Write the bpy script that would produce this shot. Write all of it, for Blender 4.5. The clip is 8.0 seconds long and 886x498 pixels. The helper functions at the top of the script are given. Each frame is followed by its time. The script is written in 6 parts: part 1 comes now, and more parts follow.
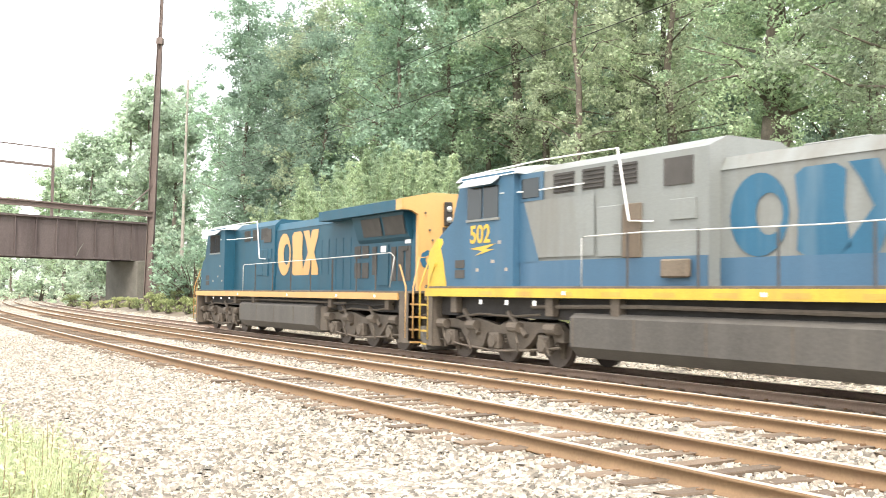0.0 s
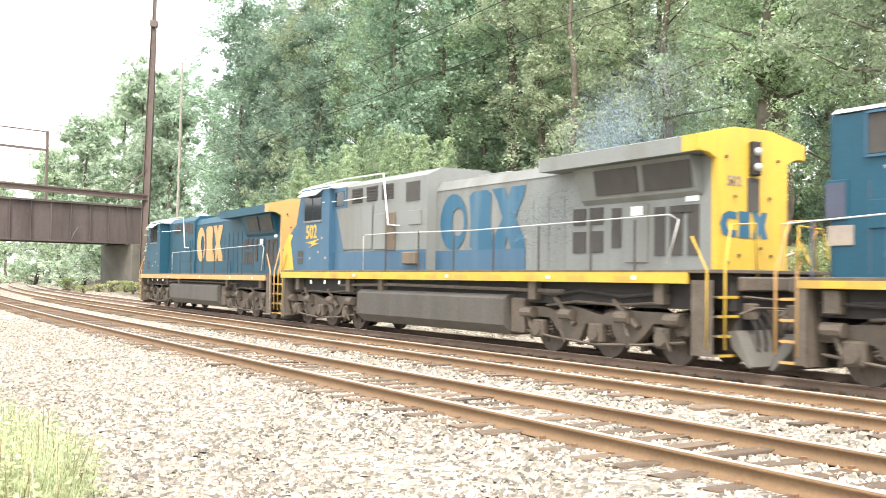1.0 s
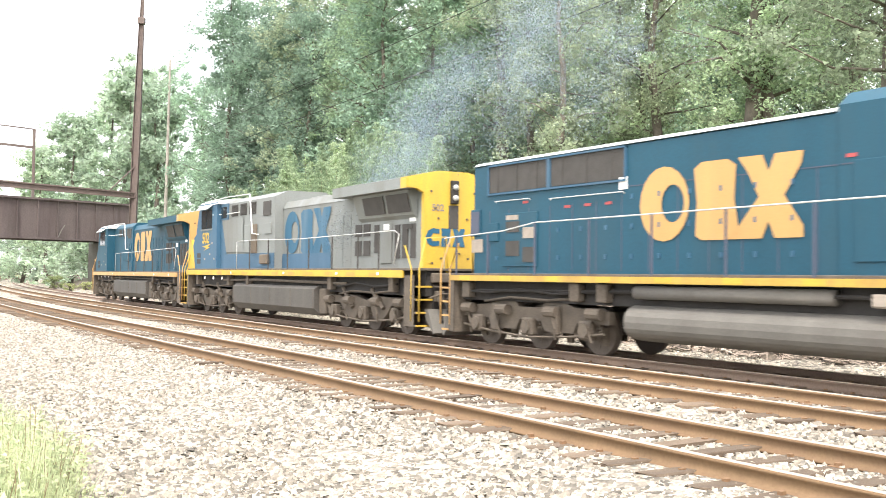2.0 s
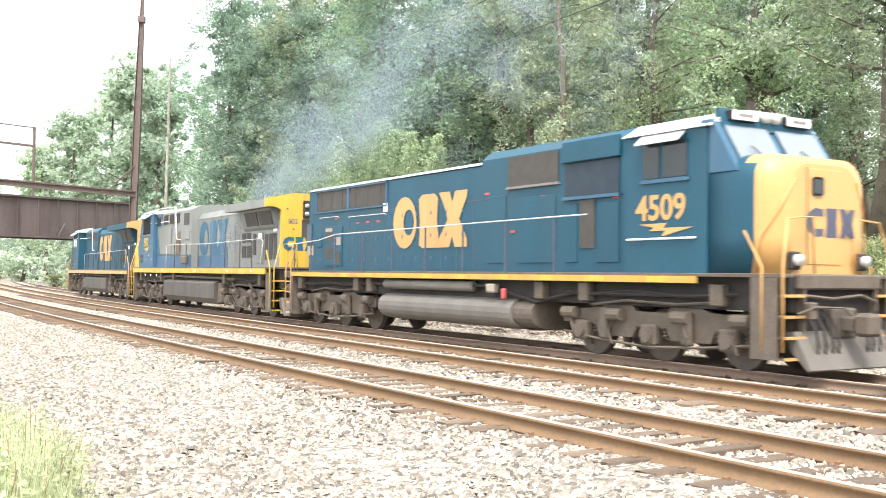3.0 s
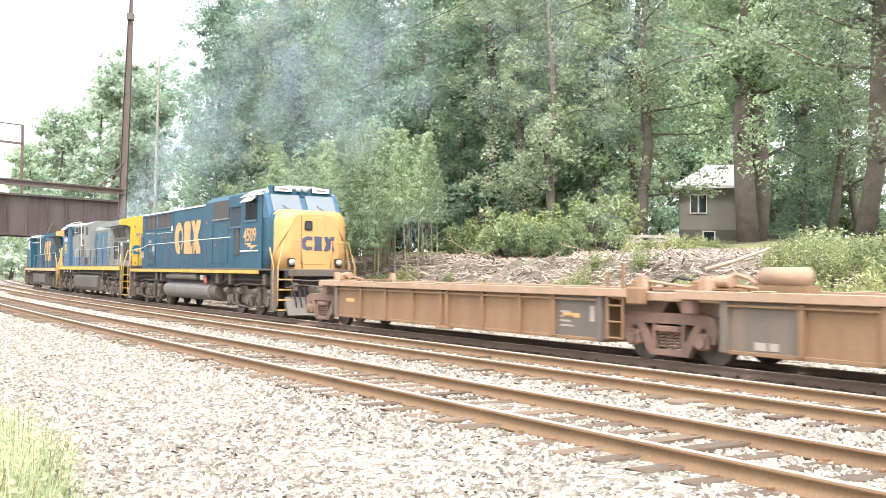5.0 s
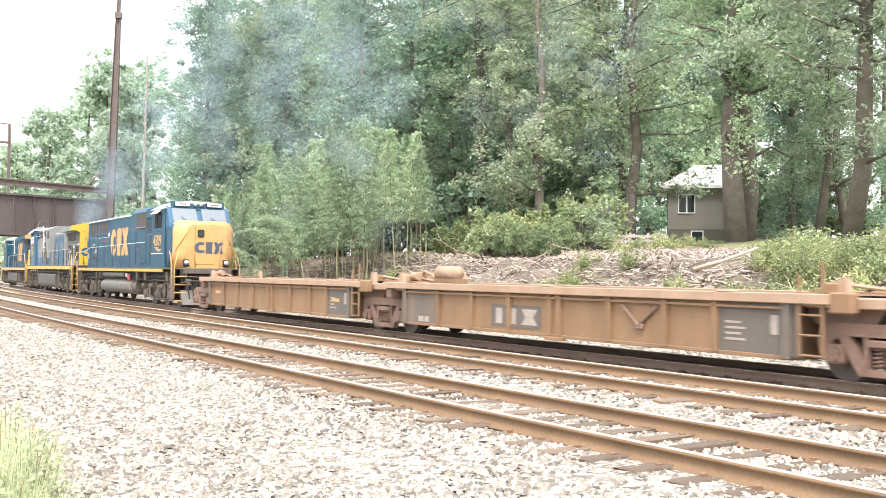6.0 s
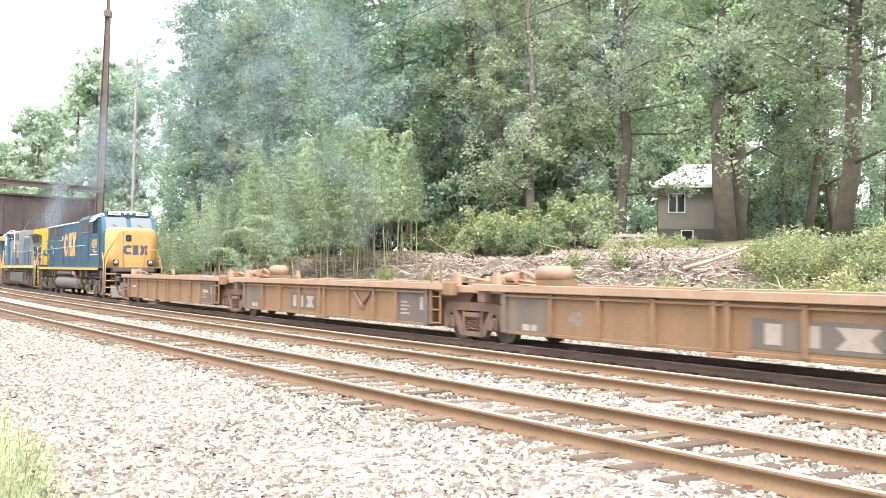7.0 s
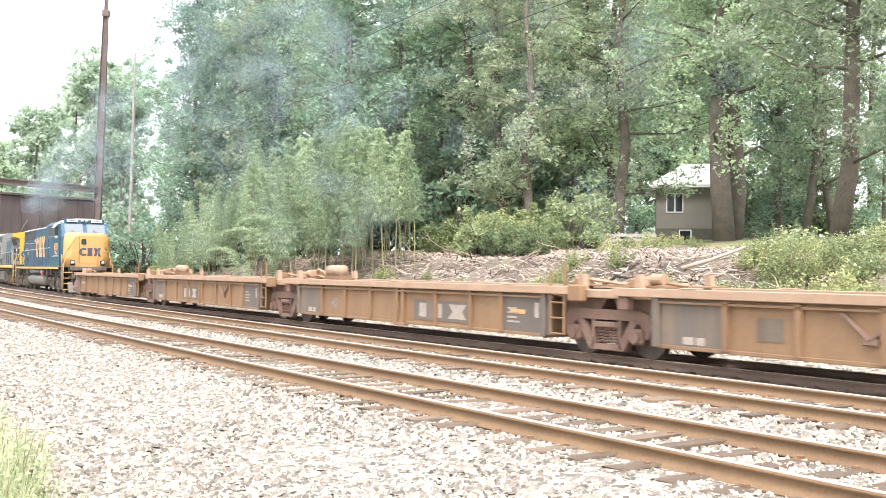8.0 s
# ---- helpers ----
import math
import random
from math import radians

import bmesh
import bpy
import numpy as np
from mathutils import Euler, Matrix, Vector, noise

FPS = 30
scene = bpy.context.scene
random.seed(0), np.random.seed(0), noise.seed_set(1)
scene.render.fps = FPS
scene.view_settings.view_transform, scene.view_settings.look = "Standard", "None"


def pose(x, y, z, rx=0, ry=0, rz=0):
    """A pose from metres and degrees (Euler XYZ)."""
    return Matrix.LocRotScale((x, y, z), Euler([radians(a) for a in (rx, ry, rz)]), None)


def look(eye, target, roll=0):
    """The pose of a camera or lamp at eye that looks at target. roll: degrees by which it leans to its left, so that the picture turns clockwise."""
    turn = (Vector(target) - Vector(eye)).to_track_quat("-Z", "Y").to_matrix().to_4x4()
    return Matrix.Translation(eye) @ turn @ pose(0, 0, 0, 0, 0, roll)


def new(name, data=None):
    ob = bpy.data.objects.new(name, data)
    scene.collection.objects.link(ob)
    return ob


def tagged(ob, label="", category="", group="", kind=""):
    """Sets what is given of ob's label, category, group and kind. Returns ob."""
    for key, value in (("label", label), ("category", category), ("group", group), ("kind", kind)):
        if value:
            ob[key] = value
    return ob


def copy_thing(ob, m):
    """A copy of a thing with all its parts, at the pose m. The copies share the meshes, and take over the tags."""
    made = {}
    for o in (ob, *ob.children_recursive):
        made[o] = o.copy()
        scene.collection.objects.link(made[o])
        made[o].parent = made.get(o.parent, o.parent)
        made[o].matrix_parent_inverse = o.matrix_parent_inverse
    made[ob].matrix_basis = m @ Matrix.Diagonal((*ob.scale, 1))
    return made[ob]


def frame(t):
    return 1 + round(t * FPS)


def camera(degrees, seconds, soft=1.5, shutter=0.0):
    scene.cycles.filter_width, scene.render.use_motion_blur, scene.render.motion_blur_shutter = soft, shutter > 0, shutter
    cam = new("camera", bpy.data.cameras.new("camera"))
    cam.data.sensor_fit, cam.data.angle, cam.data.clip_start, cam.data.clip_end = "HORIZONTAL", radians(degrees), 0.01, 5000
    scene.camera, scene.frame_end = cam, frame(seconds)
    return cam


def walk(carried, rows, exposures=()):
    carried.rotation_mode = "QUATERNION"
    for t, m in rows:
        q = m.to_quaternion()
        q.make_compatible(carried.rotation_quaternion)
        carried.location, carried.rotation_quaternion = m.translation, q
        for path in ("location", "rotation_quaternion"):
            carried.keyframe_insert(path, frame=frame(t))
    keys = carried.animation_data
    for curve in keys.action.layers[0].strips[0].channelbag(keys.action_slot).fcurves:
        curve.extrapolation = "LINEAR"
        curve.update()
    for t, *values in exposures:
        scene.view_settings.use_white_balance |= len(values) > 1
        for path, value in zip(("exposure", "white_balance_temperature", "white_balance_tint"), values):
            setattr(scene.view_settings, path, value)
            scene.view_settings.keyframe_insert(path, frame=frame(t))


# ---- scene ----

# ---------- camera ----------
cam = camera(47.7, 8.0, soft=0.9, shutter=0.3)
EYE = (0.0, 0.0, 1.56)
CAM_ROWS = [(0.0, 58.33, 2.622), (0.25, 58.37, 2.30), (0.5, 58.354, 1.98), (0.75, 58.24, 1.78), (1.0, 58.063, 1.691), (1.25, 57.70, 1.66), (1.5, 57.426, 1.649),
            (2.2, 57.424, 1.57), (3.0, 57.424, 1.504), (3.5, 57.424, 1.458), (4.0, 57.42, 1.443), (4.5, 57.164, 1.417),
            (5.2, 56.73, 1.40), (6.0, 56.216, 1.393), (6.5, 55.937, 1.39), (7.0, 55.678, 1.354), (7.5, 55.575, 1.348), (8.0, 55.572, 1.341)]
walk(cam, [(t, pose(*EYE, 90 + pitch, -0.70, yaw)) for t, yaw, pitch in CAM_ROWS],
     exposures=[(0.0, 1.42, 6660, 10), (1.5, 1.41, 6580, 10.5), (3.0, 1.40, 6470, 11), (8.0, 1.40, 6330, 14)])

# ---------- sky and sun: bright hazy overcast ----------
world = bpy.data.worlds.new("hazy_sky")
scene.world = world
world.use_nodes = True
wn = world.node_tree.nodes
sky = wn.new("ShaderNodeTexSky")
sky.sky_type = "NISHITA"
sky.sun_disc = False
sky.sun_elevation = radians(52)
sky.sun_rotation = radians(123)
sky.air_density, sky.dust_density, sky.ozone_density = 1.0, 6.0, 0.6
soft_sky = wn.new("ShaderNodeMixRGB")
soft_sky.inputs[0].default_value = 0.65
soft_sky.inputs[2].default_value = (9.0, 9.2, 9.4, 1)
world.node_tree.links.new(sky.outputs[0], soft_sky.inputs[1])
world.node_tree.links.new(soft_sky.outputs[0], wn["Background"].inputs[0])
wn["Background"].inputs[1].default_value = 0.15

sun = new("sun", bpy.data.lights.new("sun", "SUN"))
sun.data.energy, sun.data.angle, sun.data.color = 2.0, radians(14), (1.0, 0.96, 0.9)
sun.matrix_world = look((0, 0, 60), (-28, 18, 0))

# ---------- the tracks' plan: three parallel tracks on one arc ----------
K = 0.000911
D1, D2, D3 = 7.566, 11.432, 15.513        # centre lines
Z1, Z2, Z3 = 0.0, -0.008, -0.13           # rail tops
GAUGE = 1.505
DREF = 6.813


def along(s, d, z):
    """A place from the distance along the tracks, the offset across them and the height."""
    r = 1 / K - (d - DREF)
    return Vector((r * math.sin(s * K), DREF + 1 / K - r * math.cos(s * K), z))


def along_np(s, d):
    r = 1 / K - (d - DREF)
    return r * np.sin(s * K), DREF + 1 / K - r * np.cos(s * K)


BANK_NEAR = ([-900, -60, 0, 4.3, 5.7, 6.2, 8.9, 9.5, 10.1, 12.8, 13.6, 14.1, 16.9, 17.6, 18.6, 19.7, 23.0, 30, 40, 70, 200, 520],
             [-0.7, -0.6, -0.5, -0.40, -0.27, -0.19, -0.19, -0.27, -0.20, -0.20, -0.34, -0.32, -0.32, -0.36, -0.38, -0.34, 2.0, 2.75, 3.35, 4.6, 6.5, 9.0])
BANK_FAR = ([-900, -60, 0, 4.3, 5.7, 6.2, 8.9, 9.5, 10.1, 12.8, 13.6, 14.1, 16.9, 17.6, 18.5, 21.0, 24.0, 30, 40, 70, 200, 520],
            [-0.7, -0.6, -0.5, -0.40, -0.27, -0.19, -0.19, -0.27, -0.20, -0.20, -0.34, -0.32, -0.32, -0.42, -0.45, -0.2, 0.5, 1.7, 2.4, 3.4, 5.0, 8.0])


def ground_z(s, d):
    near, far = np.interp(d, *BANK_NEAR), np.interp(d, *BANK_FAR)
    w = np.clip((np.asarray(s, float) + 85) / 35, 0, 1)
    w = w * w * (3 - 2 * w)
    return near * w + far * (1 - w)


# ---------- materials ----------
def mat(name, color, rough=0.7, metal=0.0, vary=0.25, scale=3.0, fine=40.0, bump=0.15, dirt=None, dirt_amount=0.5, dirt_scale=0.8, streak=False, obj_random=0.0, spec=0.4):
    m = bpy.data.materials.new(name)
    m.use_nodes = True
    nt = m.node_tree
    n, l = nt.nodes, nt.links
    b = n["Principled BSDF"]
    b.inputs["Roughness"].default_value, b.inputs["Metallic"].default_value = rough, metal
    b.inputs["Specular IOR Level"].default_value = spec
    co = n.new("ShaderNodeTexCoord")
    mp = n.new("ShaderNodeMapping")
    l.new(co.outputs["Object"], mp.inputs[0])
    if streak:
        mp.inputs["Scale"].default_value = (1, 1, 0.12)
    big, small = n.new("ShaderNodeTexNoise"), n.new("ShaderNodeTexNoise")
    big.inputs["Scale"].default_value, small.inputs["Scale"].default_value = scale, fine
    big.inputs["Detail"].default_value, small.inputs["Detail"].default_value = 5, 4
    l.new(mp.outputs[0], big.inputs["Vector"])
    l.new(co.outputs["Object"], small.inputs["Vector"])
    add = n.new("ShaderNodeMath")
    add.operation = "ADD"
    l.new(big.outputs["Fac"], add.inputs[0])
    l.new(small.outputs["Fac"], add.inputs[1])
    mr = n.new("ShaderNodeMapRange")
    mr.inputs["From Min"].default_value, mr.inputs["From Max"].default_value = 0.6, 1.4
    mr.inputs["To Min"].default_value, mr.inputs["To Max"].default_value = 1 - vary, 1 + vary
    l.new(add.outputs[0], mr.inputs["Value"])
    val = mr.outputs[0]
    if obj_random:
        oi = n.new("ShaderNodeObjectInfo")
        m2 = n.new("ShaderNodeMapRange")
        m2.inputs["To Min"].default_value, m2.inputs["To Max"].default_value = 1 - obj_random, 1 + obj_random
        l.new(oi.outputs["Random"], m2.inputs["Value"])
        mm = n.new("ShaderNodeMath")
        mm.operation = "MULTIPLY"
        l.new(val, mm.inputs[0])
        l.new(m2.outputs[0], mm.inputs[1])
        val = mm.outputs[0]
    mul = n.new("ShaderNodeVectorMath")
    mul.operation = "SCALE"
    mul.inputs[0].default_value = color
    l.new(val, mul.inputs["Scale"])
    col = mul.outputs[0]
    if dirt:
        dn = n.new("ShaderNodeTexNoise")
        dn.inputs["Scale"].default_value, dn.inputs["Detail"].default_value = dirt_scale, 8
        dn.inputs["Roughness"].default_value = 0.65
        l.new(mp.outputs[0], dn.inputs["Vector"])
        dr = n.new("ShaderNodeMapRange")
        dr.inputs["From Min"].default_value, dr.inputs["From Max"].default_value = 0.65 - 0.35 * dirt_amount, 0.85 - 0.35 * dirt_amount
        l.new(dn.outputs["Fac"], dr.inputs["Value"])
        dr.inputs["To Max"].default_value = min(1.0, dirt_amount + 0.25)
        mix = n.new("ShaderNodeMixRGB")
        mix.inputs[2].default_value = (*dirt, 1)
        l.new(dr.outputs[0], mix.inputs[0])
        l.new(col, mix.inputs[1])
        col = mix.outputs[0]
    l.new(col, b.inputs["Base Color"])
    if bump:
        bp = n.new("ShaderNodeBump")
        bp.inputs["Strength"].default_value, bp.inputs["Distance"].default_value = bump, 0.02
        l.new(small.outputs["Fac"], bp.inputs["Height"])
        l.new(bp.outputs[0], b.inputs["Normal"])
    return m


def leaf_mat(name, color, vary=0.36, translucent=0.5, yellow=0.0):
    m = bpy.data.materials.new(name)
    m.use_nodes = True
    n, l = m.node_tree.nodes, m.node_tree.links
    b = n["Principled BSDF"]
    b.inputs["Roughness"].default_value = 0.6
    b.inputs["Specular IOR Level"].default_value = 0.25
    geo, oi = n.new("ShaderNodeNewGeometry"), n.new("ShaderNodeObjectInfo")
    hsv = n.new("ShaderNodeHueSaturation")
    hsv.inputs["Color"].default_value = (*color, 1)
    v = n.new("ShaderNodeMapRange")
    v.inputs["To Min"].default_value, v.inputs["To Max"].default_value = 1 - vary, 1 + vary
    l.new(geo.outputs["Random Per Island"], v.inputs["Value"])
    o = n.new("ShaderNodeMapRange")
    o.inputs["To Min"].default_value, o.inputs["To Max"].default_value = 0.75, 1.3
    l.new(oi.outputs["Random"], o.inputs["Value"])
    mm = n.new("ShaderNodeMath")
    mm.operation = "MULTIPLY"
    l.new(v.outputs[0], mm.inputs[0])
    l.new(o.outputs[0], mm.inputs[1])
    l.new(mm.outputs[0], hsv.inputs["Value"])
    h = n.new("ShaderNodeMapRange")
    h.inputs["To Min"].default_value, h.inputs["To Max"].default_value = 0.5 + 0.02 - yellow, 0.5 - 0.03 + 0.01
    l.new(oi.outputs["Random"], h.inputs["Value"])
    l.new(h.outputs[0], hsv.inputs["Hue"])
    l.new(hsv.outputs[0], b.inputs["Base Color"])
    tr = n.new("ShaderNodeBsdfTranslucent")
    l.new(hsv.outputs[0], tr.inputs["Color"])
    ms = n.new("ShaderNodeMixShader")
    ms.inputs[0].default_value = translucent
    l.new(b.outputs[0], ms.inputs[1])
    l.new(tr.outputs[0], ms.inputs[2])
    l.new(ms.outputs[0], n["Material Output"].inputs["Surface"])
    return m


def smoke_mat(name, color, alpha):
    m = bpy.data.materials.new(name)
    m.use_nodes = True
    n, l = m.node_tree.nodes, m.node_tree.links
    d, t, ms = n.new("ShaderNodeBsdfDiffuse"), n.new("ShaderNodeBsdfTransparent"), n.new("ShaderNodeMixShader")
    tl = n.new("ShaderNodeBsdfTranslucent")
    d.inputs["Color"].default_value = tl.inputs["Color"].default_value = (*color, 1)
    m2 = n.new("ShaderNodeMixShader")
    l.new(d.outputs[0], m2.inputs[1])
    l.new(tl.outputs[0], m2.inputs[2])
    ms.inputs[0].default_value = alpha
    l.new(t.outputs[0], ms.inputs[1])
    l.new(m2.outputs[0], ms.inputs[2])
    l.new(ms.outputs[0], n["Material Output"].inputs["Surface"])
    return m


def glass_mat(name, color, rough=0.08, spec=0.8):
    m = bpy.data.materials.new(name)
    m.use_nodes = True
    b = m.node_tree.nodes["Principled BSDF"]
    b.inputs["Base Color"].default_value = (*color, 1)
    b.inputs["Roughness"].default_value, b.inputs["Specular IOR Level"].default_value = rough, spec
    return m


GRIME = (0.16, 0.12, 0.085)
M_BALLAST = mat("ballast_bed", (0.25, 0.222, 0.18), 0.9, vary=0.5, scale=1.2, fine=28, bump=0.9)


def stony(m, size):
    """Gives a ground material cells of stone: each cell its own shade, with relief between them."""
    n, l = m.node_tree.nodes, m.node_tree.links
    b = n["Principled BSDF"]
    co, vo = n.new("ShaderNodeTexCoord"), n.new("ShaderNodeTexVoronoi")
    vo.inputs["Scale"].default_value = 1 / size
    l.new(co.outputs["Object"], vo.inputs["Vector"])
    sep, mr, sc = n.new("ShaderNodeSeparateColor"), n.new("ShaderNodeMapRange"), n.new("ShaderNodeVectorMath")
    l.new(vo.outputs["Color"], sep.inputs[0])
    # the darkest cells also paint in shade between the stones
    mr.inputs["To Min"].default_value, mr.inputs["To Max"].default_value = 0.3, 1.75
    l.new(sep.outputs[0], mr.inputs["Value"])
    sc.operation = "SCALE"
    l.new(b.inputs["Base Color"].links[0].from_socket, sc.inputs[0])
    l.new(mr.outputs[0], sc.inputs["Scale"])
    l.new(sc.outputs[0], b.inputs["Base Color"])
    bp = n.new("ShaderNodeBump")
    bp.invert = True
    bp.inputs["Strength"].default_value, bp.inputs["Distance"].default_value = 1.0, 0.03
    l.new(vo.outputs["Distance"], bp.inputs["Height"])
    l.new(bp.outputs[0], b.inputs["Normal"])


stony(M_BALLAST, 0.075)
M_STONE = mat("ballast_stone", (0.318, 0.283, 0.231), 0.85, vary=0.25, scale=2.0, fine=50, bump=0.2)
M_DIRT = mat("bank_dirt", (0.148, 0.122, 0.0957), 0.95, vary=0.5, scale=0.6, fine=14, bump=0.9, dirt=(0.113, 0.139, 0.0522), dirt_amount=0.4, dirt_scale=0.35)
M_GRASSY = mat("grassy_ground", (0.139, 0.148, 0.0609), 0.95, vary=0.4, scale=0.4, fine=9, bump=0.8, dirt=(0.244, 0.191, 0.122), dirt_amount=0.45, dirt_scale=0.2)
M_RAILSIDE = mat("rusty_rail_side", (0.178, 0.112, 0.060), 0.8, vary=0.2, scale=1.5, fine=30, bump=0.15, dirt=(0.174, 0.104, 0.0609), dirt_amount=0.4)
M_RAILDARK = mat("dark_rail_side", (0.19, 0.135, 0.10), 0.8, vary=0.25, scale=1.5, fine=30, bump=0.15)
M_RAILHEAD = mat("worn_rail_head", (0.66, 0.55, 0.45), 0.38, 0.6, vary=0.12, scale=4, fine=60, bump=0.03)
M_TIE = mat("weathered_tie", (0.122, 0.090, 0.063), 0.9, vary=0.35, scale=5, fine=60, bump=0.5, obj_random=0.3)
M_SPIKE = mat("rusty_iron", (0.191, 0.113, 0.0609), 0.85, vary=0.3, scale=8, fine=60, bump=0.2)
M_BLUE_OLD = mat("faded_blue_paint", (0.037, 0.100, 0.165), 0.55, vary=0.14, scale=1.2, fine=30, bump=0.04, dirt=(0.087, 0.131, 0.174), dirt_amount=0.35, streak=True)
M_BLUE = mat("dark_blue_paint", (0.0065, 0.060, 0.098), 0.55, vary=0.22, scale=1.2, fine=30, bump=0.04, dirt=(0.022, 0.062, 0.085), dirt_amount=0.4, streak=True)
M_BLUE_BRIGHT = mat("bright_blue_paint", (0.046, 0.106, 0.172), 0.55, vary=0.14, scale=1.2, fine=30, bump=0.04, dirt=(0.087, 0.148, 0.217), dirt_amount=0.3, streak=True)
M_GREY = mat("light_grey_paint", (0.186, 0.198, 0.190), 0.5, vary=0.16, scale=1.2, fine=30, bump=0.04, dirt=(0.135, 0.125, 0.105), dirt_amount=0.45, streak=True)
M_SILL = mat("sill_yellow_paint", (0.46, 0.29, 0.055), 0.5, vary=0.2, scale=1.5, fine=30, bump=0.04, dirt=(0.25, 0.17, 0.07), dirt_amount=0.4, streak=True)
M_YELLOW = mat("bright_yellow_paint", (0.52, 0.345, 0.045), 0.5, vary=0.18, scale=1.5, fine=30, bump=0.04, dirt=(0.313, 0.217, 0.0609), dirt_amount=0.4, streak=True)
M_GOLD = mat("golden_yellow_paint", (0.479, 0.283, 0.104), 0.45, vary=0.10, scale=1.5, fine=30, bump=0.04, dirt=(0.365, 0.235, 0.113), dirt_amount=0.3, streak=True)
M_LOGO_BLUE = mat("logo_blue", (0.0174, 0.093, 0.1643), 0.5, vary=0.15, scale=2, fine=30, bump=0.0, dirt=(0.174, 0.226, 0.261), dirt_amount=0.25, streak=True)
M_LOGO_NAVY = mat("logo_navy", (0.0609, 0.0696, 0.104), 0.5, vary=0.15, scale=2, fine=30, bump=0.0)
M_WHITE = mat("white_paint", (0.8, 0.8, 0.78), 0.5, vary=0.08, scale=3, fine=40, bump=0.02)
M_RAILPAINT = mat("weathered_white_rail", (0.5, 0.5, 0.48), 0.6, vary=0.2, scale=3, fine=40, bump=0.02)
M_FADERED = mat("faded_red_paint", (0.36, 0.07, 0.07), 0.6, vary=0.15, scale=4, fine=40, bump=0.02)
M_INTAKE = mat("blue_grey_intake_mesh", (0.022, 0.036, 0.052), 0.7, vary=0.3, scale=3, fine=60, bump=0.2)
M_ROOFWHITE = mat("pale_roof_paint", (0.44, 0.46, 0.46), 0.5, vary=0.12, scale=2, fine=40, bump=0.02)
M_TRUCK = mat("grimy_truck_iron", (0.106, 0.087, 0.068), 0.85, vary=0.35, scale=3, fine=25, bump=0.25, dirt=(0.087, 0.074, 0.0609), dirt_amount=0.45, dirt_scale=2.5)
M_RUSTDOOR = mat("rusty_brown_door", (0.135, 0.108, 0.08), 0.8, vary=0.3, scale=3, fine=30, bump=0.1, dirt=(0.10, 0.07, 0.05), dirt_amount=0.5, streak=True)
M_TANKDARK = mat("grimy_dark_tank", (0.074, 0.068, 0.060), 0.6, vary=0.35, scale=1.2, fine=25, bump=0.05, dirt=(0.13, 0.118, 0.10), dirt_amount=0.3, streak=True)
M_TANK = mat("dusty_tank", (0.132, 0.124, 0.110), 0.7, vary=0.22, scale=1.2, fine=25, bump=0.05, dirt=(0.104, 0.0914, 0.0783), dirt_amount=0.4, streak=True)
M_DARK = mat("dark_underframe", (0.0305, 0.0278, 0.0261), 0.85, vary=0.4, scale=3, fine=25, bump=0.2)
M_GRILLE = mat("dark_grille", (0.0609, 0.0566, 0.0522), 0.8, vary=0.3, scale=3, fine=60, bump=0.2)
M_WHEEL = mat("worn_wheel", (0.0957, 0.0783, 0.0653), 0.6, 0.3, vary=0.25, scale=4, fine=30, bump=0.1)
M_GLASS = glass_mat("dark_window_glass", (0.02, 0.027, 0.03), 0.08, 0.4)
M_LENS = glass_mat("clear_lamp_lens", (0.42, 0.42, 0.40), 0.15)
# windshield base colour is lifted to carry the reflected sky
M_WINDSHIELD = glass_mat("sky_tinted_windshield", (0.16, 0.19, 0.21), 0.05)
M_RED = mat("red_decal", (0.479, 0.087, 0.122), 0.5, vary=0.1, bump=0)
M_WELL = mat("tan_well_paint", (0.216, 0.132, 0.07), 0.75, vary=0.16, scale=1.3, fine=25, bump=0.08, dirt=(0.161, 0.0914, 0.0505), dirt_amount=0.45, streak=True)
# lighter tan for the top chords, end platforms and their fittings
M_WELLTOP = mat("lighter_well_top", (0.33, 0.226, 0.152), 0.75, vary=0.2, scale=2, fine=25, bump=0.1, dirt=(0.261, 0.165, 0.0957), dirt_amount=0.4)
M_WELLGREY = mat("grey_repaint_patch", (0.116, 0.100, 0.083), 0.75, vary=0.15, scale=1.3, fine=25, bump=0.06, dirt=(0.244, 0.165, 0.104), dirt_amount=0.35, streak=True)
M_PALEMARK = mat("faded_pale_marking", (0.313, 0.27, 0.226), 0.8, vary=0.2, scale=6, fine=40, bump=0)
M_GREYMARK = mat("faded_grey_marking", (0.191, 0.174, 0.165), 0.8, vary=0.2, scale=6, fine=40, bump=0)
M_CASTRUST = mat("reddish_cast_truck", (0.183, 0.117, 0.087), 0.85, vary=0.25, scale=3, fine=25, bump=0.2, dirt=(0.131, 0.087, 0.0696), dirt_amount=0.4)
M_BRIDGE = mat("rusty_bridge_steel", (0.098, 0.079, 0.076), 0.85, vary=0.3, scale=0.7, fine=8, bump=0.2, dirt=(0.0609, 0.0435, 0.0435), dirt_amount=0.5, streak=True)
M_POLE = mat("rusty_pole_steel", (0.135, 0.105, 0.095), 0.85, vary=0.25, scale=0.8, fine=10, bump=0.2)
M_CONC = mat("old_concrete", (0.135, 0.128, 0.110), 0.9, vary=0.3, scale=1, fine=12, bump=0.3, dirt=(0.113, 0.104, 0.087), dirt_amount=0.4)
M_BARK = mat("bark", (0.13, 0.112, 0.09), 0.95, vary=0.4, scale=2.5, fine=20, bump=0.8)
M_DEADWOOD = mat("dry_deadwood", (0.4, 0.322, 0.244), 0.95, vary=0.35, scale=3, fine=30, bump=0.4)
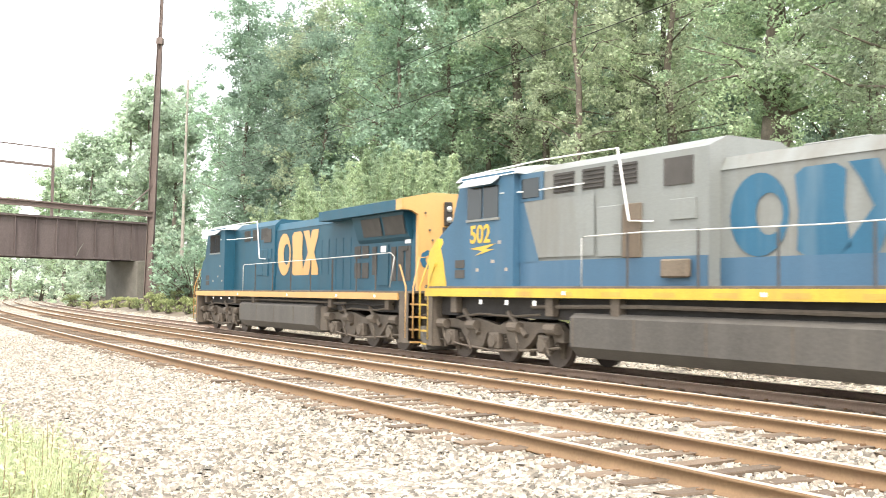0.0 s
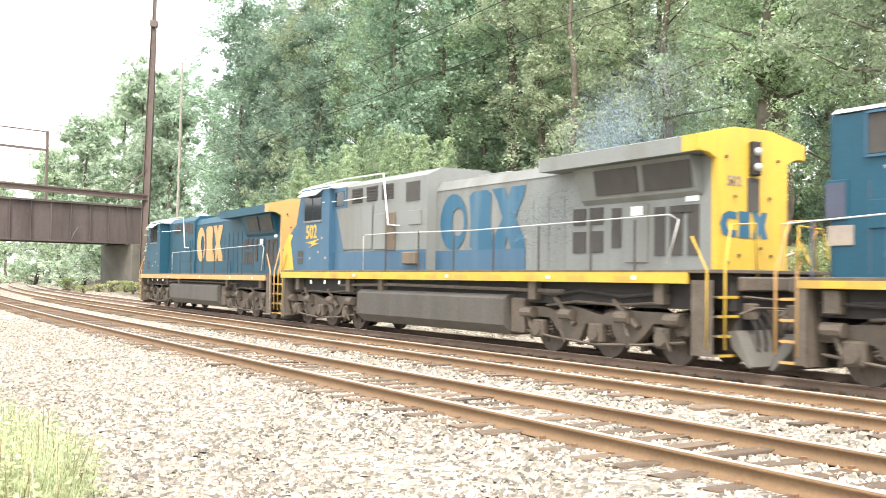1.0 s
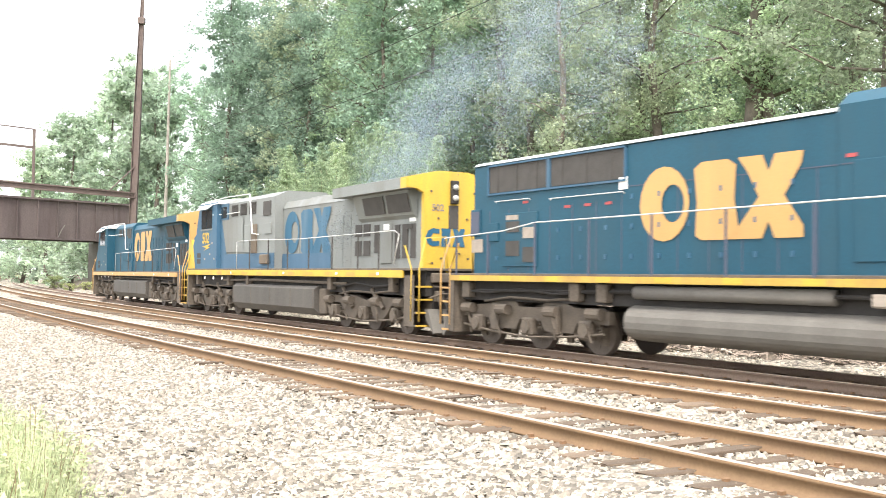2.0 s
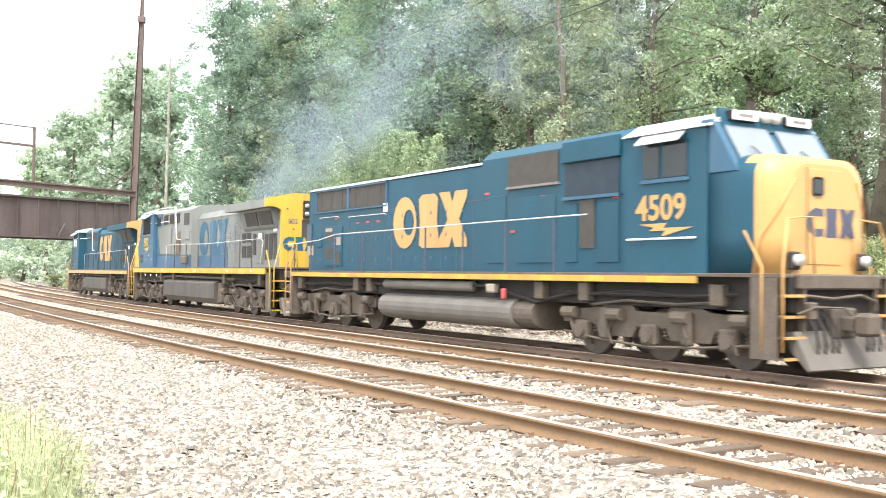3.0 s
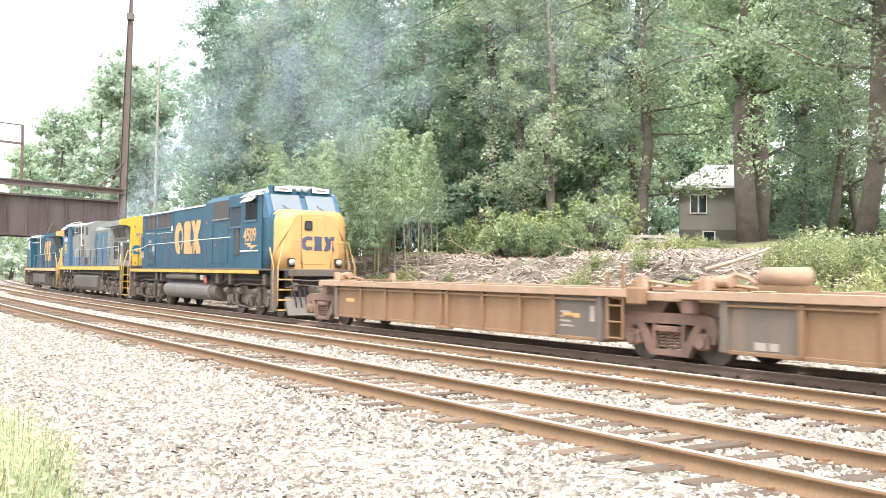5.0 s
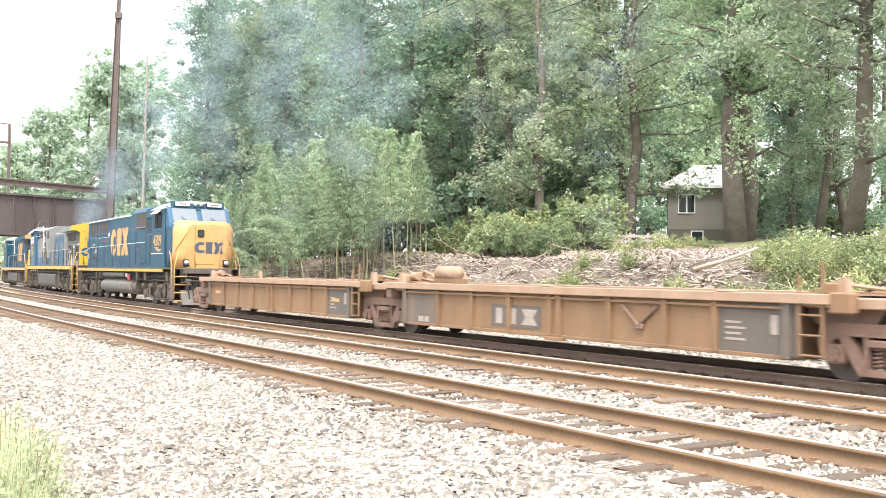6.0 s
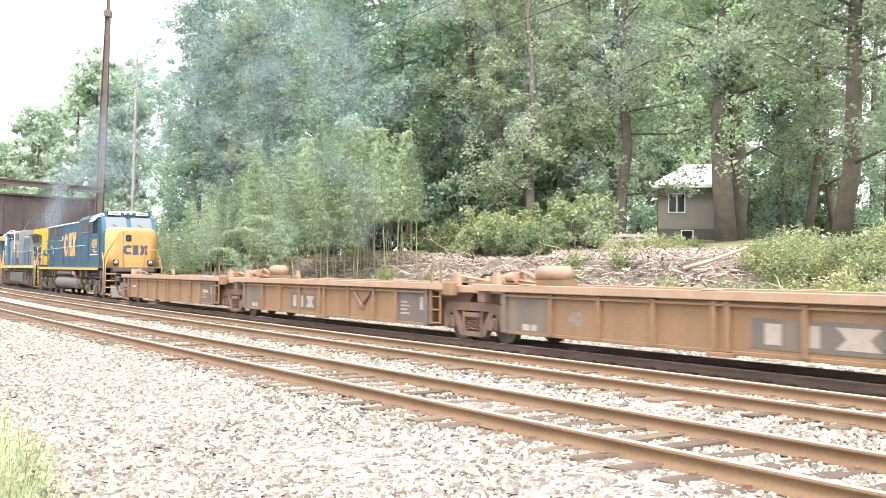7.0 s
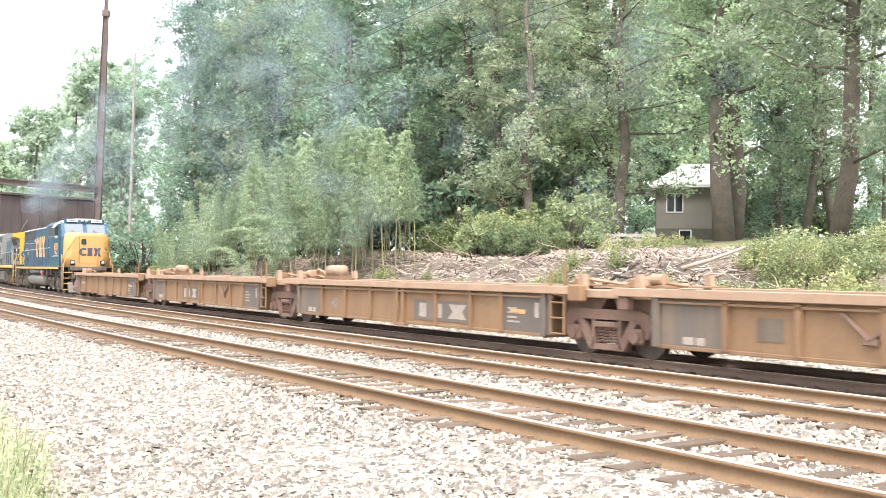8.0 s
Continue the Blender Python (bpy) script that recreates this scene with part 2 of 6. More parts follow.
M_CHIP = mat("wood_chips", (0.30, 0.245, 0.20), 0.95, vary=0.5, scale=1.5, fine=20, bump=0.3)
M_CULM = mat("bamboo_culm", (0.22, 0.20, 0.11), 0.6, vary=0.3, scale=3, fine=20, bump=0.05, obj_random=0.25)
M_LEAF = leaf_mat("broad_leaves", (0.318, 0.42, 0.265))
M_LEAF_OLIVE = leaf_mat("olive_leaves", (0.35, 0.41, 0.28))
M_LEAF_DARK = leaf_mat("dark_leaves", (0.30, 0.415, 0.305))
# distance haze is mixed into this leaf colour
M_LEAF_FAR = leaf_mat("hazed_far_leaves", (0.40, 0.49, 0.37))
M_LEAF_WEED = leaf_mat("weed_leaves", (0.30, 0.345, 0.165), vary=0.5, translucent=0.4)
M_LEAF_BAMBOO = leaf_mat("bamboo_leaves", (0.36, 0.45, 0.29), vary=0.25, translucent=0.5)
M_LEAF_SHRUB = leaf_mat("shrub_leaves", (0.25, 0.31, 0.165), translucent=0.4)
M_BLADE = leaf_mat("dry_grass_blades", (0.40, 0.45, 0.27), translucent=0.4)
M_STALK = mat("dry_weed_stalk", (0.24, 0.19, 0.11), 0.85, vary=0.3, scale=6, fine=40, bump=0.05)
M_SIDING = mat("brown_siding", (0.27, 0.248, 0.226), 0.8, vary=0.12, scale=1, fine=20, bump=0.1)
M_ROOF = mat("pale_shingle_roof", (0.8, 0.79, 0.78), 0.6, vary=0.12, scale=1, fine=12, bump=0.2)
M_FENCE = mat("grey_fence_wood", (0.331, 0.304, 0.27), 0.9, vary=0.3, scale=2, fine=20, bump=0.2)
M_SMOKE = smoke_mat("diesel_smoke", (0.35, 0.43, 0.49), 0.40)


# ---------- mesh helpers ----------
def mesh_ob(name, bm, material, parent=None, label="", smooth=False):
    me = bpy.data.meshes.new(name)
    bmesh.ops.recalc_face_normals(bm, faces=bm.faces)
    bm.to_mesh(me)
    bm.free()
    for m in (material if isinstance(material, (list, tuple)) else [material]):
        me.materials.append(m)
    if smooth:
        me.polygons.foreach_set("use_smooth", [True] * len(me.polygons))
    ob = new(name, me)
    if parent is not None:
        ob.parent = parent
    if label:
        ob["label"] = label
    return ob


def part(name, bm, material, parent, label="", smooth=False):
    return mesh_ob(name, bm, material, parent, label, smooth)


def raw_ob(name, verts, faces, material, parent=None):
    """A mesh from numpy arrays of vertices and equal-sized faces."""
    me = bpy.data.meshes.new(name)
    verts, faces = np.asarray(verts, np.float32), np.asarray(faces, np.int32)
    nf, k = faces.shape
    me.vertices.add(len(verts))
    me.vertices.foreach_set("co", verts.ravel())
    me.loops.add(nf * k)
    me.loops.foreach_set("vertex_index", faces.ravel())
    me.polygons.add(nf)
    me.polygons.foreach_set("loop_start", np.arange(0, nf * k, k, dtype=np.int32))
    me.update(calc_edges=True)
    me.materials.append(material)
    ob = new(name, me)
    if parent is not None:
        ob.parent = parent
    return ob


def box(bm, x0, x1, y0, y1, z0, z1, bevel=0.0):
    vs = [bm.verts.new((x, y, z)) for x in (x0, x1) for y in (y0, y1) for z in (z0, z1)]
    fs = [bm.faces.new([vs[i] for i in q]) for q in ((0, 1, 3, 2), (4, 6, 7, 5), (0, 4, 5, 1), (2, 3, 7, 6), (0, 2, 6, 4), (1, 5, 7, 3))]
    if bevel:
        es = list({e for f in fs for e in f.edges})
        bmesh.ops.bevel(bm, geom=es, offset=bevel, segments=1, affect="EDGES")
    return bm


def prism(bm, pts, axis, a0, a1):
    """Extrudes a polygon: axis x takes (y, z) points, axis y takes (x, z), axis z takes (x, y)."""
    def put(p, a):
        return {"x": (a, p[0], p[1]), "y": (p[0], a, p[1]), "z": (p[0], p[1], a)}[axis]
    lo = [bm.verts.new(put(p, a0)) for p in pts]
    hi = [bm.verts.new(put(p, a1)) for p in pts]
    bm.faces.new(lo[::-1])
    bm.faces.new(hi)
    for i in range(len(pts)):
        j = (i + 1) % len(pts)
        bm.faces.new((lo[i], lo[j], hi[j], hi[i]))
    return bm


def tube(bm, pts, r, n=6, r1=None):
    """A round bar through the points, tapering from r to r1."""
    pts = [Vector(p) for p in pts]
    rings = []
    for i, p in enumerate(pts):
        d = (pts[min(i + 1, len(pts) - 1)] - pts[max(i - 1, 0)]).normalized()
        u = d.orthogonal().normalized() if abs(d.z) > 0.9 else d.cross(Vector((0, 0, 1))).normalized()
        w = d.cross(u)
        rr = r if r1 is None else r + (r1 - r) * i / (len(pts) - 1)
        rings.append([bm.verts.new(p + (u * math.cos(2 * math.pi * k / n) + w * math.sin(2 * math.pi * k / n)) * rr) for k in range(n)])
    for a, b in zip(rings, rings[1:]):
        for k in range(n):
            bm.faces.new((a[k], a[(k + 1) % n], b[(k + 1) % n], b[k]))
    bm.faces.new(rings[0][::-1])
    bm.faces.new(rings[-1])
    return bm


def cyl(bm, c, axis, length, r, n=16, r1=None):
    d = Vector({"x": (1, 0, 0), "y": (0, 1, 0), "z": (0, 0, 1)}[axis]) * (length / 2)
    return tube(bm, [Vector(c) - d, Vector(c) + d], r, n, r1)


def empty(name, m, label, category, group="", kind=""):
    ob = new(name)
    ob.matrix_basis = m
    return tagged(ob, label, category, group, kind)


B = bmesh.new

# ---------- ground: one sheet to the horizon ----------
def build_ground():
    ss = np.unique(np.concatenate([np.linspace(-1500, -340, 30), np.linspace(-340, -60, 100), np.linspace(-60, 14, 186), np.linspace(14, 700, 24)]))
    dd = np.unique(np.concatenate([np.linspace(-900, -10, 16), np.linspace(-10, 4, 22), np.linspace(4, 24, 81), np.linspace(24, 80, 46), np.linspace(80, 520, 22)]))
    S, D = np.meshgrid(ss, dd, indexing="ij")
    X, Y = along_np(S, D)
    Z = ground_z(S, D)
    rough = np.where(D > 18.5, 0.22, 0.035) * np.clip((D + 900) / 10, 0, 1)
    for i in range(Z.shape[0]):
        for j in range(Z.shape[1]):
            if -120 < ss[i] < 20 and -10 < dd[j] < 80:
                Z[i, j] += rough[i, j] * (noise.noise((X[i, j] * 0.7, Y[i, j] * 0.7, 0)) + 0.5 * noise.noise((X[i, j] * 2.1, Y[i, j] * 2.1, 3)))
    n, m = Z.shape
    idx = np.arange(n * m).reshape(n, m)
    faces = np.stack([idx[:-1, :-1], idx[1:, :-1], idx[1:, 1:], idx[:-1, 1:]], -1).reshape(-1, 4)
    ob = raw_ob("ground", np.stack([X, Y, Z], -1).reshape(-1, 3), faces, M_BALLAST)
    ob.data.materials.append(M_DIRT)
    ob.data.materials.append(M_GRASSY)
    dm = 0.5 * (dd[:-1] + dd[1:])
    row = np.where(dm < 0.2, 2, np.where(dm < 19.7, 0, np.where(dm < 29, 1, 2)))
    ob.data.polygons.foreach_set("material_index", np.tile(row, n - 1).astype(np.int32))
    ob.data.polygons.foreach_set("use_smooth", [True] * len(ob.data.polygons))
    tagged(ob, "pale crushed-stone trackbed running into a dirt bank", "ground", kind="structure")


build_ground()


# ---------- the three tracks ----------
RAIL_SIDE = [(-0.075, -0.185), (0.075, -0.185), (0.075, -0.165), (0.018, -0.145), (0.012, -0.055), (0.036, -0.042), (0.036, -0.010), (-0.036, -0.010), (-0.036, -0.042), (-0.012, -0.055), (-0.018, -0.145), (-0.075, -0.165)]
RAIL_HEAD = [(-0.034, -0.010), (0.034, -0.010), (0.028, 0.0), (-0.028, 0.0)]
STATIONS = np.unique(np.concatenate([np.linspace(-420, -80, 60), np.linspace(-80, 14, 70)]))


def sweep(name, profile, d, z, material, parent):
    k = len(profile)
    prof = np.array(profile)
    V = []
    for s in STATIONS:
        x, y = along_np(s, d + prof[:, 0])
        V.append(np.stack([x, y, z + prof[:, 1]], -1))
    V = np.concatenate(V)
    i = np.arange(len(STATIONS) - 1)[:, None] * k
    j = np.arange(k)[None, :]
    F = np.stack([i + j, i + (j + 1) % k, i + k + (j + 1) % k, i + k + j], -1).reshape(-1, 4)
    return raw_ob(name, V, F, material, parent)


def build_track(name, d, z, label, side, tie_from, seed):
    rnd = random.Random(seed)
    track = tagged(new(name), label, "railway track", kind="structure")
    for e in (-GAUGE / 2, GAUGE / 2):
        rail = sweep("rail", RAIL_SIDE, d + e, z, side, track)
        sweep("rail_head", RAIL_HEAD, d + e, z, M_RAILHEAD, rail)
    # ties: eight shapes shared by all, ends just clear of the stone
    shapes = []
    for k in range(6):
        bm = B()
        box(bm, -0.115, 0.115, -1.31, 1.31, -0.17, 0.0, 0.012)
        for v in bm.verts:
            v.co += Vector((rnd.uniform(-1, 1), rnd.uniform(-2.5, 2.5), rnd.uniform(-0.6, 0.6))) * 0.012
        me = bpy.data.meshes.new("tie")
        bm.to_mesh(me)
        bm.free()
        me.materials.append(M_TIE)
        shapes.append(me)
    s = 12.0
    plates = B()
    while s > tie_from:
        tie = new("tie", rnd.choice(shapes))
        tie.parent = track
        p = along(s, d, z - 0.155 + rnd.uniform(-0.012, 0.012))
        tie.matrix_basis = pose(*p, rnd.uniform(-0.6, 0.6), 0, math.degrees(s * K) + rnd.uniform(-1.5, 1.5))
        if s > -45:
            for e in (-GAUGE / 2, GAUGE / 2):
                for off in (-0.13, 0.13):
                    q = along(s + rnd.uniform(-0.03, 0.03), d + e + off, z - 0.178)
                    box(plates, q.x - 0.085, q.x + 0.085, q.y - 0.05, q.y + 0.05, q.z - 0.015, q.z + 0.012)
                    box(plates, q.x - 0.022, q.x + 0.022, q.y - 0.03, q.y + 0.03, q.z, q.z + 0.045)
        s -= 0.56
    part("tie_plates", plates, M_SPIKE, track)["kind"] = "stuff"


build_track("track_1", D1, Z1, "rusty-sided steel rails on half-buried wooden ties", M_RAILSIDE, -75, 1)
build_track("track_2", D2, Z2, "brown steel rails on ties sunk in pale ballast", M_RAILSIDE, -75, 2)
build_track("track_3", D3, Z3, "dark steel rails under the passing train", M_RAILDARK, -60, 3)


# ---------- loose ballast stones ----------
def stone_field(name, count, near_s, far_s, d0, d1, size, seed, label, lift=0.0, power=1.6):
    rs = np.random.RandomState(seed)
    ico = np.array([(1, 0.75, -0.7), (-0.9, 0.8, -0.7), (-1, -0.75, -0.7), (0.9, -0.8, -0.7), (0.5, 0.1, 0.95), (-0.5, -0.05, 0.9)], float)
    tri = np.array([(0, 1, 5), (0, 5, 4), (2, 3, 4), (2, 4, 5), (3, 0, 4), (1, 2, 5)])
    u = rs.rand(count)
    s = near_s + (far_s - near_s) * u ** power
    d = d0 + (d1 - d0) * rs.rand(count)
    # clear of the rails themselves
    keep = np.ones(count, bool)
    for c in (D1, D2, D3):
        for e in (-GAUGE / 2, GAUGE / 2):
            keep &= abs(d - c - e) > 0.12
    phase = np.abs((12.0 - s + 0.28) % 0.56 - 0.28)
    for c in (D1, D2, D3):
        keep &= ~((phase < 0.125) & (abs(d - c) < 1.34) & (rs.rand(count) < 0.58))
    s, d = s[keep], d[keep]
    n = len(s)
    x, y = along_np(s, d)
    z = ground_z(s, d) + lift
    sc = size * (0.55 + 0.75 * rs.rand(n))[:, None, None] * (0.7 + 0.6 * rs.rand(n, 6, 1))
    v = ico[None] * sc * (0.75 + 0.5 * rs.rand(n, 1, 3))
    a, b = rs.rand(n) * 6.28, (rs.rand(n) - 0.5) * 1.8
    ca, sa, cb, sb = np.cos(a), np.sin(a), np.cos(b), np.sin(b)
    vx, vy, vz = v[..., 0], v[..., 1], v[..., 2] * 0.75
    vy, vz = vy * cb[:, None] - vz * sb[:, None], vy * sb[:, None] + vz * cb[:, None]
    vx, vy = vx * ca[:, None] - vy * sa[:, None], vx * sa[:, None] + vy * ca[:, None]
    V = np.stack([vx + x[:, None], vy + y[:, None], vz + z[:, None]], -1).reshape(-1, 3)
    F = (tri[None] + 6 * np.arange(n)[:, None, None]).reshape(-1, 3)
    tagged(raw_ob(name, V, F, M_STONE), label, "gravel", kind="stuff")


# stone colour differs from stone to stone
def island_vary(m, lo, hi):
    n, l = m.node_tree.nodes, m.node_tree.links
    b = n["Principled BSDF"]
    old = b.inputs["Base Color"].links[0].from_socket
    geo, mr, sc = n.new("ShaderNodeNewGeometry"), n.new("ShaderNodeMapRange"), n.new("ShaderNodeVectorMath")
    sc.operation = "SCALE"
    mr.inputs["To Min"].default_value, mr.inputs["To Max"].default_value = lo, hi
    l.new(geo.outputs["Random Per Island"], mr.inputs["Value"])
    l.new(old, sc.inputs[0])
    l.new(mr.outputs[0], sc.inputs["Scale"])
    l.new(sc.outputs[0], b.inputs["Base Color"])


# low end darkens some stones to stand in for shadowed gaps
island_vary(M_STONE, 0.32, 1.42)
island_vary(M_CHIP, 0.25, 1.7)
stone_field("ballast_stones", 66000, -0.6, -42, 0.6, 6.1, 0.034, 5, "pale grey crushed stones on the shoulder", 0.006, 1.9)
stone_field("ballast_stones", 30000, -2.6, -34, 6.0, 9.6, 0.034, 6, "pale grey crushed stones between rusty rails", 0.012)
stone_field("ballast_stones", 27000, -4.0, -36, 9.4, 13.8, 0.036, 7, "pale grey crushed stones between two tracks", 0.01)
stone_field("ballast_stones", 12000, -6.0, -50, 13.6, 19.6, 0.042, 8, "grey crushed stones under the train")


# ---------- trees ----------
def leaves(name, centres, radii, per, size, material, parent, seed, slim=0.55, droop=0.0):
    """Many small three-cornered leaves scattered in clumps."""
    rs = np.random.RandomState(seed)
    c = np.repeat(np.asarray(centres, float), per, 0)
    r = np.repeat(np.asarray(radii, float), per)
    n = len(c)
    dirs = rs.randn(n, 3)
    dirs /= np.linalg.norm(dirs, axis=1)[:, None]
    p = c + dirs * (r * rs.rand(n) ** 0.45)[:, None] * np.array([1, 1, 0.75])
    u = rs.randn(n, 3)
    u[:, 2] = u[:, 2] * 0.5 - droop
    u /= np.linalg.norm(u, axis=1)[:, None]
    w = np.cross(u, rs.randn(n, 3))
    w /= np.linalg.norm(w, axis=1)[:, None]
    k = (size * (0.6 + 0.8 * rs.rand(n)))[:, None]
    V = np.stack([p - u * k * 0.8 - w * k * slim, p + u * k, p - u * k * 0.3 + w * k * slim * 1.2], 1).reshape(-1, 3)
    return raw_ob(name, V, np.arange(3 * n).reshape(n, 3), material, parent)


def build_tree(h, crown_base, crown_r, trunk_r, leaf_m, seed, clumps=150, per=58, leaf=0.22, label="", lean=0.0, gaps=1.0, inner=0.42):
    rnd = random.Random(seed)
    tree = tagged(new("tree"), label, "tree")
    bm = B()
    top = []
    x = y = 0.0
    for i in range(9):
        f = i / 8
        top.append(Vector((x + lean * f * h, y, f * h * 0.93)))
        x += rnd.uniform(-1, 1) * 0.02 * h
        y += rnd.uniform(-1, 1) * 0.02 * h
    flare = [top[0] + Vector((0, 0, -0.5)), top[0] + Vector((0, 0, 0.15))]
    tube(bm, flare, trunk_r * 1.45, 10, trunk_r * 1.1)
    tube(bm, top, trunk_r, 10, trunk_r * 0.12)
    centres, radii = [], []
    limbs = max(10, clumps // 10)
    for i in range(limbs):
        f = crown_base + (0.97 - crown_base) * (i + rnd.random()) / limbs
        k = min(7, int(f / 0.93 * 8)) if f < 0.93 else 7
        base = top[k].lerp(top[min(8, k + 1)], rnd.random())
        g = (base.z / h - crown_base) / (1 - crown_base)
        reach = crown_r * (1.0 - 0.55 * max(0, g) ** 2.0) * rnd.uniform(0.55, 1.1)
        a = rnd.uniform(0, 2 * math.pi)
        end = base + Vector((math.cos(a) * reach, math.sin(a) * reach, reach * rnd.uniform(0.05, 0.55)))
        mid = base.lerp(end, 0.5) + Vector((0, 0, rnd.uniform(-0.1, 0.25) * reach))
        tube(bm, [base, mid, end], trunk_r * 0.22 * (1 - 0.6 * max(g, 0)), 5, 0.015)
        for j in range(10):
            q = base.lerp(mid, rnd.random()) if rnd.random() < inner else mid.lerp(end, rnd.uniform(0.0, 1.12))
            q = q + Vector((rnd.gauss(0, 1), rnd.gauss(0, 1), rnd.gauss(0, 1.0))) * 0.19 * crown_r
            centres.append(q)
            radii.append(rnd.uniform(0.35, 1.1) * gaps * crown_r * 0.21)
    part("trunk", bm, M_BARK, tree, smooth=True)
    leaves("crown", centres, radii, per, leaf, leaf_m, tree, seed)
    return tree


def stand(ob, s, d, spin, sink=0.0):
    """Stands a thing on the ground at its place along and across the tracks."""
    ob.matrix_basis = pose(*along(s, d, float(ground_z(s, d)) - sink), 0, 0, spin)
    return ob


def at_xy(x, y):
    """Along and across for a place of the plan."""
    cy = DREF + 1 / K
    return math.atan2(x, cy - y) / K, DREF + 1 / K - math.hypot(x, cy - y)


FOREST = "woodland trees behind the tracks"
L_MIX = "tall leafy green broadleaf tree in the woodland"
big_a = build_tree(27, 0.10, 5.6, 0.31, M_LEAF, 11, 290, 68, 0.145, L_MIX)
big_b = build_tree(30, 0.14, 5.2, 0.29, M_LEAF_DARK, 12, 290, 68, 0.145, "tall dark green broadleaf tree in the woodland")
big_c = build_tree(25, 0.12, 5.0, 0.30, M_LEAF_OLIVE, 13, 280, 68, 0.145, "olive-green oak with browning leaves in the woodland")
big_d = build_tree(23, 0.06, 5.4, 0.26, M_LEAF_DARK, 14, 300, 68, 0.145, "dense dark green tree leafy to the ground", inner=0.62)
far_a = build_tree(25, 0.03, 6.0, 0.38, M_LEAF_FAR, 15, 190, 56, 0.29, "distant green tree beyond the bridge, haze in its leaf colour")
far_b = build_tree(21, 0.03, 5.6, 0.34, M_LEAF_FAR, 16, 190, 56, 0.29, "distant green tree beside the line, haze in its leaf colour")
USED = set()


def plant(ob, x, y, spin, tall=1.0):
    s, d = at_xy(x, y)
    m = pose(x, y, float(ground_z(s, d)) - 0.1, 0, 0, spin)
    if ob not in USED:
        USED.add(ob)
        ob.matrix_basis = m
        t = ob
    else:
        t = copy_thing(ob, m)
    t.scale = (tall, tall, tall)
    t["group"] = FOREST
    return t


def polar(px_angle, dist):
    """A place by its bearing, degrees to the left of straight across the tracks, and its distance."""
    return -math.sin(radians(px_angle)) * dist, math.cos(radians(px_angle)) * dist


wood = random.Random(77)
# the wall of the woodland, three ragged ranks deep
for rank, (d0, step) in enumerate(((62, 4.6), (74, 4.4), (92, 4.2))):
    a = 33.0
    while a < (68.2, 69.2, 69.4)[rank]:
        dist = d0 + wood.uniform(-5, 5)
        if a > 60:
            dist += (a - 60) * 1.6
        kind = wood.choice([big_a, big_b, big_c, big_d, big_b, big_d, big_a]) if rank else wood.choice([big_d] if a > 60 else [big_a, big_d, big_d] if a > 54 else [big_a, big_d, big_b, big_a, big_d])
        if 38.0 < a < 46.5 and rank < 2:
            a += step
            continue
        if a < 37.6 and rank:
            a += step
            continue
        if a < 45:
            if rank == 0:
                kind = wood.choice([big_a, big_b, big_b])
            if rank == 2 and not 37 < a < 47.5 and wood.random() < 0.5:
                a += step
                continue
        x, y = polar(a + wood.uniform(-1, 1), dist)
        plant(kind, x, y, wood.uniform(0, 360), wood.uniform(0.85, 1.08) if a < 66 else wood.uniform(0.88, 1.0))
        a += step * 62 / d0
for a, dist, kind in ((56.5, 80, big_d), (59.5, 84, big_d), (63.0, 88, big_d), (66.5, 92, big_d), (69.0, 98, big_d), (70.6, 108, big_d), (44.8, 86, big_d), (42.2, 90, big_d), (50.0, 80, big_d)):
    plant(kind, *polar(a, dist), wood.uniform(0, 360), wood.uniform(0.8, 0.95))
for a, dist, kind in ((53.0, 70, big_c), (48.0, 76, big_c), (55.5, 72, big_b), (37.5, 84, big_a), (67.2, 86, big_d), (68.3, 92, big_d), (65.6, 80, big_d)):
    plant(kind, *polar(a, dist), wood.uniform(0, 360), wood.uniform(0.85, 1.0))
# the trees beyond the bridge, paled by haze in their leaf colour, falling away to the left
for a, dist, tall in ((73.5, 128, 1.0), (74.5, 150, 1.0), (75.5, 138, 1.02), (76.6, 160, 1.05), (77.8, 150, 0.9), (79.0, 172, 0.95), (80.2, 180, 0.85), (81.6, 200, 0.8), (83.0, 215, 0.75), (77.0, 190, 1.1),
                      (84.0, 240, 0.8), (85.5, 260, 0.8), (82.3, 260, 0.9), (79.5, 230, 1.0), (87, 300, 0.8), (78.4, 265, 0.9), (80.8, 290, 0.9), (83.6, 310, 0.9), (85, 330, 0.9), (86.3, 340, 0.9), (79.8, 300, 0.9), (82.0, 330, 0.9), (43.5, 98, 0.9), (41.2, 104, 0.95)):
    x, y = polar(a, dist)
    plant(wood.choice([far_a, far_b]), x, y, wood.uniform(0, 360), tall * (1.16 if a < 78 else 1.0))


# ---------- understorey and conifers ----------
def build_shrub(h, r, leaf_m, seed, label, per=60, leaf=0.12, clumps=26, category="shrub"):
    rnd = random.Random(seed)
    sh = tagged(new("shrub"), label, category)
    bm = B()
    cs, rs_ = [], []
    for i in range(clumps):
        a, q = rnd.uniform(0, 6.28), rnd.random() ** 0.6
        top = Vector((math.cos(a) * r * q, math.sin(a) * r * q, h * (0.15 + 0.85 * rnd.random() * (1 - 0.35 * q * rnd.random()))))
        tube(bm, [(0.1 * math.cos(a), 0.1 * math.sin(a), -0.2), top * 0.55 + Vector((0, 0, 0.05 * h)), top], 0.03 * h ** 0.5, 4, 0.008)
        cs.append(top)
        rs_.append(rnd.uniform(0.08, 0.22) * (h + r) * 0.6)
    part("woody_base", bm, M_BARK, sh)
    leaves("foliage", cs, rs_, per, leaf, leaf_m, sh, seed, droop=0.1)
    return sh


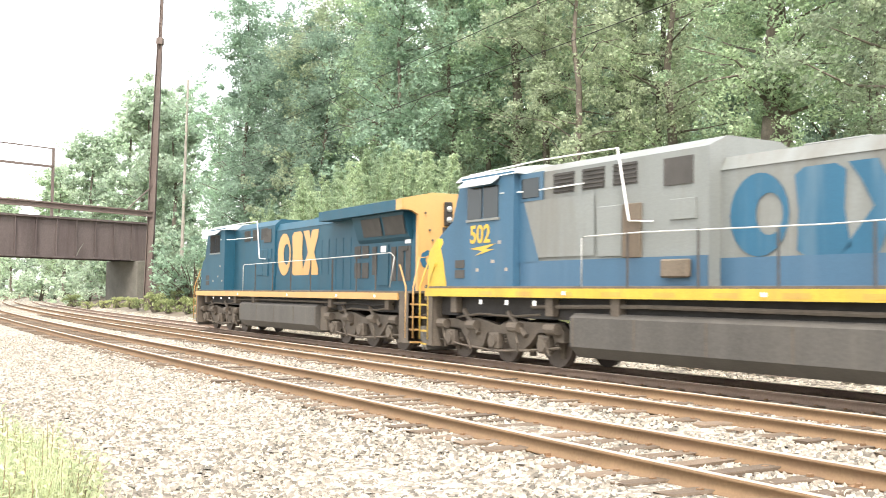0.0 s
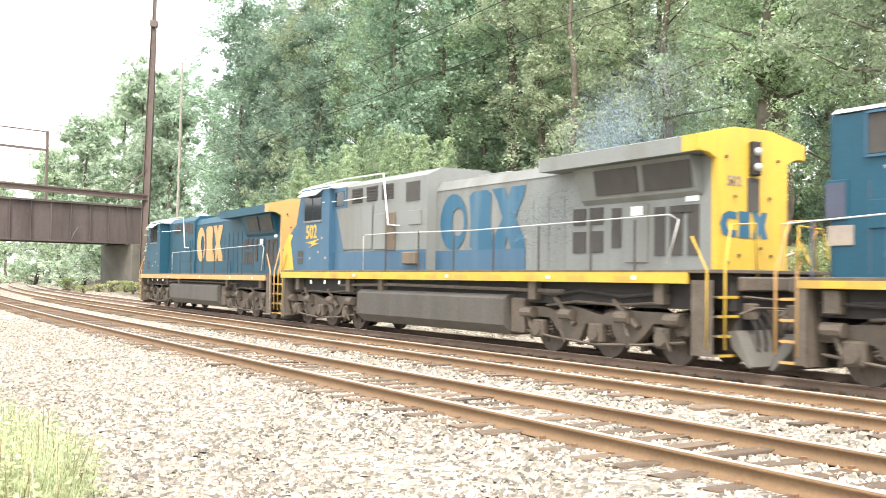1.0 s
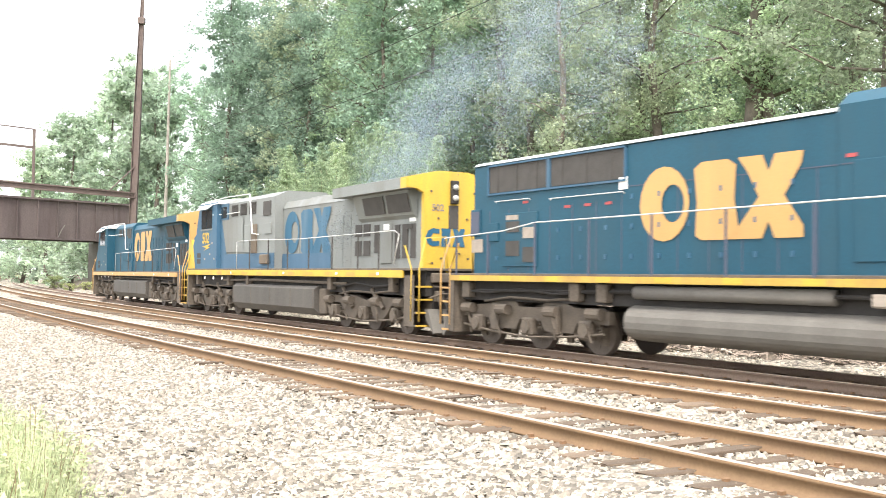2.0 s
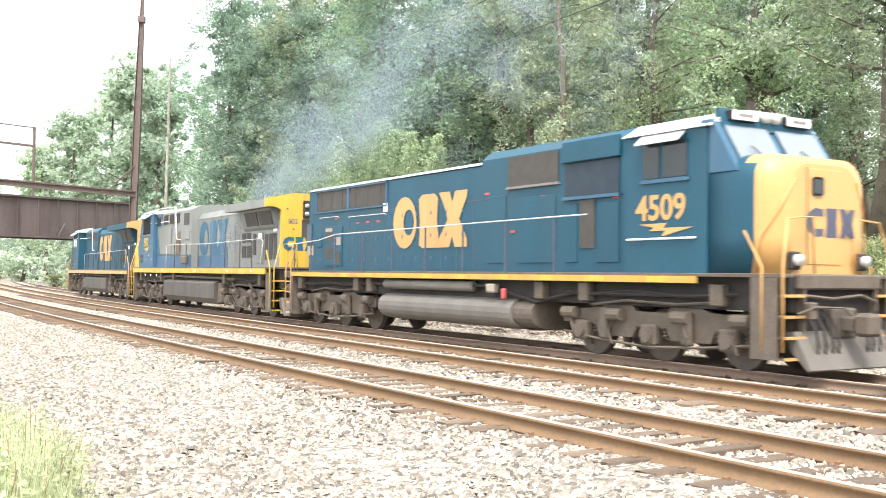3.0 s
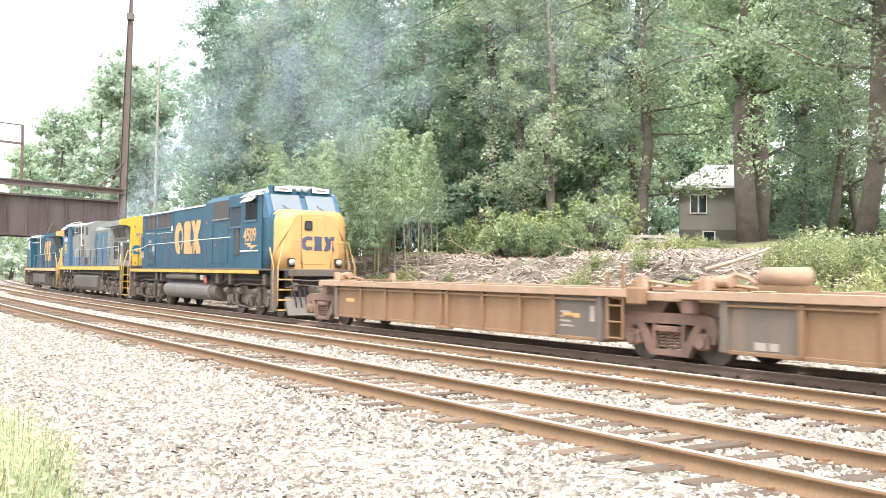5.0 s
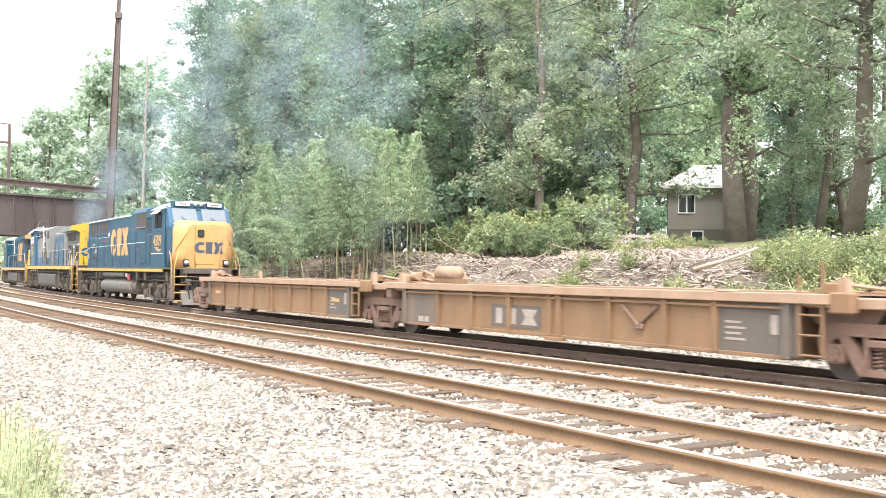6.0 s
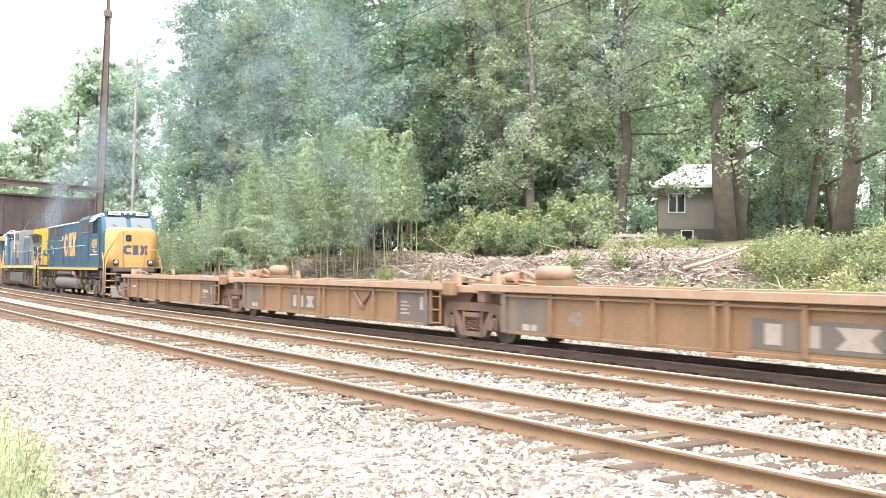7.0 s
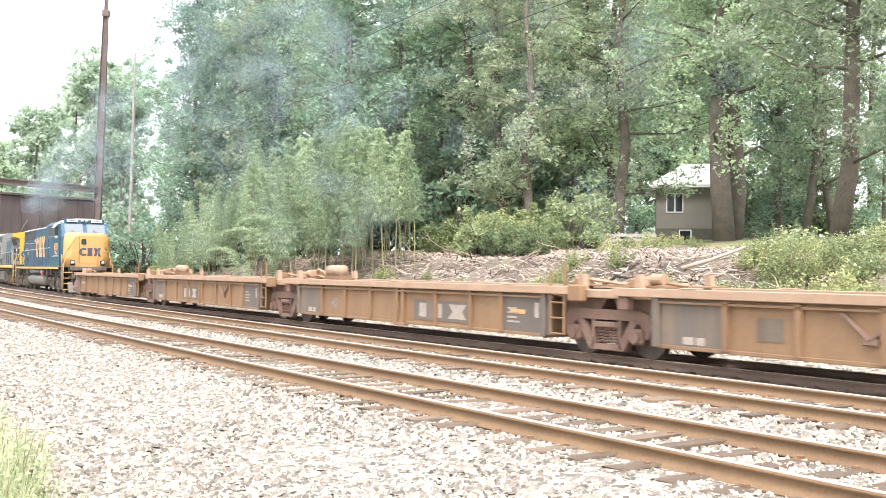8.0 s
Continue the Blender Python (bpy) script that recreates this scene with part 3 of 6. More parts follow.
def build_spruce(h, r, seed):
    rnd = random.Random(seed)
    t = tagged(new("tree"), "dark green spruce beside the house", "tree")
    part("trunk", tube(B(), [(0, 0, -0.3), (0, 0, h)], 0.2, 8, 0.02), M_BARK, t)
    cs, rs_ = [], []
    for i in range(120):
        f = (i + rnd.random()) / 120
        a = rnd.uniform(0, 6.28)
        q = r * (1 - f) * rnd.uniform(0.4, 1.0)
        cs.append((math.cos(a) * q, math.sin(a) * q, 0.4 + f * h - 0.25 * q))
        rs_.append(0.55)
    leaves("needles", cs, rs_, 45, 0.13, M_LEAF_DARK, t, seed, slim=0.3, droop=0.5)
    return t


def scatter(ob, places, group, lo=0.85, hi=1.2, seed=1):
    rnd = random.Random(seed)
    for i, (x, y) in enumerate(places):
        s, d = at_xy(x, y)
        m = pose(x, y, float(ground_z(s, d)) - 0.05, 0, 0, rnd.uniform(0, 360))
        t = ob if i == 0 else copy_thing(ob, m)
        t.matrix_basis = m
        k = rnd.uniform(lo, hi)
        t.scale = (k, k, k)
        t["group"] = group


und = random.Random(5)
U = "undergrowth at the edge of the woods"
rows = [[], [], []]
a = 32.0
while a < 75:
    for base in ((61,) if a < 64 else (74,)):
        rows[und.randrange(3)].append(polar(a + und.uniform(-0.8, 0.8), base + und.uniform(-4, 4) + max(0, a - 55) * 1.1))
    a += 1.5
rows = [[p for p in r if not (math.hypot(*p) < 78 and 38 < math.degrees(math.atan2(-p[0], p[1])) < 47.5)] for r in rows]
scatter(build_shrub(3.6, 2.4, M_LEAF, 31, "leafy green undergrowth bush in shade", 44, 0.16, 54), rows[0], U, 0.7, 1.4, 1)
scatter(build_shrub(4.6, 2.6, M_LEAF_DARK, 32, "dark green undergrowth thicket", 44, 0.16, 54), rows[1], U, 0.7, 1.3, 2)
scatter(build_shrub(2.8, 2.2, M_LEAF_SHRUB, 33, "lighter green undergrowth bush", 44, 0.15, 44), rows[2], U, 0.6, 1.3, 3)
scatter(build_spruce(8.0, 2.4, 34), [polar(37.0, 58), polar(31.8, 50), polar(36.2, 64), polar(48.5, 66), polar(49.0, 60), polar(35.2, 66)], "spruces by the house", 0.75, 1.15, 4)

# trees whose trunks stand clear at the wood's edge
edge_a = build_tree(22, 0.2, 5.2, 0.50, M_LEAF, 41, 270, 78, 0.105, "tall broadleaf tree with thick bare lower trunk", 0.0)
edge_b = build_tree(24, 0.2, 5.0, 0.36, M_LEAF_OLIVE, 42, 270, 78, 0.105, "tall oak with thick brown trunk and olive leaves", 0.0)
edge_c = build_tree(20, 0.14, 3.6, 0.26, M_LEAF_OLIVE, 43, 230, 76, 0.1, "slim oak with rusty-green leaves down to the undergrowth")
for ob, ang, dist, spin, tall in ((edge_a, 39.9, 46, 20, 1.0), (edge_a, 39.5, 47.0, 160, 0.92), (edge_b, 34.1, 42, 80, 1.08), (edge_b, 45.7, 52, 200, 0.95), (edge_c, 50.6, 49, 0, 1.0), (edge_c, 52.0, 54, 120, 1.05), (edge_c, 35.8, 52, 220, 0.9),
                                  (edge_c, 34.2, 56, 50, 0.95), (edge_a, 54.5, 58, 250, 1.0), (edge_c, 48.4, 56, 300, 0.95), (edge_b, 30.5, 38, 130, 1.0), (edge_c, 57.5, 60, 30, 1.0), (edge_a, 61.0, 66, 90, 1.05), (edge_b, 47.2, 60, 10, 1.05)):
    plant(ob, *polar(ang, dist), spin, tall)

# ---------- bamboo grove ----------
def build_bamboo(h, bend, seed, bare=0.26, label="tall leafy bamboo culm with arching green tip"):
    """A jointed culm with tiers of drooping leafy side twigs, longest below the middle."""
    rnd = random.Random(seed)
    t = tagged(new("bamboo"), label, "bamboo")
    pts = []
    for i in range(11):
        f = i / 10
        pts.append(Vector((bend * h * f ** 2.2, 0.02 * h * math.sin(f * 3 + seed), h * (f - 0.62 * bend * f ** 3.2))))
    bm = B()
    tube(bm, pts, 0.027, 6, 0.006)
    for i in range(1, 9):
        tube(bm, [pts[i] - Vector((0, 0, 0.02)), pts[i] + Vector((0, 0, 0.02))], 0.031 - 0.0025 * i, 6)
    part("culm", bm, M_CULM, t, "yellow-green jointed culm")
    rs = np.random.RandomState(seed)
    P, U = [], []
    tiers = 26
    for i in range(tiers):
        f = bare + (1 - bare) * (i + rnd.uniform(-0.3, 0.3)) / tiers
        f = min(0.995, max(0.02, f))
        k = min(9, int(f * 10))
        p = pts[k].lerp(pts[k + 1], f * 10 - k)
        g = (f - bare) / (1 - bare)
        reach = 0.12 + 0.85 * (1 - max(0, g)) ** 0.8 * min(1.0, 0.45 + 2.2 * max(0, g))
        for b in range(5):
            a = rnd.uniform(0, 6.28)
            out = Vector((math.cos(a), math.sin(a), 0.0))
            r = reach * rnd.uniform(0.6, 1.1)
            for q in range(16):
                e = (q + 1.2) / 17
                P.append(p + out * r * e + Vector((0, 0, r * (0.9 * e - 0.75 * e * e))) + Vector((rnd.gauss(0, 0.035), rnd.gauss(0, 0.035), rnd.gauss(0, 0.03))))
                U.append(out * 0.7 + Vector((rnd.gauss(0, 0.4), rnd.gauss(0, 0.4), rnd.gauss(-0.3, 0.35))))
    P, U = np.array(P), np.array(U)
    U /= np.linalg.norm(U, axis=1)[:, None]
    W = np.cross(U, np.array([0.0, 0.0, 1.0]) + 0.6 * rs.randn(len(U), 3))
    W /= np.linalg.norm(W, axis=1)[:, None]
    k = (0.055 + 0.055 * rs.rand(len(U)))[:, None]
    V = np.stack([P - U * k - W * k * 0.2, P + U * k, P - U * k * 0.4 + W * k * 0.24], 1).reshape(-1, 3)
    raw_ob("foliage", V, np.arange(len(V)).reshape(-1, 3), M_LEAF_BAMBOO, t)
    return t


CULM_H = (7.0, 6.6, 6.0, 6.4, 6.8)
culms = [build_bamboo(7.0, 0.08, 51, 0.28), build_bamboo(6.6, 0.16, 52, 0.36), build_bamboo(6.0, 0.06, 53, 0.38), build_bamboo(6.4, 0.80, 54, 0.30, "bent bamboo culm drooping to one side"), build_bamboo(6.8, 0.24, 55, 0.2)]
bam = random.Random(9)
G_BAM = "culms of the bamboo grove"
seen_culm = set()


def grow_culm(kind, ang, lat, tall, spin):
    x, y = polar(ang, lat / math.cos(radians(ang)) * 0.95)
    s, d = at_xy(x, y)
    m = pose(x, y, float(ground_z(s, d)) - 0.05, 0, 0, spin)
    ob = culms[kind]
    if kind in seen_culm:
        ob = copy_thing(ob, m)
    else:
        seen_culm.add(kind)
        ob.matrix_basis = m
    ob["group"] = G_BAM
    k = tall / CULM_H[kind]
    ob.scale = (k, k, k)


# the grove: tallest in the middle, falling away to both sides
for i in range(150):
    ang = bam.uniform(57.3, 60.2) if i % 16 == 0 else bam.uniform(60.0, 71.4)
    lat = bam.uniform(23.0, 28.6)
    tall = float(np.interp(ang, [57.0, 58.5, 60.0, 62.0, 65.0, 67.5, 69.6, 71.5], [5.3, 6.3, 7.3, 8.1, 7.9, 7.1, 6.1, 4.4])) * bam.uniform(0.78, 1.06)
    if ang < 60.2:
        kind = bam.choice((1, 2, 2))
    elif ang > 66.5:
        kind = bam.choice((4, 4, 0, 1))
    else:
        kind = bam.choice((0, 0, 1, 4))
    grow_culm(kind, ang, lat, tall, bam.uniform(0, 360))
# a few long culms lean out in front and droop
for ang, lat, tall, spin in ((64.2, 21.9, 7.8, 182), (64.6, 22.1, 7.4, 176), (65.0, 21.8, 7.0, 188), (64.0, 22.3, 7.6, 172), (67.0, 22.0, 5.4, 184)):
    grow_culm(3, ang, lat, tall, spin)
for ang, lat, tall in ((57.2, 24.2, 5.6), (57.5, 24.6, 6.0), (58.3, 23.8, 6.7), (59.0, 23.5, 7.0), (59.6, 23.7, 7.1)):
    grow_culm(2, ang, lat, tall, bam.uniform(0, 360))
for ang, lat, tall in ((67.0, 20.8, 2.9), (66.4, 20.9, 3.2), (68.9, 20.9, 2.2), (68.4, 20.6, 1.9), (69.4, 21.0, 2.0), (65.3, 21.0, 3.0), (69.9, 21.4, 1.8), (67.7, 20.7, 2.1)):
    grow_culm(4, ang, lat, tall, bam.uniform(0, 360))

# ---------- shrubs and weeds on the bank ----------
def build_weed(h, r, stems, leaf, leaf_m, seed, label, per=46):
    """Many upright leafy stems from one root patch, each with leaves all along it."""
    rnd = random.Random(seed)
    rs = np.random.RandomState(seed)
    t = tagged(new("weed"), label, "weed")
    bm = B()
    P = []
    for i in range(stems):
        a, q = rnd.uniform(0, 6.28), rnd.random() ** 0.7
        foot = Vector((math.cos(a) * r * q * 0.7, math.sin(a) * r * q * 0.7, -0.08))
        hh = h * rnd.uniform(0.45, 1.0) * (1 - 0.35 * q)
        tip = foot + Vector((math.cos(a) * r * 0.35 * q + rnd.gauss(0, 0.06), math.sin(a) * r * 0.35 * q + rnd.gauss(0, 0.06), hh))
        mid = foot.lerp(tip, 0.55) + Vector((rnd.gauss(0, 0.03), rnd.gauss(0, 0.03), 0))
        tube(bm, [foot, mid, tip], 0.008, 4, 0.003)
        for k in range(per):
            f = 0.12 + 0.88 * (k + rnd.random()) / per
            c = foot.lerp(mid, f / 0.55) if f < 0.55 else mid.lerp(tip, (f - 0.55) / 0.45)
            w = 0.13 * h ** 0.5 * (1.1 - 0.75 * f)
            P.append(c + Vector((rnd.gauss(0, w), rnd.gauss(0, w), rnd.gauss(0, 0.03))))
    part("stem_cluster", bm, M_STALK, t)["kind"] = "stuff"
    leaves("foliage", P, [0.02] * len(P), 1, leaf, leaf_m, t, seed, slim=0.42, droop=0.15)
    return t


weed = random.Random(21)
G_W = "weeds and shrubs on the bank"
pl = [polar(weed.uniform(28.5, 38.4), weed.uniform(24.3, 31)) for _ in range(44)]
scatter(build_weed(1.5, 0.95, 44, 0.055, M_LEAF_WEED, 61, "tall bushy pale green weeds on the bank"), pl[:16], G_W, 0.6, 1.05, 6)
scatter(build_weed(1.3, 0.85, 38, 0.06, M_LEAF_SHRUB, 62, "leafy mid-green weeds on the bank"), pl[16:30], G_W, 0.6, 1.1, 7)
scatter(build_weed(1.1, 0.8, 34, 0.05, M_LEAF_WEED, 66, "yellow-green leafy weeds on the bank"), pl[30:], G_W, 0.6, 1.1, 17)
pl = [polar(a, r) for a, r in ((49.2, 33.0), (50.0, 33.4), (51.0, 33.8), (50.5, 33.2), (49.7, 33.9), (50.2, 34.0), (48.8, 33.6), (49.5, 33.2), (51.4, 34.4), (44.6, 28.4), (43.2, 28.6), (42.9, 29.6), (43.1, 27.9), (44.3, 29.0), (46.6, 29.8), (47.4, 30.0), (41.0, 27.4), (39.6, 27.0), (40.2, 28.4), (54.5, 37), (62.2, 47), (63.3, 49), (58.8, 43.5), (45.6, 33), (48, 34.5), (44.2, 40), (42.6, 41), (41.6, 39.5), (45.2, 41.5), (46.2, 38.5), (43.4, 38.5), (56.4, 40.5), (60.4, 45.5), (53.0, 35.0))]
scatter(build_weed(0.95, 0.5, 26, 0.045, M_LEAF_WEED, 63, "small green weed patch among wood debris"), pl, G_W, 0.6, 1.15, 8)
pl = [polar(a, r) for a, r in ((73.6, 84), (74.3, 88), (72.6, 78), (71.9, 74), (73.0, 92), (75.6, 104), (76.3, 108), (77.0, 112), (77.8, 114), (71.0, 70), (70.2, 66), (72.2, 96), (75.2, 99), (78.6, 120), (69.4, 62), (68.4, 58))]
scatter(build_shrub(2.2, 1.6, M_LEAF_WEED, 64, "pale yellow-green brush beside the line", 60, 0.10, 36), pl, "brush by the pole", 0.35, 0.85, 9)
pl = [polar(a, r) for a, r in ((51.2, 40), (52.4, 41), (53.4, 42.5), (50.4, 39), (49.6, 42), (48.2, 43))]
scatter(build_shrub(2.6, 1.5, M_LEAF_SHRUB, 65, "leafy green bush at the top of the bank", 80, 0.1, 46), pl, "bushes at the bank top", 0.35, 0.9, 10)


# leafy saplings behind the bank top
pl = [polar(a, r) for a, r in ((49.8, 46), (50.8, 44.5), (51.6, 47), (52.8, 45.5), (53.8, 48), (54.8, 49), (48.6, 47), (47.4, 45.5), (55.8, 51))]
scatter(build_weed(3.4, 1.5, 30, 0.13, M_LEAF_WEED, 67, "tall leafy green sapling thicket at the bank top", 90), pl, "saplings at the bank top", 0.55, 1.05, 18)


# ---------- wood debris on the bank ----------
def chips():
    rs = np.random.RandomState(4)
    n = 30000
    s = -9 - 50 * rs.rand(n)
    d = 19.6 + 7.5 * rs.rand(n) ** 1.3
    x, y = along_np(s, d)
    z = ground_z(s, d) + 0.02 + 0.09 * rs.rand(n)
    ln = 0.05 + 0.34 * rs.rand(n) ** 3
    wd = 0.012 + 0.026 * rs.rand(n) ** 1.5
    a, e = rs.rand(n) * 6.28, (rs.rand(n) - 0.35) * 0.9
    u = np.stack([np.cos(a) * np.cos(e), np.sin(a) * np.cos(e), np.sin(e)], -1)
    w = np.stack([-np.sin(a), np.cos(a), 0.4 * (rs.rand(n) - 0.5)], -1)
    c = np.stack([x, y, z], -1)
    up = np.array([0, 0, 1.0])
    L, W = ln[:, None] * u, wd[:, None] * w
    H = (wd * 0.8)[:, None] * up
    V = np.stack([c - L - W, c - L + W, c + L + W * 0.5, c + L - W * 0.5, c + H - L * 0.9, c + H + L * 0.8], 1).reshape(-1, 3)
    F = np.array([(0, 1, 4), (4, 1, 2), (4, 2, 5), (5, 2, 3), (5, 3, 0), (5, 0, 4)])
    tagged(raw_ob("wood_chips", V, (F[None] + 6 * np.arange(n)[:, None, None]).reshape(-1, 3), M_CHIP), "pale broken wood chips and bark strewn over the bank", "wood debris", kind="stuff")


chips()


def branch(seed, length, r):
    rnd = random.Random(seed)
    t = tagged(new("branch"), "bare bleached fallen branch on the bank", "branch", "fallen branches on the bank")
    pts = [Vector((0, 0, 0))]
    for i in range(6):
        pts.append(pts[-1] + Vector((length / 6, rnd.uniform(-0.09, 0.09) * length, rnd.uniform(-0.04, 0.05) * length)))
    part("stem", tube(B(), pts, r, 7, r * 0.4), M_DEADWOOD, t, smooth=True)
    for k in (2, 3, 5):
        e = pts[k] + Vector((rnd.uniform(0.1, 0.4), rnd.choice((-1, 1)) * rnd.uniform(0.2, 0.5), rnd.uniform(0.05, 0.4))) * length * 0.45
        part("twig", tube(B(), [pts[k], pts[k].lerp(e, 0.5) + Vector((0, 0, 0.05)), e], r * 0.5, 5, r * 0.15), M_DEADWOOD, t)
    return t


br = [branch(71, 1.5, 0.022), branch(72, 2.2, 0.03), branch(73, 1.1, 0.018), branch(74, 1.8, 0.024)]
brr = random.Random(31)
for i in range(80):
    s, d = -brr.uniform(12, 54), brr.uniform(20.2, 25)
    p = along(s, d, float(ground_z(s, d)) + 0.06)
    m = pose(*p, brr.uniform(-15, 15), brr.uniform(-22, 8), brr.uniform(0, 360))
    if i < 4:
        br[i].matrix_basis = m
    else:
        copy_thing(br[i % 4], m)
log = tagged(new("log"), "pale fallen log leaning on the bank", "log")
part("stem", tube(B(), [(0, 0, 0), (0.8, 0.05, 0.25), (1.7, 0, 0.6)], 0.06, 9, 0.04), M_DEADWOOD, log, smooth=True)
p = polar(42.2, 28.0)
log.matrix_basis = pose(p[0], p[1], 1.75, 0, 0, 45)
arch = tagged(new("branch"), "thin bleached branch arching over the bank", "branch", "fallen branches on the bank")
part("stem", tube(B(), [(0, 0, 0), (0.3, 0, 0.55), (0.75, 0, 0.75), (1.1, 0.05, 0.6), (1.35, 0.1, -0.1)], 0.024, 6, 0.016), M_DEADWOOD, arch, smooth=True)
p = polar(46.9, 29.5)
arch.matrix_basis = pose(p[0], p[1], 2.0, 0, 0, 50)


# ---------- tall weeds by the camera ----------
def blades(name, cx, cy, rx, ry, n, h, seed, label):
    rs = np.random.RandomState(seed)
    x = cx + rs.randn(n) * rx
    y = cy + rs.randn(n) * ry
    y = np.minimum(y, cy + 1.4 * ry)
    z = np.full(n, -0.5)
    hh = h * (0.25 + 0.75 * rs.rand(n) ** 1.6)
    a = rs.rand(n) * 6.28
    lean = 0.14 + 0.6 * rs.rand(n) ** 1.7
    dx, dy = np.cos(a) * lean * hh, np.sin(a) * lean * hh
    w = 0.0012 + 0.0025 * rs.rand(n)
    wx, wy = -np.sin(a) * w, np.cos(a) * w
    V = np.stack([np.stack([x - wx, y - wy, z], -1), np.stack([x + wx, y + wy, z], -1),
                  np.stack([x + dx * .35 + wx, y + dy * .35 + wy, z + hh * .6], -1), np.stack([x + dx * .35 - wx, y + dy * .35 - wy, z + hh * .6], -1),
                  np.stack([x + dx, y + dy, z + hh], -1), np.stack([x + dx + wx * 0.3, y + dy + wy * 0.3, z + hh], -1)], 1).reshape(-1, 3)
    F = np.array([(0, 1, 2, 3), (3, 2, 5, 4)])
    ob = raw_ob(name, V, (F[None] + 6 * np.arange(n)[:, None, None]).reshape(-1, 4), M_BLADE)
    tagged(ob, label, "grass", kind="stuff")
    return x, y, hh


G1 = "tall pale green grass and weeds at the trackside"
blades("grass", -8.3, 1.2, 0.6, 0.28, 3600, 0.95, 81, G1)
blades("grass", -10.8, 1.5, 1.3, 0.40, 4200, 0.7, 82, G1)
blades("grass", -15.5, 1.2, 3.0, 0.5, 3200, 0.4, 83, "short pale grass at the edge of the gravel")
trackside = build_weed(1.0, 0.42, 26, 0.03, M_BLADE, 84, "tall feathery pale green weed at the trackside", 60)
scatter(trackside, [(-7.9, 1.3), (-8.4, 1.15), (-8.9, 1.55), (-8.0, 1.0), (-9.6, 1.5), (-10.4, 1.35), (-9.0, 1.1), (-8.6, 1.6), (-9.4, 1.75), (-11.6, 1.6), (-8.5, 1.4), (-12.5, 1.9), (-7.6, 1.1), (-8.2, 1.45), (-9.2, 1.35)], "weeds at the trackside", 0.7, 1.1, 12)
for j, (x, y, hh) in enumerate(((-7.75, 1.12, 0.62), (-7.9, 1.2, 0.75), (-8.15, 1.1, 0.68), (-7.7, 1.25, 0.5), (-8.05, 1.3, 0.7))):
    t = tagged(new("dry_stalk"), "thin dark dry weed stalk at the trackside", "weed", "dry stalks at the trackside")
    part("stem", tube(B(), [(0, 0, -0.1), (0.02, 0.01, hh * 0.6), (0.07 - 0.03 * j, 0.02, hh)], 0.005, 5, 0.002), M_BARK, t)
    part("side_twig", tube(B(), [(0.01, 0.005, hh * 0.4), (0.06, -0.03, hh * 0.62), (0.09, -0.04, hh * 0.8)], 0.003, 4, 0.0015), M_BARK, t)
    t.matrix_basis = pose(x, y, -0.48, 0, 0, 70 * j)

# ---------- bridge, poles and wires ----------
def build_bridge():
    t = tagged(new("railway_bridge"), "rusty riveted plate-girder bridge over the tracks", "bridge")
    ax, ay = -120.5, 33.2
    bx, by = -103.5, -20.6
    L = math.hypot(bx - ax, by - ay)
    t.matrix_basis = pose(ax, ay, 5.25, 0, 0, math.degrees(math.atan2(by - ay, bx - ax)))
    H = 4.4
    for y in (0.0, -5.0):
        part("girder_web", box(B(), 0, L, y - 0.04, y + 0.04, 0.0, H), M_BRIDGE, t, "rust-brown girder web")
        for z0, z1 in ((-0.1, 0.1), (H - 0.15, H + 0.06)):
            part("flange", box(B(), -0.2, L, y - 0.32, y + 0.32, z0, z1), M_BRIDGE, t)
        x = 0.4
        while x < L:
            part("stiffener", box(B(), x - 0.05, x + 0.05, y - 0.24, y + 0.24, 0.1, H - 0.15), M_BRIDGE, t)
            x += 2.35
    part("deck", box(B(), 0, L, -5.0, 0.0, 0.7, 1.0), M_BRIDGE, t)
    for x in (9.0, 26.0, 45.0):
        part("drain_bracket", tube(B(), [(x, 0.3, 1.6), (x + 0.5, 0.35, 0.9), (x + 0.8, 0.3, 0.2)], 0.05, 5), M_TANK, t)
    ab = tagged(new("abutment"), "old dark stone bridge abutment in the bank", "abutment")
    part("wall", box(B(), -3.0, 2.4, -6.0, 0.8, -5.4, -0.12, 0.1), M_CONC, ab)
    part("bearing_block", box(B(), 0.3, 1.6, -0.7, 0.7, -0.2, -0.05), M_CONC, ab)
    ab.matrix_basis = t.matrix_basis.copy()
    # overhead frame standing on the bridge
    f = tagged(new("wire_gantry"), "thin dark steel overhead-wire frame on the bridge", "steel frame")
    f.matrix_basis = t.matrix_basis @ pose(0, -2.5, H)
    for x in (11.4, 33.0):
        part("post", box(B(), x - 0.12, x + 0.12, -0.12, 0.12, -3.4, 8.0), M_POLE, f)
    part("top_beam", box(B(), 11.4, 33.0, -0.08, 0.08, 7.87, 8.0), M_POLE, f)
    part("cross_beam", box(B(), 11.4, 33.0, -0.12, 0.12, 5.75, 6.0), M_POLE, f)


build_bridge()


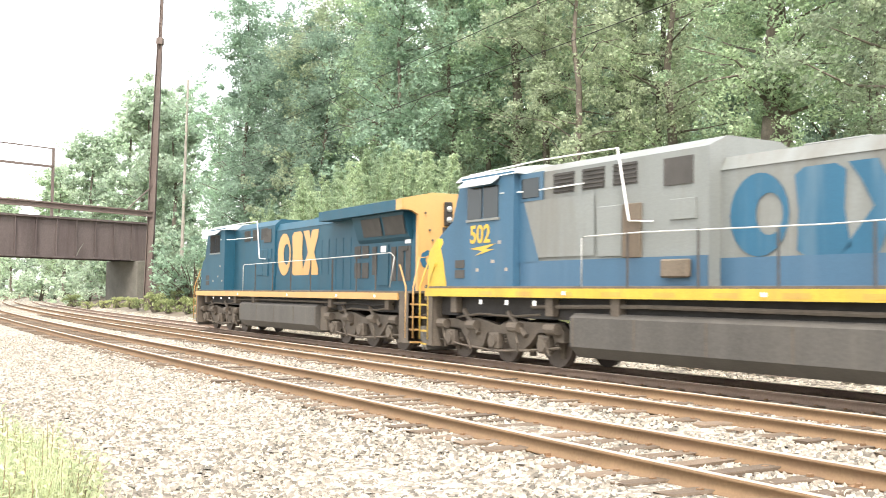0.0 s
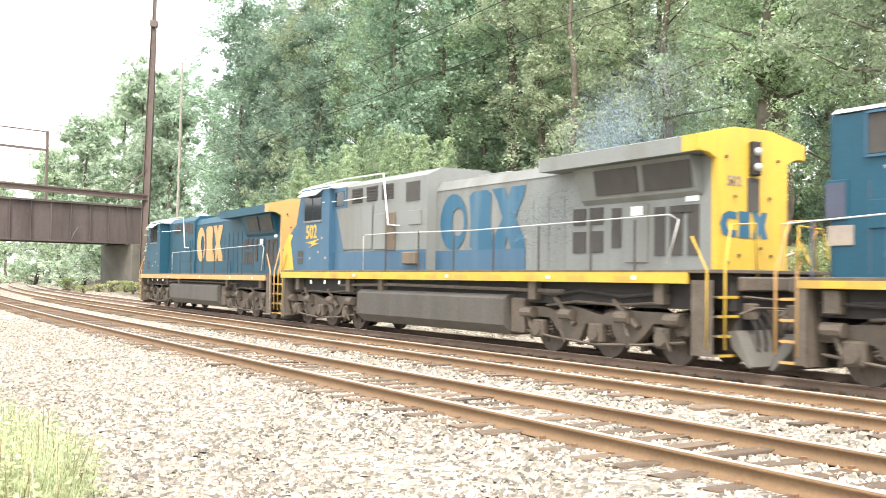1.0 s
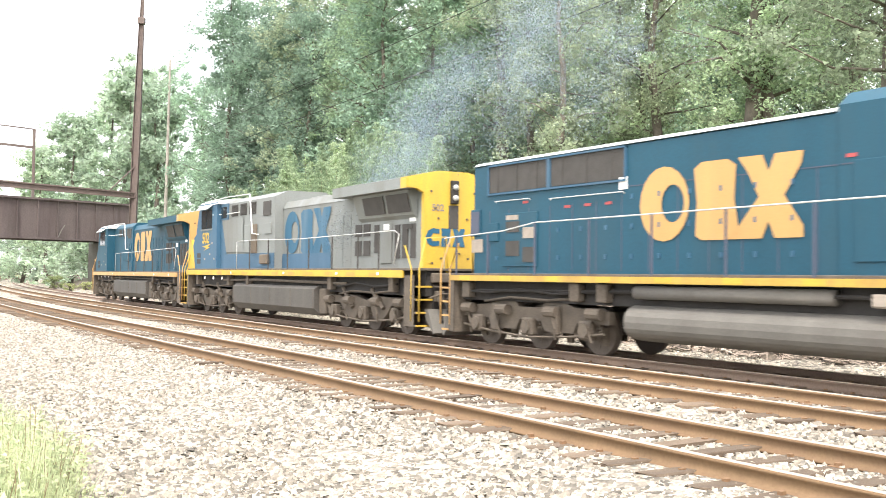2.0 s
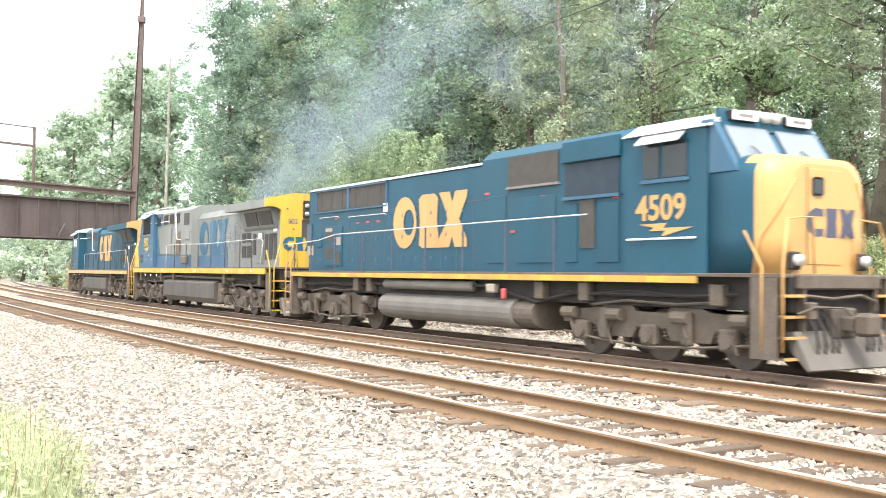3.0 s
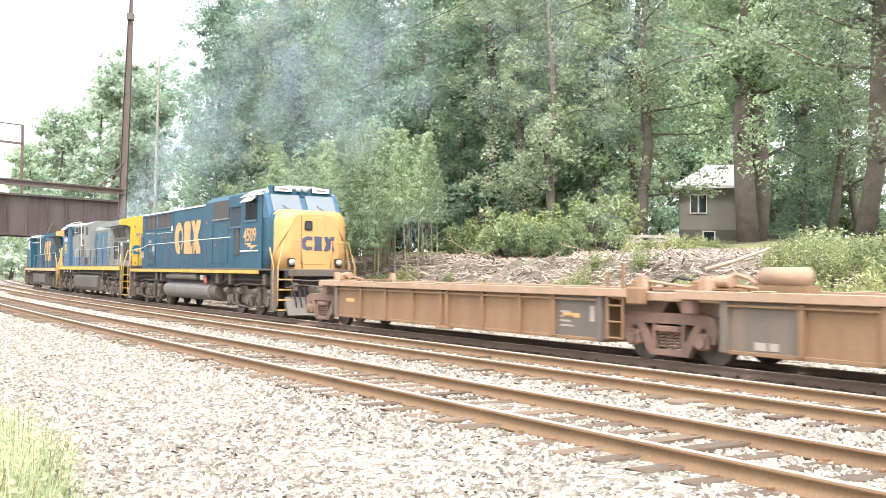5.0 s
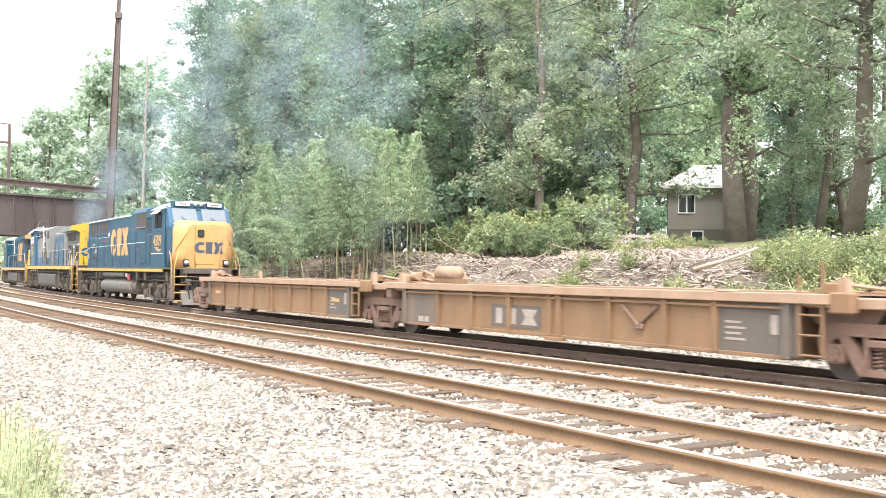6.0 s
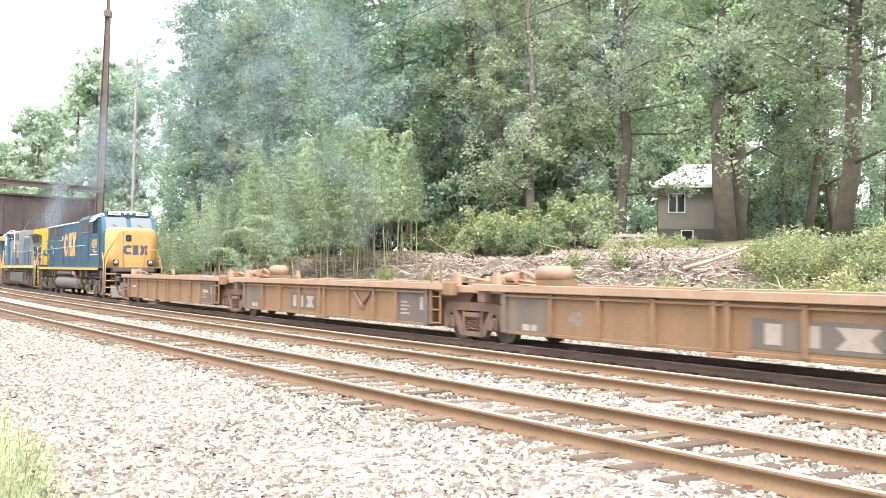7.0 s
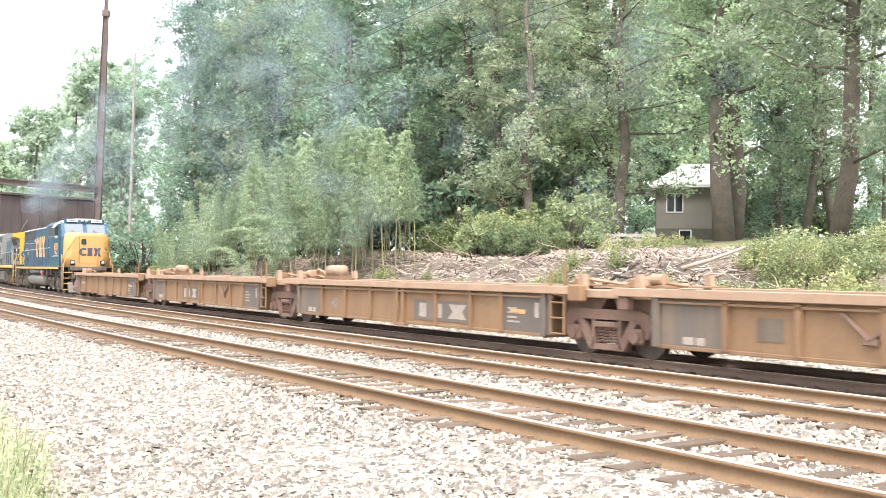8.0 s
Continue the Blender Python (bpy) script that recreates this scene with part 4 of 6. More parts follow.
def build_pole():
    t = tagged(new("catenary_pole"), "tall rusty steel catenary pole with a cross-beam over the tracks", "pole")
    x, y = polar(74.75, 95)
    t.matrix_basis = Matrix.Translation((x, y, -0.35)) @ Matrix.Rotation(radians(1.25), 4, Vector((-0.965, 0.264, 0))) @ pose(0, 0, 0, 0, 0, -28)
    for s0, s1, z0, z1 in ((0.32, 0.30, 0, 17.5), (0.29, 0.21, 17.5, 25.0), (0.15, 0.12, 25.0, 32.0)):
        for y in (-1, 1):
            bm = B()
            vs = [bm.verts.new(p) for p in ((-s0, y * s0, z0), (s0, y * s0, z0), (s1, y * s1, z1), (-s1, y * s1, z1))]
            ws = [bm.verts.new(p) for p in ((-s0, y * (s0 - 0.05), z0), (s0, y * (s0 - 0.05), z0), (s1, y * (s1 - 0.05), z1), (-s1, y * (s1 - 0.05), z1))]
            bm.faces.new(vs)
            bm.faces.new(ws[::-1])
            for i in range(4):
                bm.faces.new((vs[i], vs[(i + 1) % 4], ws[(i + 1) % 4], ws[i]))
            part("column_flange", bm, M_POLE, t, "rusty steel column flange")
        part("column_web", box(B(), -0.04, 0.04, -s1 + 0.03, s1 - 0.03, z0, z1), M_POLE, t)
    part("splice_collar", box(B(), -0.3, 0.3, -0.3, 0.3, 24.6, 25.2, 0.03), M_POLE, t)
    part("base", box(B(), -0.6, 0.6, -0.6, 0.6, -0.4, 0.35, 0.05), M_CONC, t, "concrete footing")
    beam = B()
    box(beam, -30, 0.3, -0.15, 0.15, 9.1, 9.22)
    box(beam, -30, 0.3, -0.15, 0.15, 8.68, 8.8)
    box(beam, -30, 0.3, -0.03, 0.03, 8.8, 9.1)
    bo = part("cross_beam", beam, M_POLE, t, "rusty steel cross-beam")
    bo.matrix_basis = pose(0, 0, 0, 0, 0, 129.4)
    part("knee_brace", tube(B(), [(0, 0, 11.6), (-2.4, 0, 9.15)], 0.06, 5), M_POLE, bo)
    return t


build_pole()
t = tagged(new("utility_pole"), "slim pale utility pole among the trees", "pole")
part("shaft", tube(B(), [(0, 0, -0.5), (0.5, 0, 12), (0.9, 0, 22.5)], 0.2, 8, 0.12), M_FENCE, t)
x, y = polar(73.0, 108)
t.matrix_basis = pose(x, y, 1.2)
for ang, dist in ((76.2, 217), (78.7, 295)):
    t = tagged(new("signal_post"), "thin dark post beside the far tracks", "post", "far trackside posts")
    part("shaft", tube(B(), [(0, 0, -0.3), (0, 0, 9)], 0.22, 6, 0.16), M_POLE, t)
    part("footing", box(B(), -0.9, 0.9, -0.9, 0.9, -0.5, 0.9, 0.1), M_CONC, t)
    t.matrix_basis = pose(*polar(ang, dist), -0.3)
for z, d in ((13.7, 24.6), (11.6, 24.6)):
    t = tagged(new("overhead_wire"), "thin dark overhead wire beside the tracks", "wire", "overhead wires")
    part("strand", tube(B(), [along(s, d - 0.035 * (s + 40), z + 0.0012 * (s + 40) ** 2 * 0.25) for s in range(-92, 31, 6)], 0.018, 4), M_DARK, t)


# ---------- house and fence in the woods ----------
def build_house():
    h = tagged(new("house"), "brown-sided two-storey house with pale roof behind trees", "house")
    x, y = polar(43.6, 70)
    h.matrix_basis = pose(x, y, 4.75, 0, 0, 44)
    W, D, E = 8.0, 7.0, 2.9
    body = B()
    box(body, 0, W, 0, D, 0, E)
    part("wall", body, M_SIDING, h, "brown lap siding wall")
    k = 0.2
    while k < E:
        part("siding_board", box(B(), 0, W, -0.008, 0.0, k, k + 0.012), M_SIDING, h)
        k += 0.2
    part("foundation", box(B(), 0.02, W - 0.02, 0.02, D, -1.2, 0.0), M_CONC, h, "grey basement wall")
    hip = B()
    low = [hip.verts.new(q) for q in ((-0.5, -0.5, E - 0.1), (W + 0.5, -0.5, E - 0.1), (W + 0.5, D + 0.5, E - 0.1), (-0.5, D + 0.5, E - 0.1))]
    eave = [hip.verts.new(q) for q in ((-0.5, -0.5, E + 0.06), (W + 0.5, -0.5, E + 0.06), (W + 0.5, D + 0.5, E + 0.06), (-0.5, D + 0.5, E + 0.06))]
    ridge = [hip.verts.new(q) for q in ((1.9, D / 2, E + 1.85), (W - 1.9, D / 2, E + 1.85))]
    hip.faces.new(low[::-1])
    for i in range(4):
        hip.faces.new((low[i], low[(i + 1) % 4], eave[(i + 1) % 4], eave[i]))
    for q in ((eave[0], eave[1], ridge[1], ridge[0]), (eave[1], eave[2], ridge[1]), (eave[2], eave[3], ridge[0], ridge[1]), (eave[3], eave[0], ridge[0])):
        hip.faces.new(q)
    part("roof", hip, M_ROOF, h, "pale reflective hipped roof")
    part("fascia", box(B(), -0.45, W + 0.45, -0.53, -0.49, E - 0.14, E + 0.07), M_WHITE, h)
    for x0, x1, z0, z1 in ((0.75, 1.2, 1.15, 2.35), (1.3, 1.75, 1.15, 2.35), (4.1, 4.8, 1.4, 2.35), (6.6, 7.2, 1.4, 2.35), (1.6, 2.3, -0.9, -0.15)):
        w = part("window", box(B(), x0, x1, -0.03, 0.02, z0, z1), M_GLASS, h, "dark window pane")
        for b in ((x0 - 0.07, x0, z0 - 0.07, z1 + 0.07), (x1, x1 + 0.07, z0 - 0.07, z1 + 0.07), (x0, x1, z0 - 0.07, z0), (x0, x1, z1, z1 + 0.07)):
            part("window_frame", box(B(), b[0], b[1], -0.06, 0.0, b[2], b[3]), M_WHITE, w, "white window frame")
    return h


build_house()
f = tagged(new("fence"), "weathered grey rail fence at the bank top", "fence")
x, y = polar(47.6, 44)
s, d = at_xy(x, y)
f.matrix_basis = pose(x, y, float(ground_z(s, d)) - 0.1, 0, 0, 46)
for k in range(5):
    part("post", box(B(), k * 0.75 - 0.05, k * 0.75 + 0.05, -0.05, 0.05, -0.2, 0.85), M_FENCE, f)
for z in (0.25, 0.48, 0.7):
    part("rail", box(B(), -0.1, 3.1, -0.08, -0.05, z - 0.06, z + 0.06), M_FENCE, f)

# ---------- locomotives ----------
def side_logo(parent, mats, x0, x1, z0, z1, y, label="faded three-part company emblem"):
    """The company emblem as three plain shapes side by side."""
    w = x1 - x0
    bm = B()
    n = 20
    cx, cz, rx, rz = x0 + 0.17 * w, (z0 + z1) / 2, 0.17 * w, (z1 - z0) / 2
    out = [bm.verts.new((cx + rx * math.cos(a), y, cz + rz * math.sin(a))) for a in [2 * math.pi * i / n for i in range(n)]]
    inn = [bm.verts.new((cx + 0.06 * w + rx * 0.45 * math.cos(a), y, cz + rz * 0.5 * math.sin(a))) for a in [2 * math.pi * i / n for i in range(n)]]
    for i in range(n):
        bm.faces.new((out[i], out[(i + 1) % n], inn[(i + 1) % n], inn[i]))
    part("emblem_ring", bm, mats, parent, label)
    bm = B()
    h = z1 - z0
    pts = [(0.38, .06), (0.42, 0), (.60, 0), (.65, .08), (.62, .5), (.63, .92), (.58, 1), (.42, 1), (.37, .92), (.39, .5)]
    bm.faces.new([bm.verts.new((x0 + a * w, y, z0 + b * h)) for a, b in pts])
    part("emblem_block", bm, mats, parent, label)
    bm = B()
    pts = [(0.60, 0), (.78, 0), (.815, .2), (.85, 0), (1.0, 0), (1.0, .14), (.90, .5), (.99, .86), (1.0, 1), (.85, 1), (.815, .8), (.78, 1), (.64, 1), (.70, .8), (.76, .5), (.66, .2)]
    bm.faces.new([bm.verts.new((x0 + a * w, y, z0 + b * h)) for a, b in pts])
    part("emblem_hourglass", bm, mats, parent, label)


def end_logo(parent, material, x, y0, y1, z0, z1):
    w, h = y1 - y0, z1 - z0
    for nm, pts in (("emblem_ring", [(0.02, .5), (.08, .15), (.2, 0), (.36, .05), (.36, .3), (.2, .28), (.16, .5), (.2, .72), (.36, .7), (.36, .95), (.2, 1), (.08, .85)]),
                    ("emblem_block", [(.40, 0), (.64, 0), (.62, .5), (.64, 1), (.40, 1), (.42, .5)]),
                    ("emblem_hourglass", [(.68, 0), (.8, 0), (.84, .2), (.88, 0), (1, 0), (.94, .5), (1, 1), (.88, 1), (.84, .8), (.8, 1), (.68, 1), (.75, .5)])):
        bm = B()
        bm.faces.new([bm.verts.new((x, y0 + a * w, z0 + b * h)) for a, b in pts])
        part(nm, bm, material, parent, "faded emblem shape on the end panel")


def numerals(parent, text, x, y, z, size, material, spin=0):
    cu = bpy.data.curves.new("road_number", "FONT")
    cu.body, cu.size, cu.extrude, cu.offset = text, size, 0.003, size * 0.022
    tmp = bpy.data.objects.new("road_number", cu)
    scene.collection.objects.link(tmp)
    bpy.context.view_layer.update()
    me = bpy.data.meshes.new_from_object(tmp.evaluated_get(bpy.context.evaluated_depsgraph_get()))
    bpy.data.objects.remove(tmp)
    me.materials.clear()
    me.materials.append(material)
    ob = new("road_number", me)
    ob.parent = parent
    ob.matrix_basis = pose(x, y, z, 90, 0, spin)
    ob["label"] = "painted road number " + text
    return ob


def wheelset(parent, x, z, r):
    bm = B()
    for y in (-0.755, 0.755):
        s = 1 if y > 0 else -1
        cyl(bm, (0, y, 0), "y", 0.11, r, 28)
        cyl(bm, (0, y - s * 0.07, 0), "y", 0.04, r + 0.028, 28)
        cyl(bm, (0, y + s * 0.062, 0), "y", 0.03, r * 0.36, 14)
        for k in range(4):
            a = k * math.pi / 2 + 0.4
            cyl(bm, (math.cos(a) * r * 0.62, y + s * 0.056, math.sin(a) * r * 0.62), "y", 0.012, r * 0.1, 8)
    cyl(bm, (0, 0, 0), "y", 1.5, 0.09, 10)
    ob = part("wheelset", bm, M_WHEEL, parent)
    ob.matrix_basis = pose(x, 0, z)
    ROLLING.append((ob, x, z, r))
    return ob


ROLLING = []


def loco_truck(parent, xc, style):
    """A three-axle locomotive truck: side frames, journal boxes, springs, brake rods and motors."""
    truck = part("truck", prism(B(), [(-2.0, 0.45), (2.0, 0.45), (2.0, 0.95), (-2.0, 0.95)], "y", -0.62, 0.62), M_DARK, parent, "dark truck bolster and motors")
    truck.matrix_basis = pose(xc, 0, 0)
    for sy in (-1, 1):
        y0, y1 = sorted((sy * 0.98, sy * 1.16))
        bm = B()
        if style == "arched":
            top = [(-2.75, 0.86), (-2.55, 1.06), (-1.9, 1.06), (-1.55, 0.98), (-1.0, 1.12), (-0.5, 1.05), (0.1, 0.94), (0.7, 1.10), (1.3, 1.06), (1.9, 1.06), (2.55, 1.06), (2.75, 0.86)]
            low = [(2.75, 0.62), (2.42, 0.62), (2.3, 0.82), (1.75, 0.82), (1.45, 0.55), (1.15, 0.36), (0.65, 0.36), (0.42, 0.74), (-0.42, 0.74), (-0.65, 0.36), (-1.15, 0.36), (-1.45, 0.55), (-1.75, 0.82), (-2.3, 0.82), (-2.42, 0.62), (-2.75, 0.62)]
        else:
            top = [(-2.8, 0.98), (-1.6, 1.04), (-1.25, 1.16), (-0.6, 1.16), (-0.45, 1.0), (0.45, 1.0), (0.6, 1.16), (1.25, 1.16), (1.6, 1.04), (2.8, 0.98)]
            low = [(2.8, 0.70), (1.72, 0.70), (1.6, 0.46), (0.55, 0.46), (0.42, 0.70), (-0.42, 0.70), (-0.55, 0.46), (-1.6, 0.46), (-1.72, 0.70), (-2.8, 0.70)]
        prism(bm, top + low, "y", y0, y1)
        part("side_frame", bm, M_TRUCK, truck, "grimy cast side frame")
        for xa in (-2.1, 0, 2.1):
            bm = B()
            box(bm, xa - 0.22, xa + 0.22, sy * 1.18 - 0.1, sy * 1.18 + 0.1, 0.34, 0.76, 0.04)
            cyl(bm, (xa, sy * 1.27, 0.55), "y", 0.12, 0.16, 12)
            part("journal_box", bm, M_TRUCK, truck, "grimy journal box")
            for k in (-0.34, 0.34):
                bm = B()
                tube(bm, [(xa + k + 0.06 * math.cos(q * 1.6), sy * 1.10 + 0.06 * math.sin(q * 1.6), 0.48 + q * 0.018) for q in range(18)], 0.022, 5)
                part("coil_spring", bm, M_TRUCK, truck)
        for xa, sgn in ((-2.45, 1), (-0.95, -1), (0.95, 1), (2.45, -1)):
            part("brake_cylinder", cyl(B(), (xa, sy * 1.27, 0.92), "x", 0.42, 0.13, 10), M_TRUCK, truck)
            part("brake_lever", tube(B(), [(xa, sy * 1.30, 0.9), (xa + sgn * 0.18, sy * 1.32, 0.55), (xa + sgn * 0.12, sy * 1.25, 0.3)], 0.035, 5), M_TRUCK, truck)
            part("brake_shoe", box(B(), xa + sgn * 0.05, xa + sgn * 0.22, sy * 0.80 - 0.05, sy * 0.80 + 0.05, 0.22, 0.62), M_TRUCK, truck)
        part("sand_pipe", tube(B(), [(-1.8, sy * 1.22, 1.1), (-0.6, sy * 1.28, 1.22), (0.8, sy * 1.25, 1.18), (1.9, sy * 1.2, 1.25)], 0.03, 5), M_TRUCK, truck)
        bm = B()
        tube(bm, [(-2.7, sy * 1.24, 0.5), (-1.5, sy * 1.24, 0.38), (0, sy * 1.24, 0.30), (1.5, sy * 1.24, 0.38), (2.7, sy * 1.24, 0.5)], 0.03, 5)
        if style == "arched":
            tube(bm, [(-1.45, sy * 1.22, 1.30), (-0.75, sy * 1.22, 0.7)], 0.07, 7)
            tube(bm, [(0.6, sy * 1.22, 1.28), (1.35, sy * 1.22, 0.72)], 0.07, 7)
        else:
            box(bm, -1.45, -1.2, sy * 1.17, sy * 1.3, 0.4, 1.05, 0.03)
            box(bm, 0.95, 1.2, sy * 1.17, sy * 1.3, 0.4, 1.05, 0.03)
        part("equalizer", bm, M_TRUCK, truck)
    for xa in (-2.1, 0, 2.1):
        wheelset(truck, xa, 0.53, 0.53)
    return truck


def step_well(parent, x0, x1, sy, edge, faces):
    """Corner steps behind a grimy side plate, with painted tread edges towards the end."""
    y0, y1 = sorted((sy * 0.98, sy * 1.50))
    bm = B()
    back = x0 if faces > 0 else x1
    box(bm, *sorted((back, back + faces * 0.04)), y0, y1, 0.28, 1.72)
    box(bm, x0, x1, *sorted((sy * 0.96, sy * 1.0)), 0.28, 1.72)
    plate_end = x1 - 0.16 if faces > 0 else x0 + 0.3
    box(bm, *sorted((back, plate_end)), *sorted((sy * 1.48, sy * 1.505)), 0.30, 1.72)
    well = part("step_well", bm, M_TRUCK, parent, "grimy corner step well")
    for z in (0.34, 0.70, 1.06, 1.42):
        bm = B()
        box(bm, x0 + 0.04, x1 - 0.02, y0 + 0.01, y1 - 0.01, z - 0.03, z)
        part("tread", bm, M_TRUCK, well)
        bm = B()
        if faces > 0:
            box(bm, x1 - 0.015, x1 + 0.02, y0, y1, z - 0.035, z + 0.015)
        else:
            box(bm, x0, x0 + 0.3, *sorted((sy * 1.49, sy * 1.52)), z - 0.035, z + 0.012)
        part("tread_edge", bm, edge, well, "yellow step edge")


def handrail(parent, pts, posts, material, post_m, zfoot, r=0.016):
    part("handrail", tube(B(), pts, r, 6), material, parent, "pale tubular handrail", True)
    for x, y, z in posts:
        part("stanchion", tube(B(), [(x, y, zfoot), (x, y, z)], 0.025, 6), post_m, parent)


def loco_end(parent, sx, x, edge, plow=True):
    """Coupler, hoses, plow and end rails at one end; sx is the way it faces."""
    part("anticlimber", box(B(), *sorted((x, x + sx * 0.16)), -1.1, 1.1, 1.52, 1.79, 0.03), M_TRUCK, parent)
    part("end_plate", box(B(), *sorted((x - sx * 0.08, x)), -1.0, 1.0, 0.6, 1.55), M_DARK, parent)
    bm = B()
    box(bm, *sorted((x, x + sx * 0.62)), -0.14, 0.14, 0.78, 1.06, 0.04)
    box(bm, *sorted((x + sx * 0.5, x + sx * 0.86)), -0.2, 0.16, 0.72, 1.12, 0.06)
    part("coupler", bm, M_TRUCK, parent, "rusty knuckle coupler")
    part("draft_gear_pocket", box(B(), *sorted((x, x + sx * 0.22)), -0.32, 0.32, 0.66, 1.2, 0.04), M_TRUCK, parent)
    part("uncoupling_lever", tube(B(), [(x + sx * 0.2, -1.25, 1.1), (x + sx * 0.3, -0.9, 1.22), (x + sx * 0.34, -0.2, 1.2), (x + sx * 0.36, 0, 1.05)], 0.022, 5), M_TRUCK, parent)
    part("air_pipe", tube(B(), [(x + sx * 0.14, -1.05, 1.42), (x + sx * 0.2, -0.3, 1.36), (x + sx * 0.16, 0.5, 1.42), (x + sx * 0.12, 1.0, 1.3)], 0.03, 6), M_TRUCK, parent)
    part("cut_lever_bracket", box(B(), *sorted((x + sx * 0.05, x + sx * 0.28)), -1.0, -0.8, 1.0, 1.3, 0.02), M_TRUCK, parent)
    bm = B()
    prism(bm, [(x - sx * 0.1, 0.78), (x + sx * 0.1, 0.80), (x + sx * 0.46, 0.16), (x + sx * 0.40, 0.13), (x, 0.5)], "y", -1.22, 1.22)
    if plow:
        part("pilot_plow", bm, M_TANK, parent, "dusty grey steel pilot plow")
    for y in (-0.95, -0.75, -0.55, -0.4, 0.4, 0.55, 0.75, 0.95):
        part("air_hose", tube(B(), [(x + sx * 0.15, y, 1.12), (x + sx * 0.34, y, 0.86), (x + sx * 0.36, y + 0.05, 0.55), (x + sx * 0.3, y + 0.1, 0.42)], 0.028, 6), M_DARK, parent, smooth=True)
    for sy in (-1, 1):
        part("grab_rail", tube(B(), [(x - sx * 0.75, sy * 1.5, 2.55), (x - sx * 0.35, sy * 1.5, 1.9), (x - sx * 0.35, sy * 1.5, 0.45)], 0.024, 6), edge, parent, "yellow corner grab rail", True)
        part("grab_rail", tube(B(), [(x + sx * 0.10, sy * 1.5, 0.45), (x + sx * 0.10, sy * 1.5, 1.9), (x - sx * 0.0, sy * 1.25, 2.75), (x - sx * 0.0, sy * 0.6, 2.8), (x, sy * 0.55, 1.8)], 0.024, 6), edge, parent, "yellow corner grab rail", True)


def grille(parent, x0, x1, z0, z1, y, sy=-1, slats=6, material=None, frame_m=None, up=False):
    bm = B()
    box(bm, x0, x1, *sorted((y, y + sy * 0.012)), z0, z1)
    g = part("grille", bm, material or M_GRILLE, parent, "dark louvred grille")
    for k in range(slats):
        bm = B()
        if up:
            xx = x0 + (x1 - x0) * (k + 0.5) / slats
            box(bm, xx - 0.02, xx + 0.02, *sorted((y, y + sy * 0.03)), z0, z1)
        else:
            zz = z0 + (z1 - z0) * (k + 0.5) / slats
            box(bm, x0, x1, *sorted((y, y + sy * 0.03)), zz - 0.012, zz + 0.012)
        part("slat", bm, frame_m or M_GRILLE, g)
    return g


def panel(parent, name, x0, x1, z0, z1, y, sy, material, label="", depth=0.015, bevel=0.0):
    bm = B()
    box(bm, x0, x1, *sorted((y, y + sy * depth)), z0, z1, bevel)
    return part(name, bm, material, parent, label)


def reflectors(parent, xs, y, z):
    for x in xs:
        bm = B()
        box(bm, x - 0.06, x + 0.06, y - 0.012, y, z - 0.04, z + 0.04)
        part("reflector", bm, M_WHITE, parent, "white reflective marker")


def lift_body(t, step):
    """A heavier frame: the sill stands higher, the cab and blower hood ahead of the step rise with it, and that hood is nearly as wide as the cab."""
    def rise(x, z):
        low = 0.13 * min(1, max(0, (z - 1.25) / 0.3))
        f = min(1, max(0, (z - 1.8) / 2.6))
        return low + 0.11 * f if x <= step else low * (1 - f)
    for ob in t.children_recursive:
        if ob.name.startswith("road_number"):
            ob.location.z += rise(ob.location.x, ob.location.z)
        elif ob.type == "MESH":
            ahead = not ob.name.startswith(("long_hood", "hood_cap"))
            for v in ob.data.vertices:
                v.co.z += rise(v.co.x if ahead else 0.0, v.co.z)
                if ahead and -6.65 < v.co.x <= step and 0.94 < abs(v.co.y) < 1.2 and v.co.z > 1.8:
                    v.co.y *= 1.25


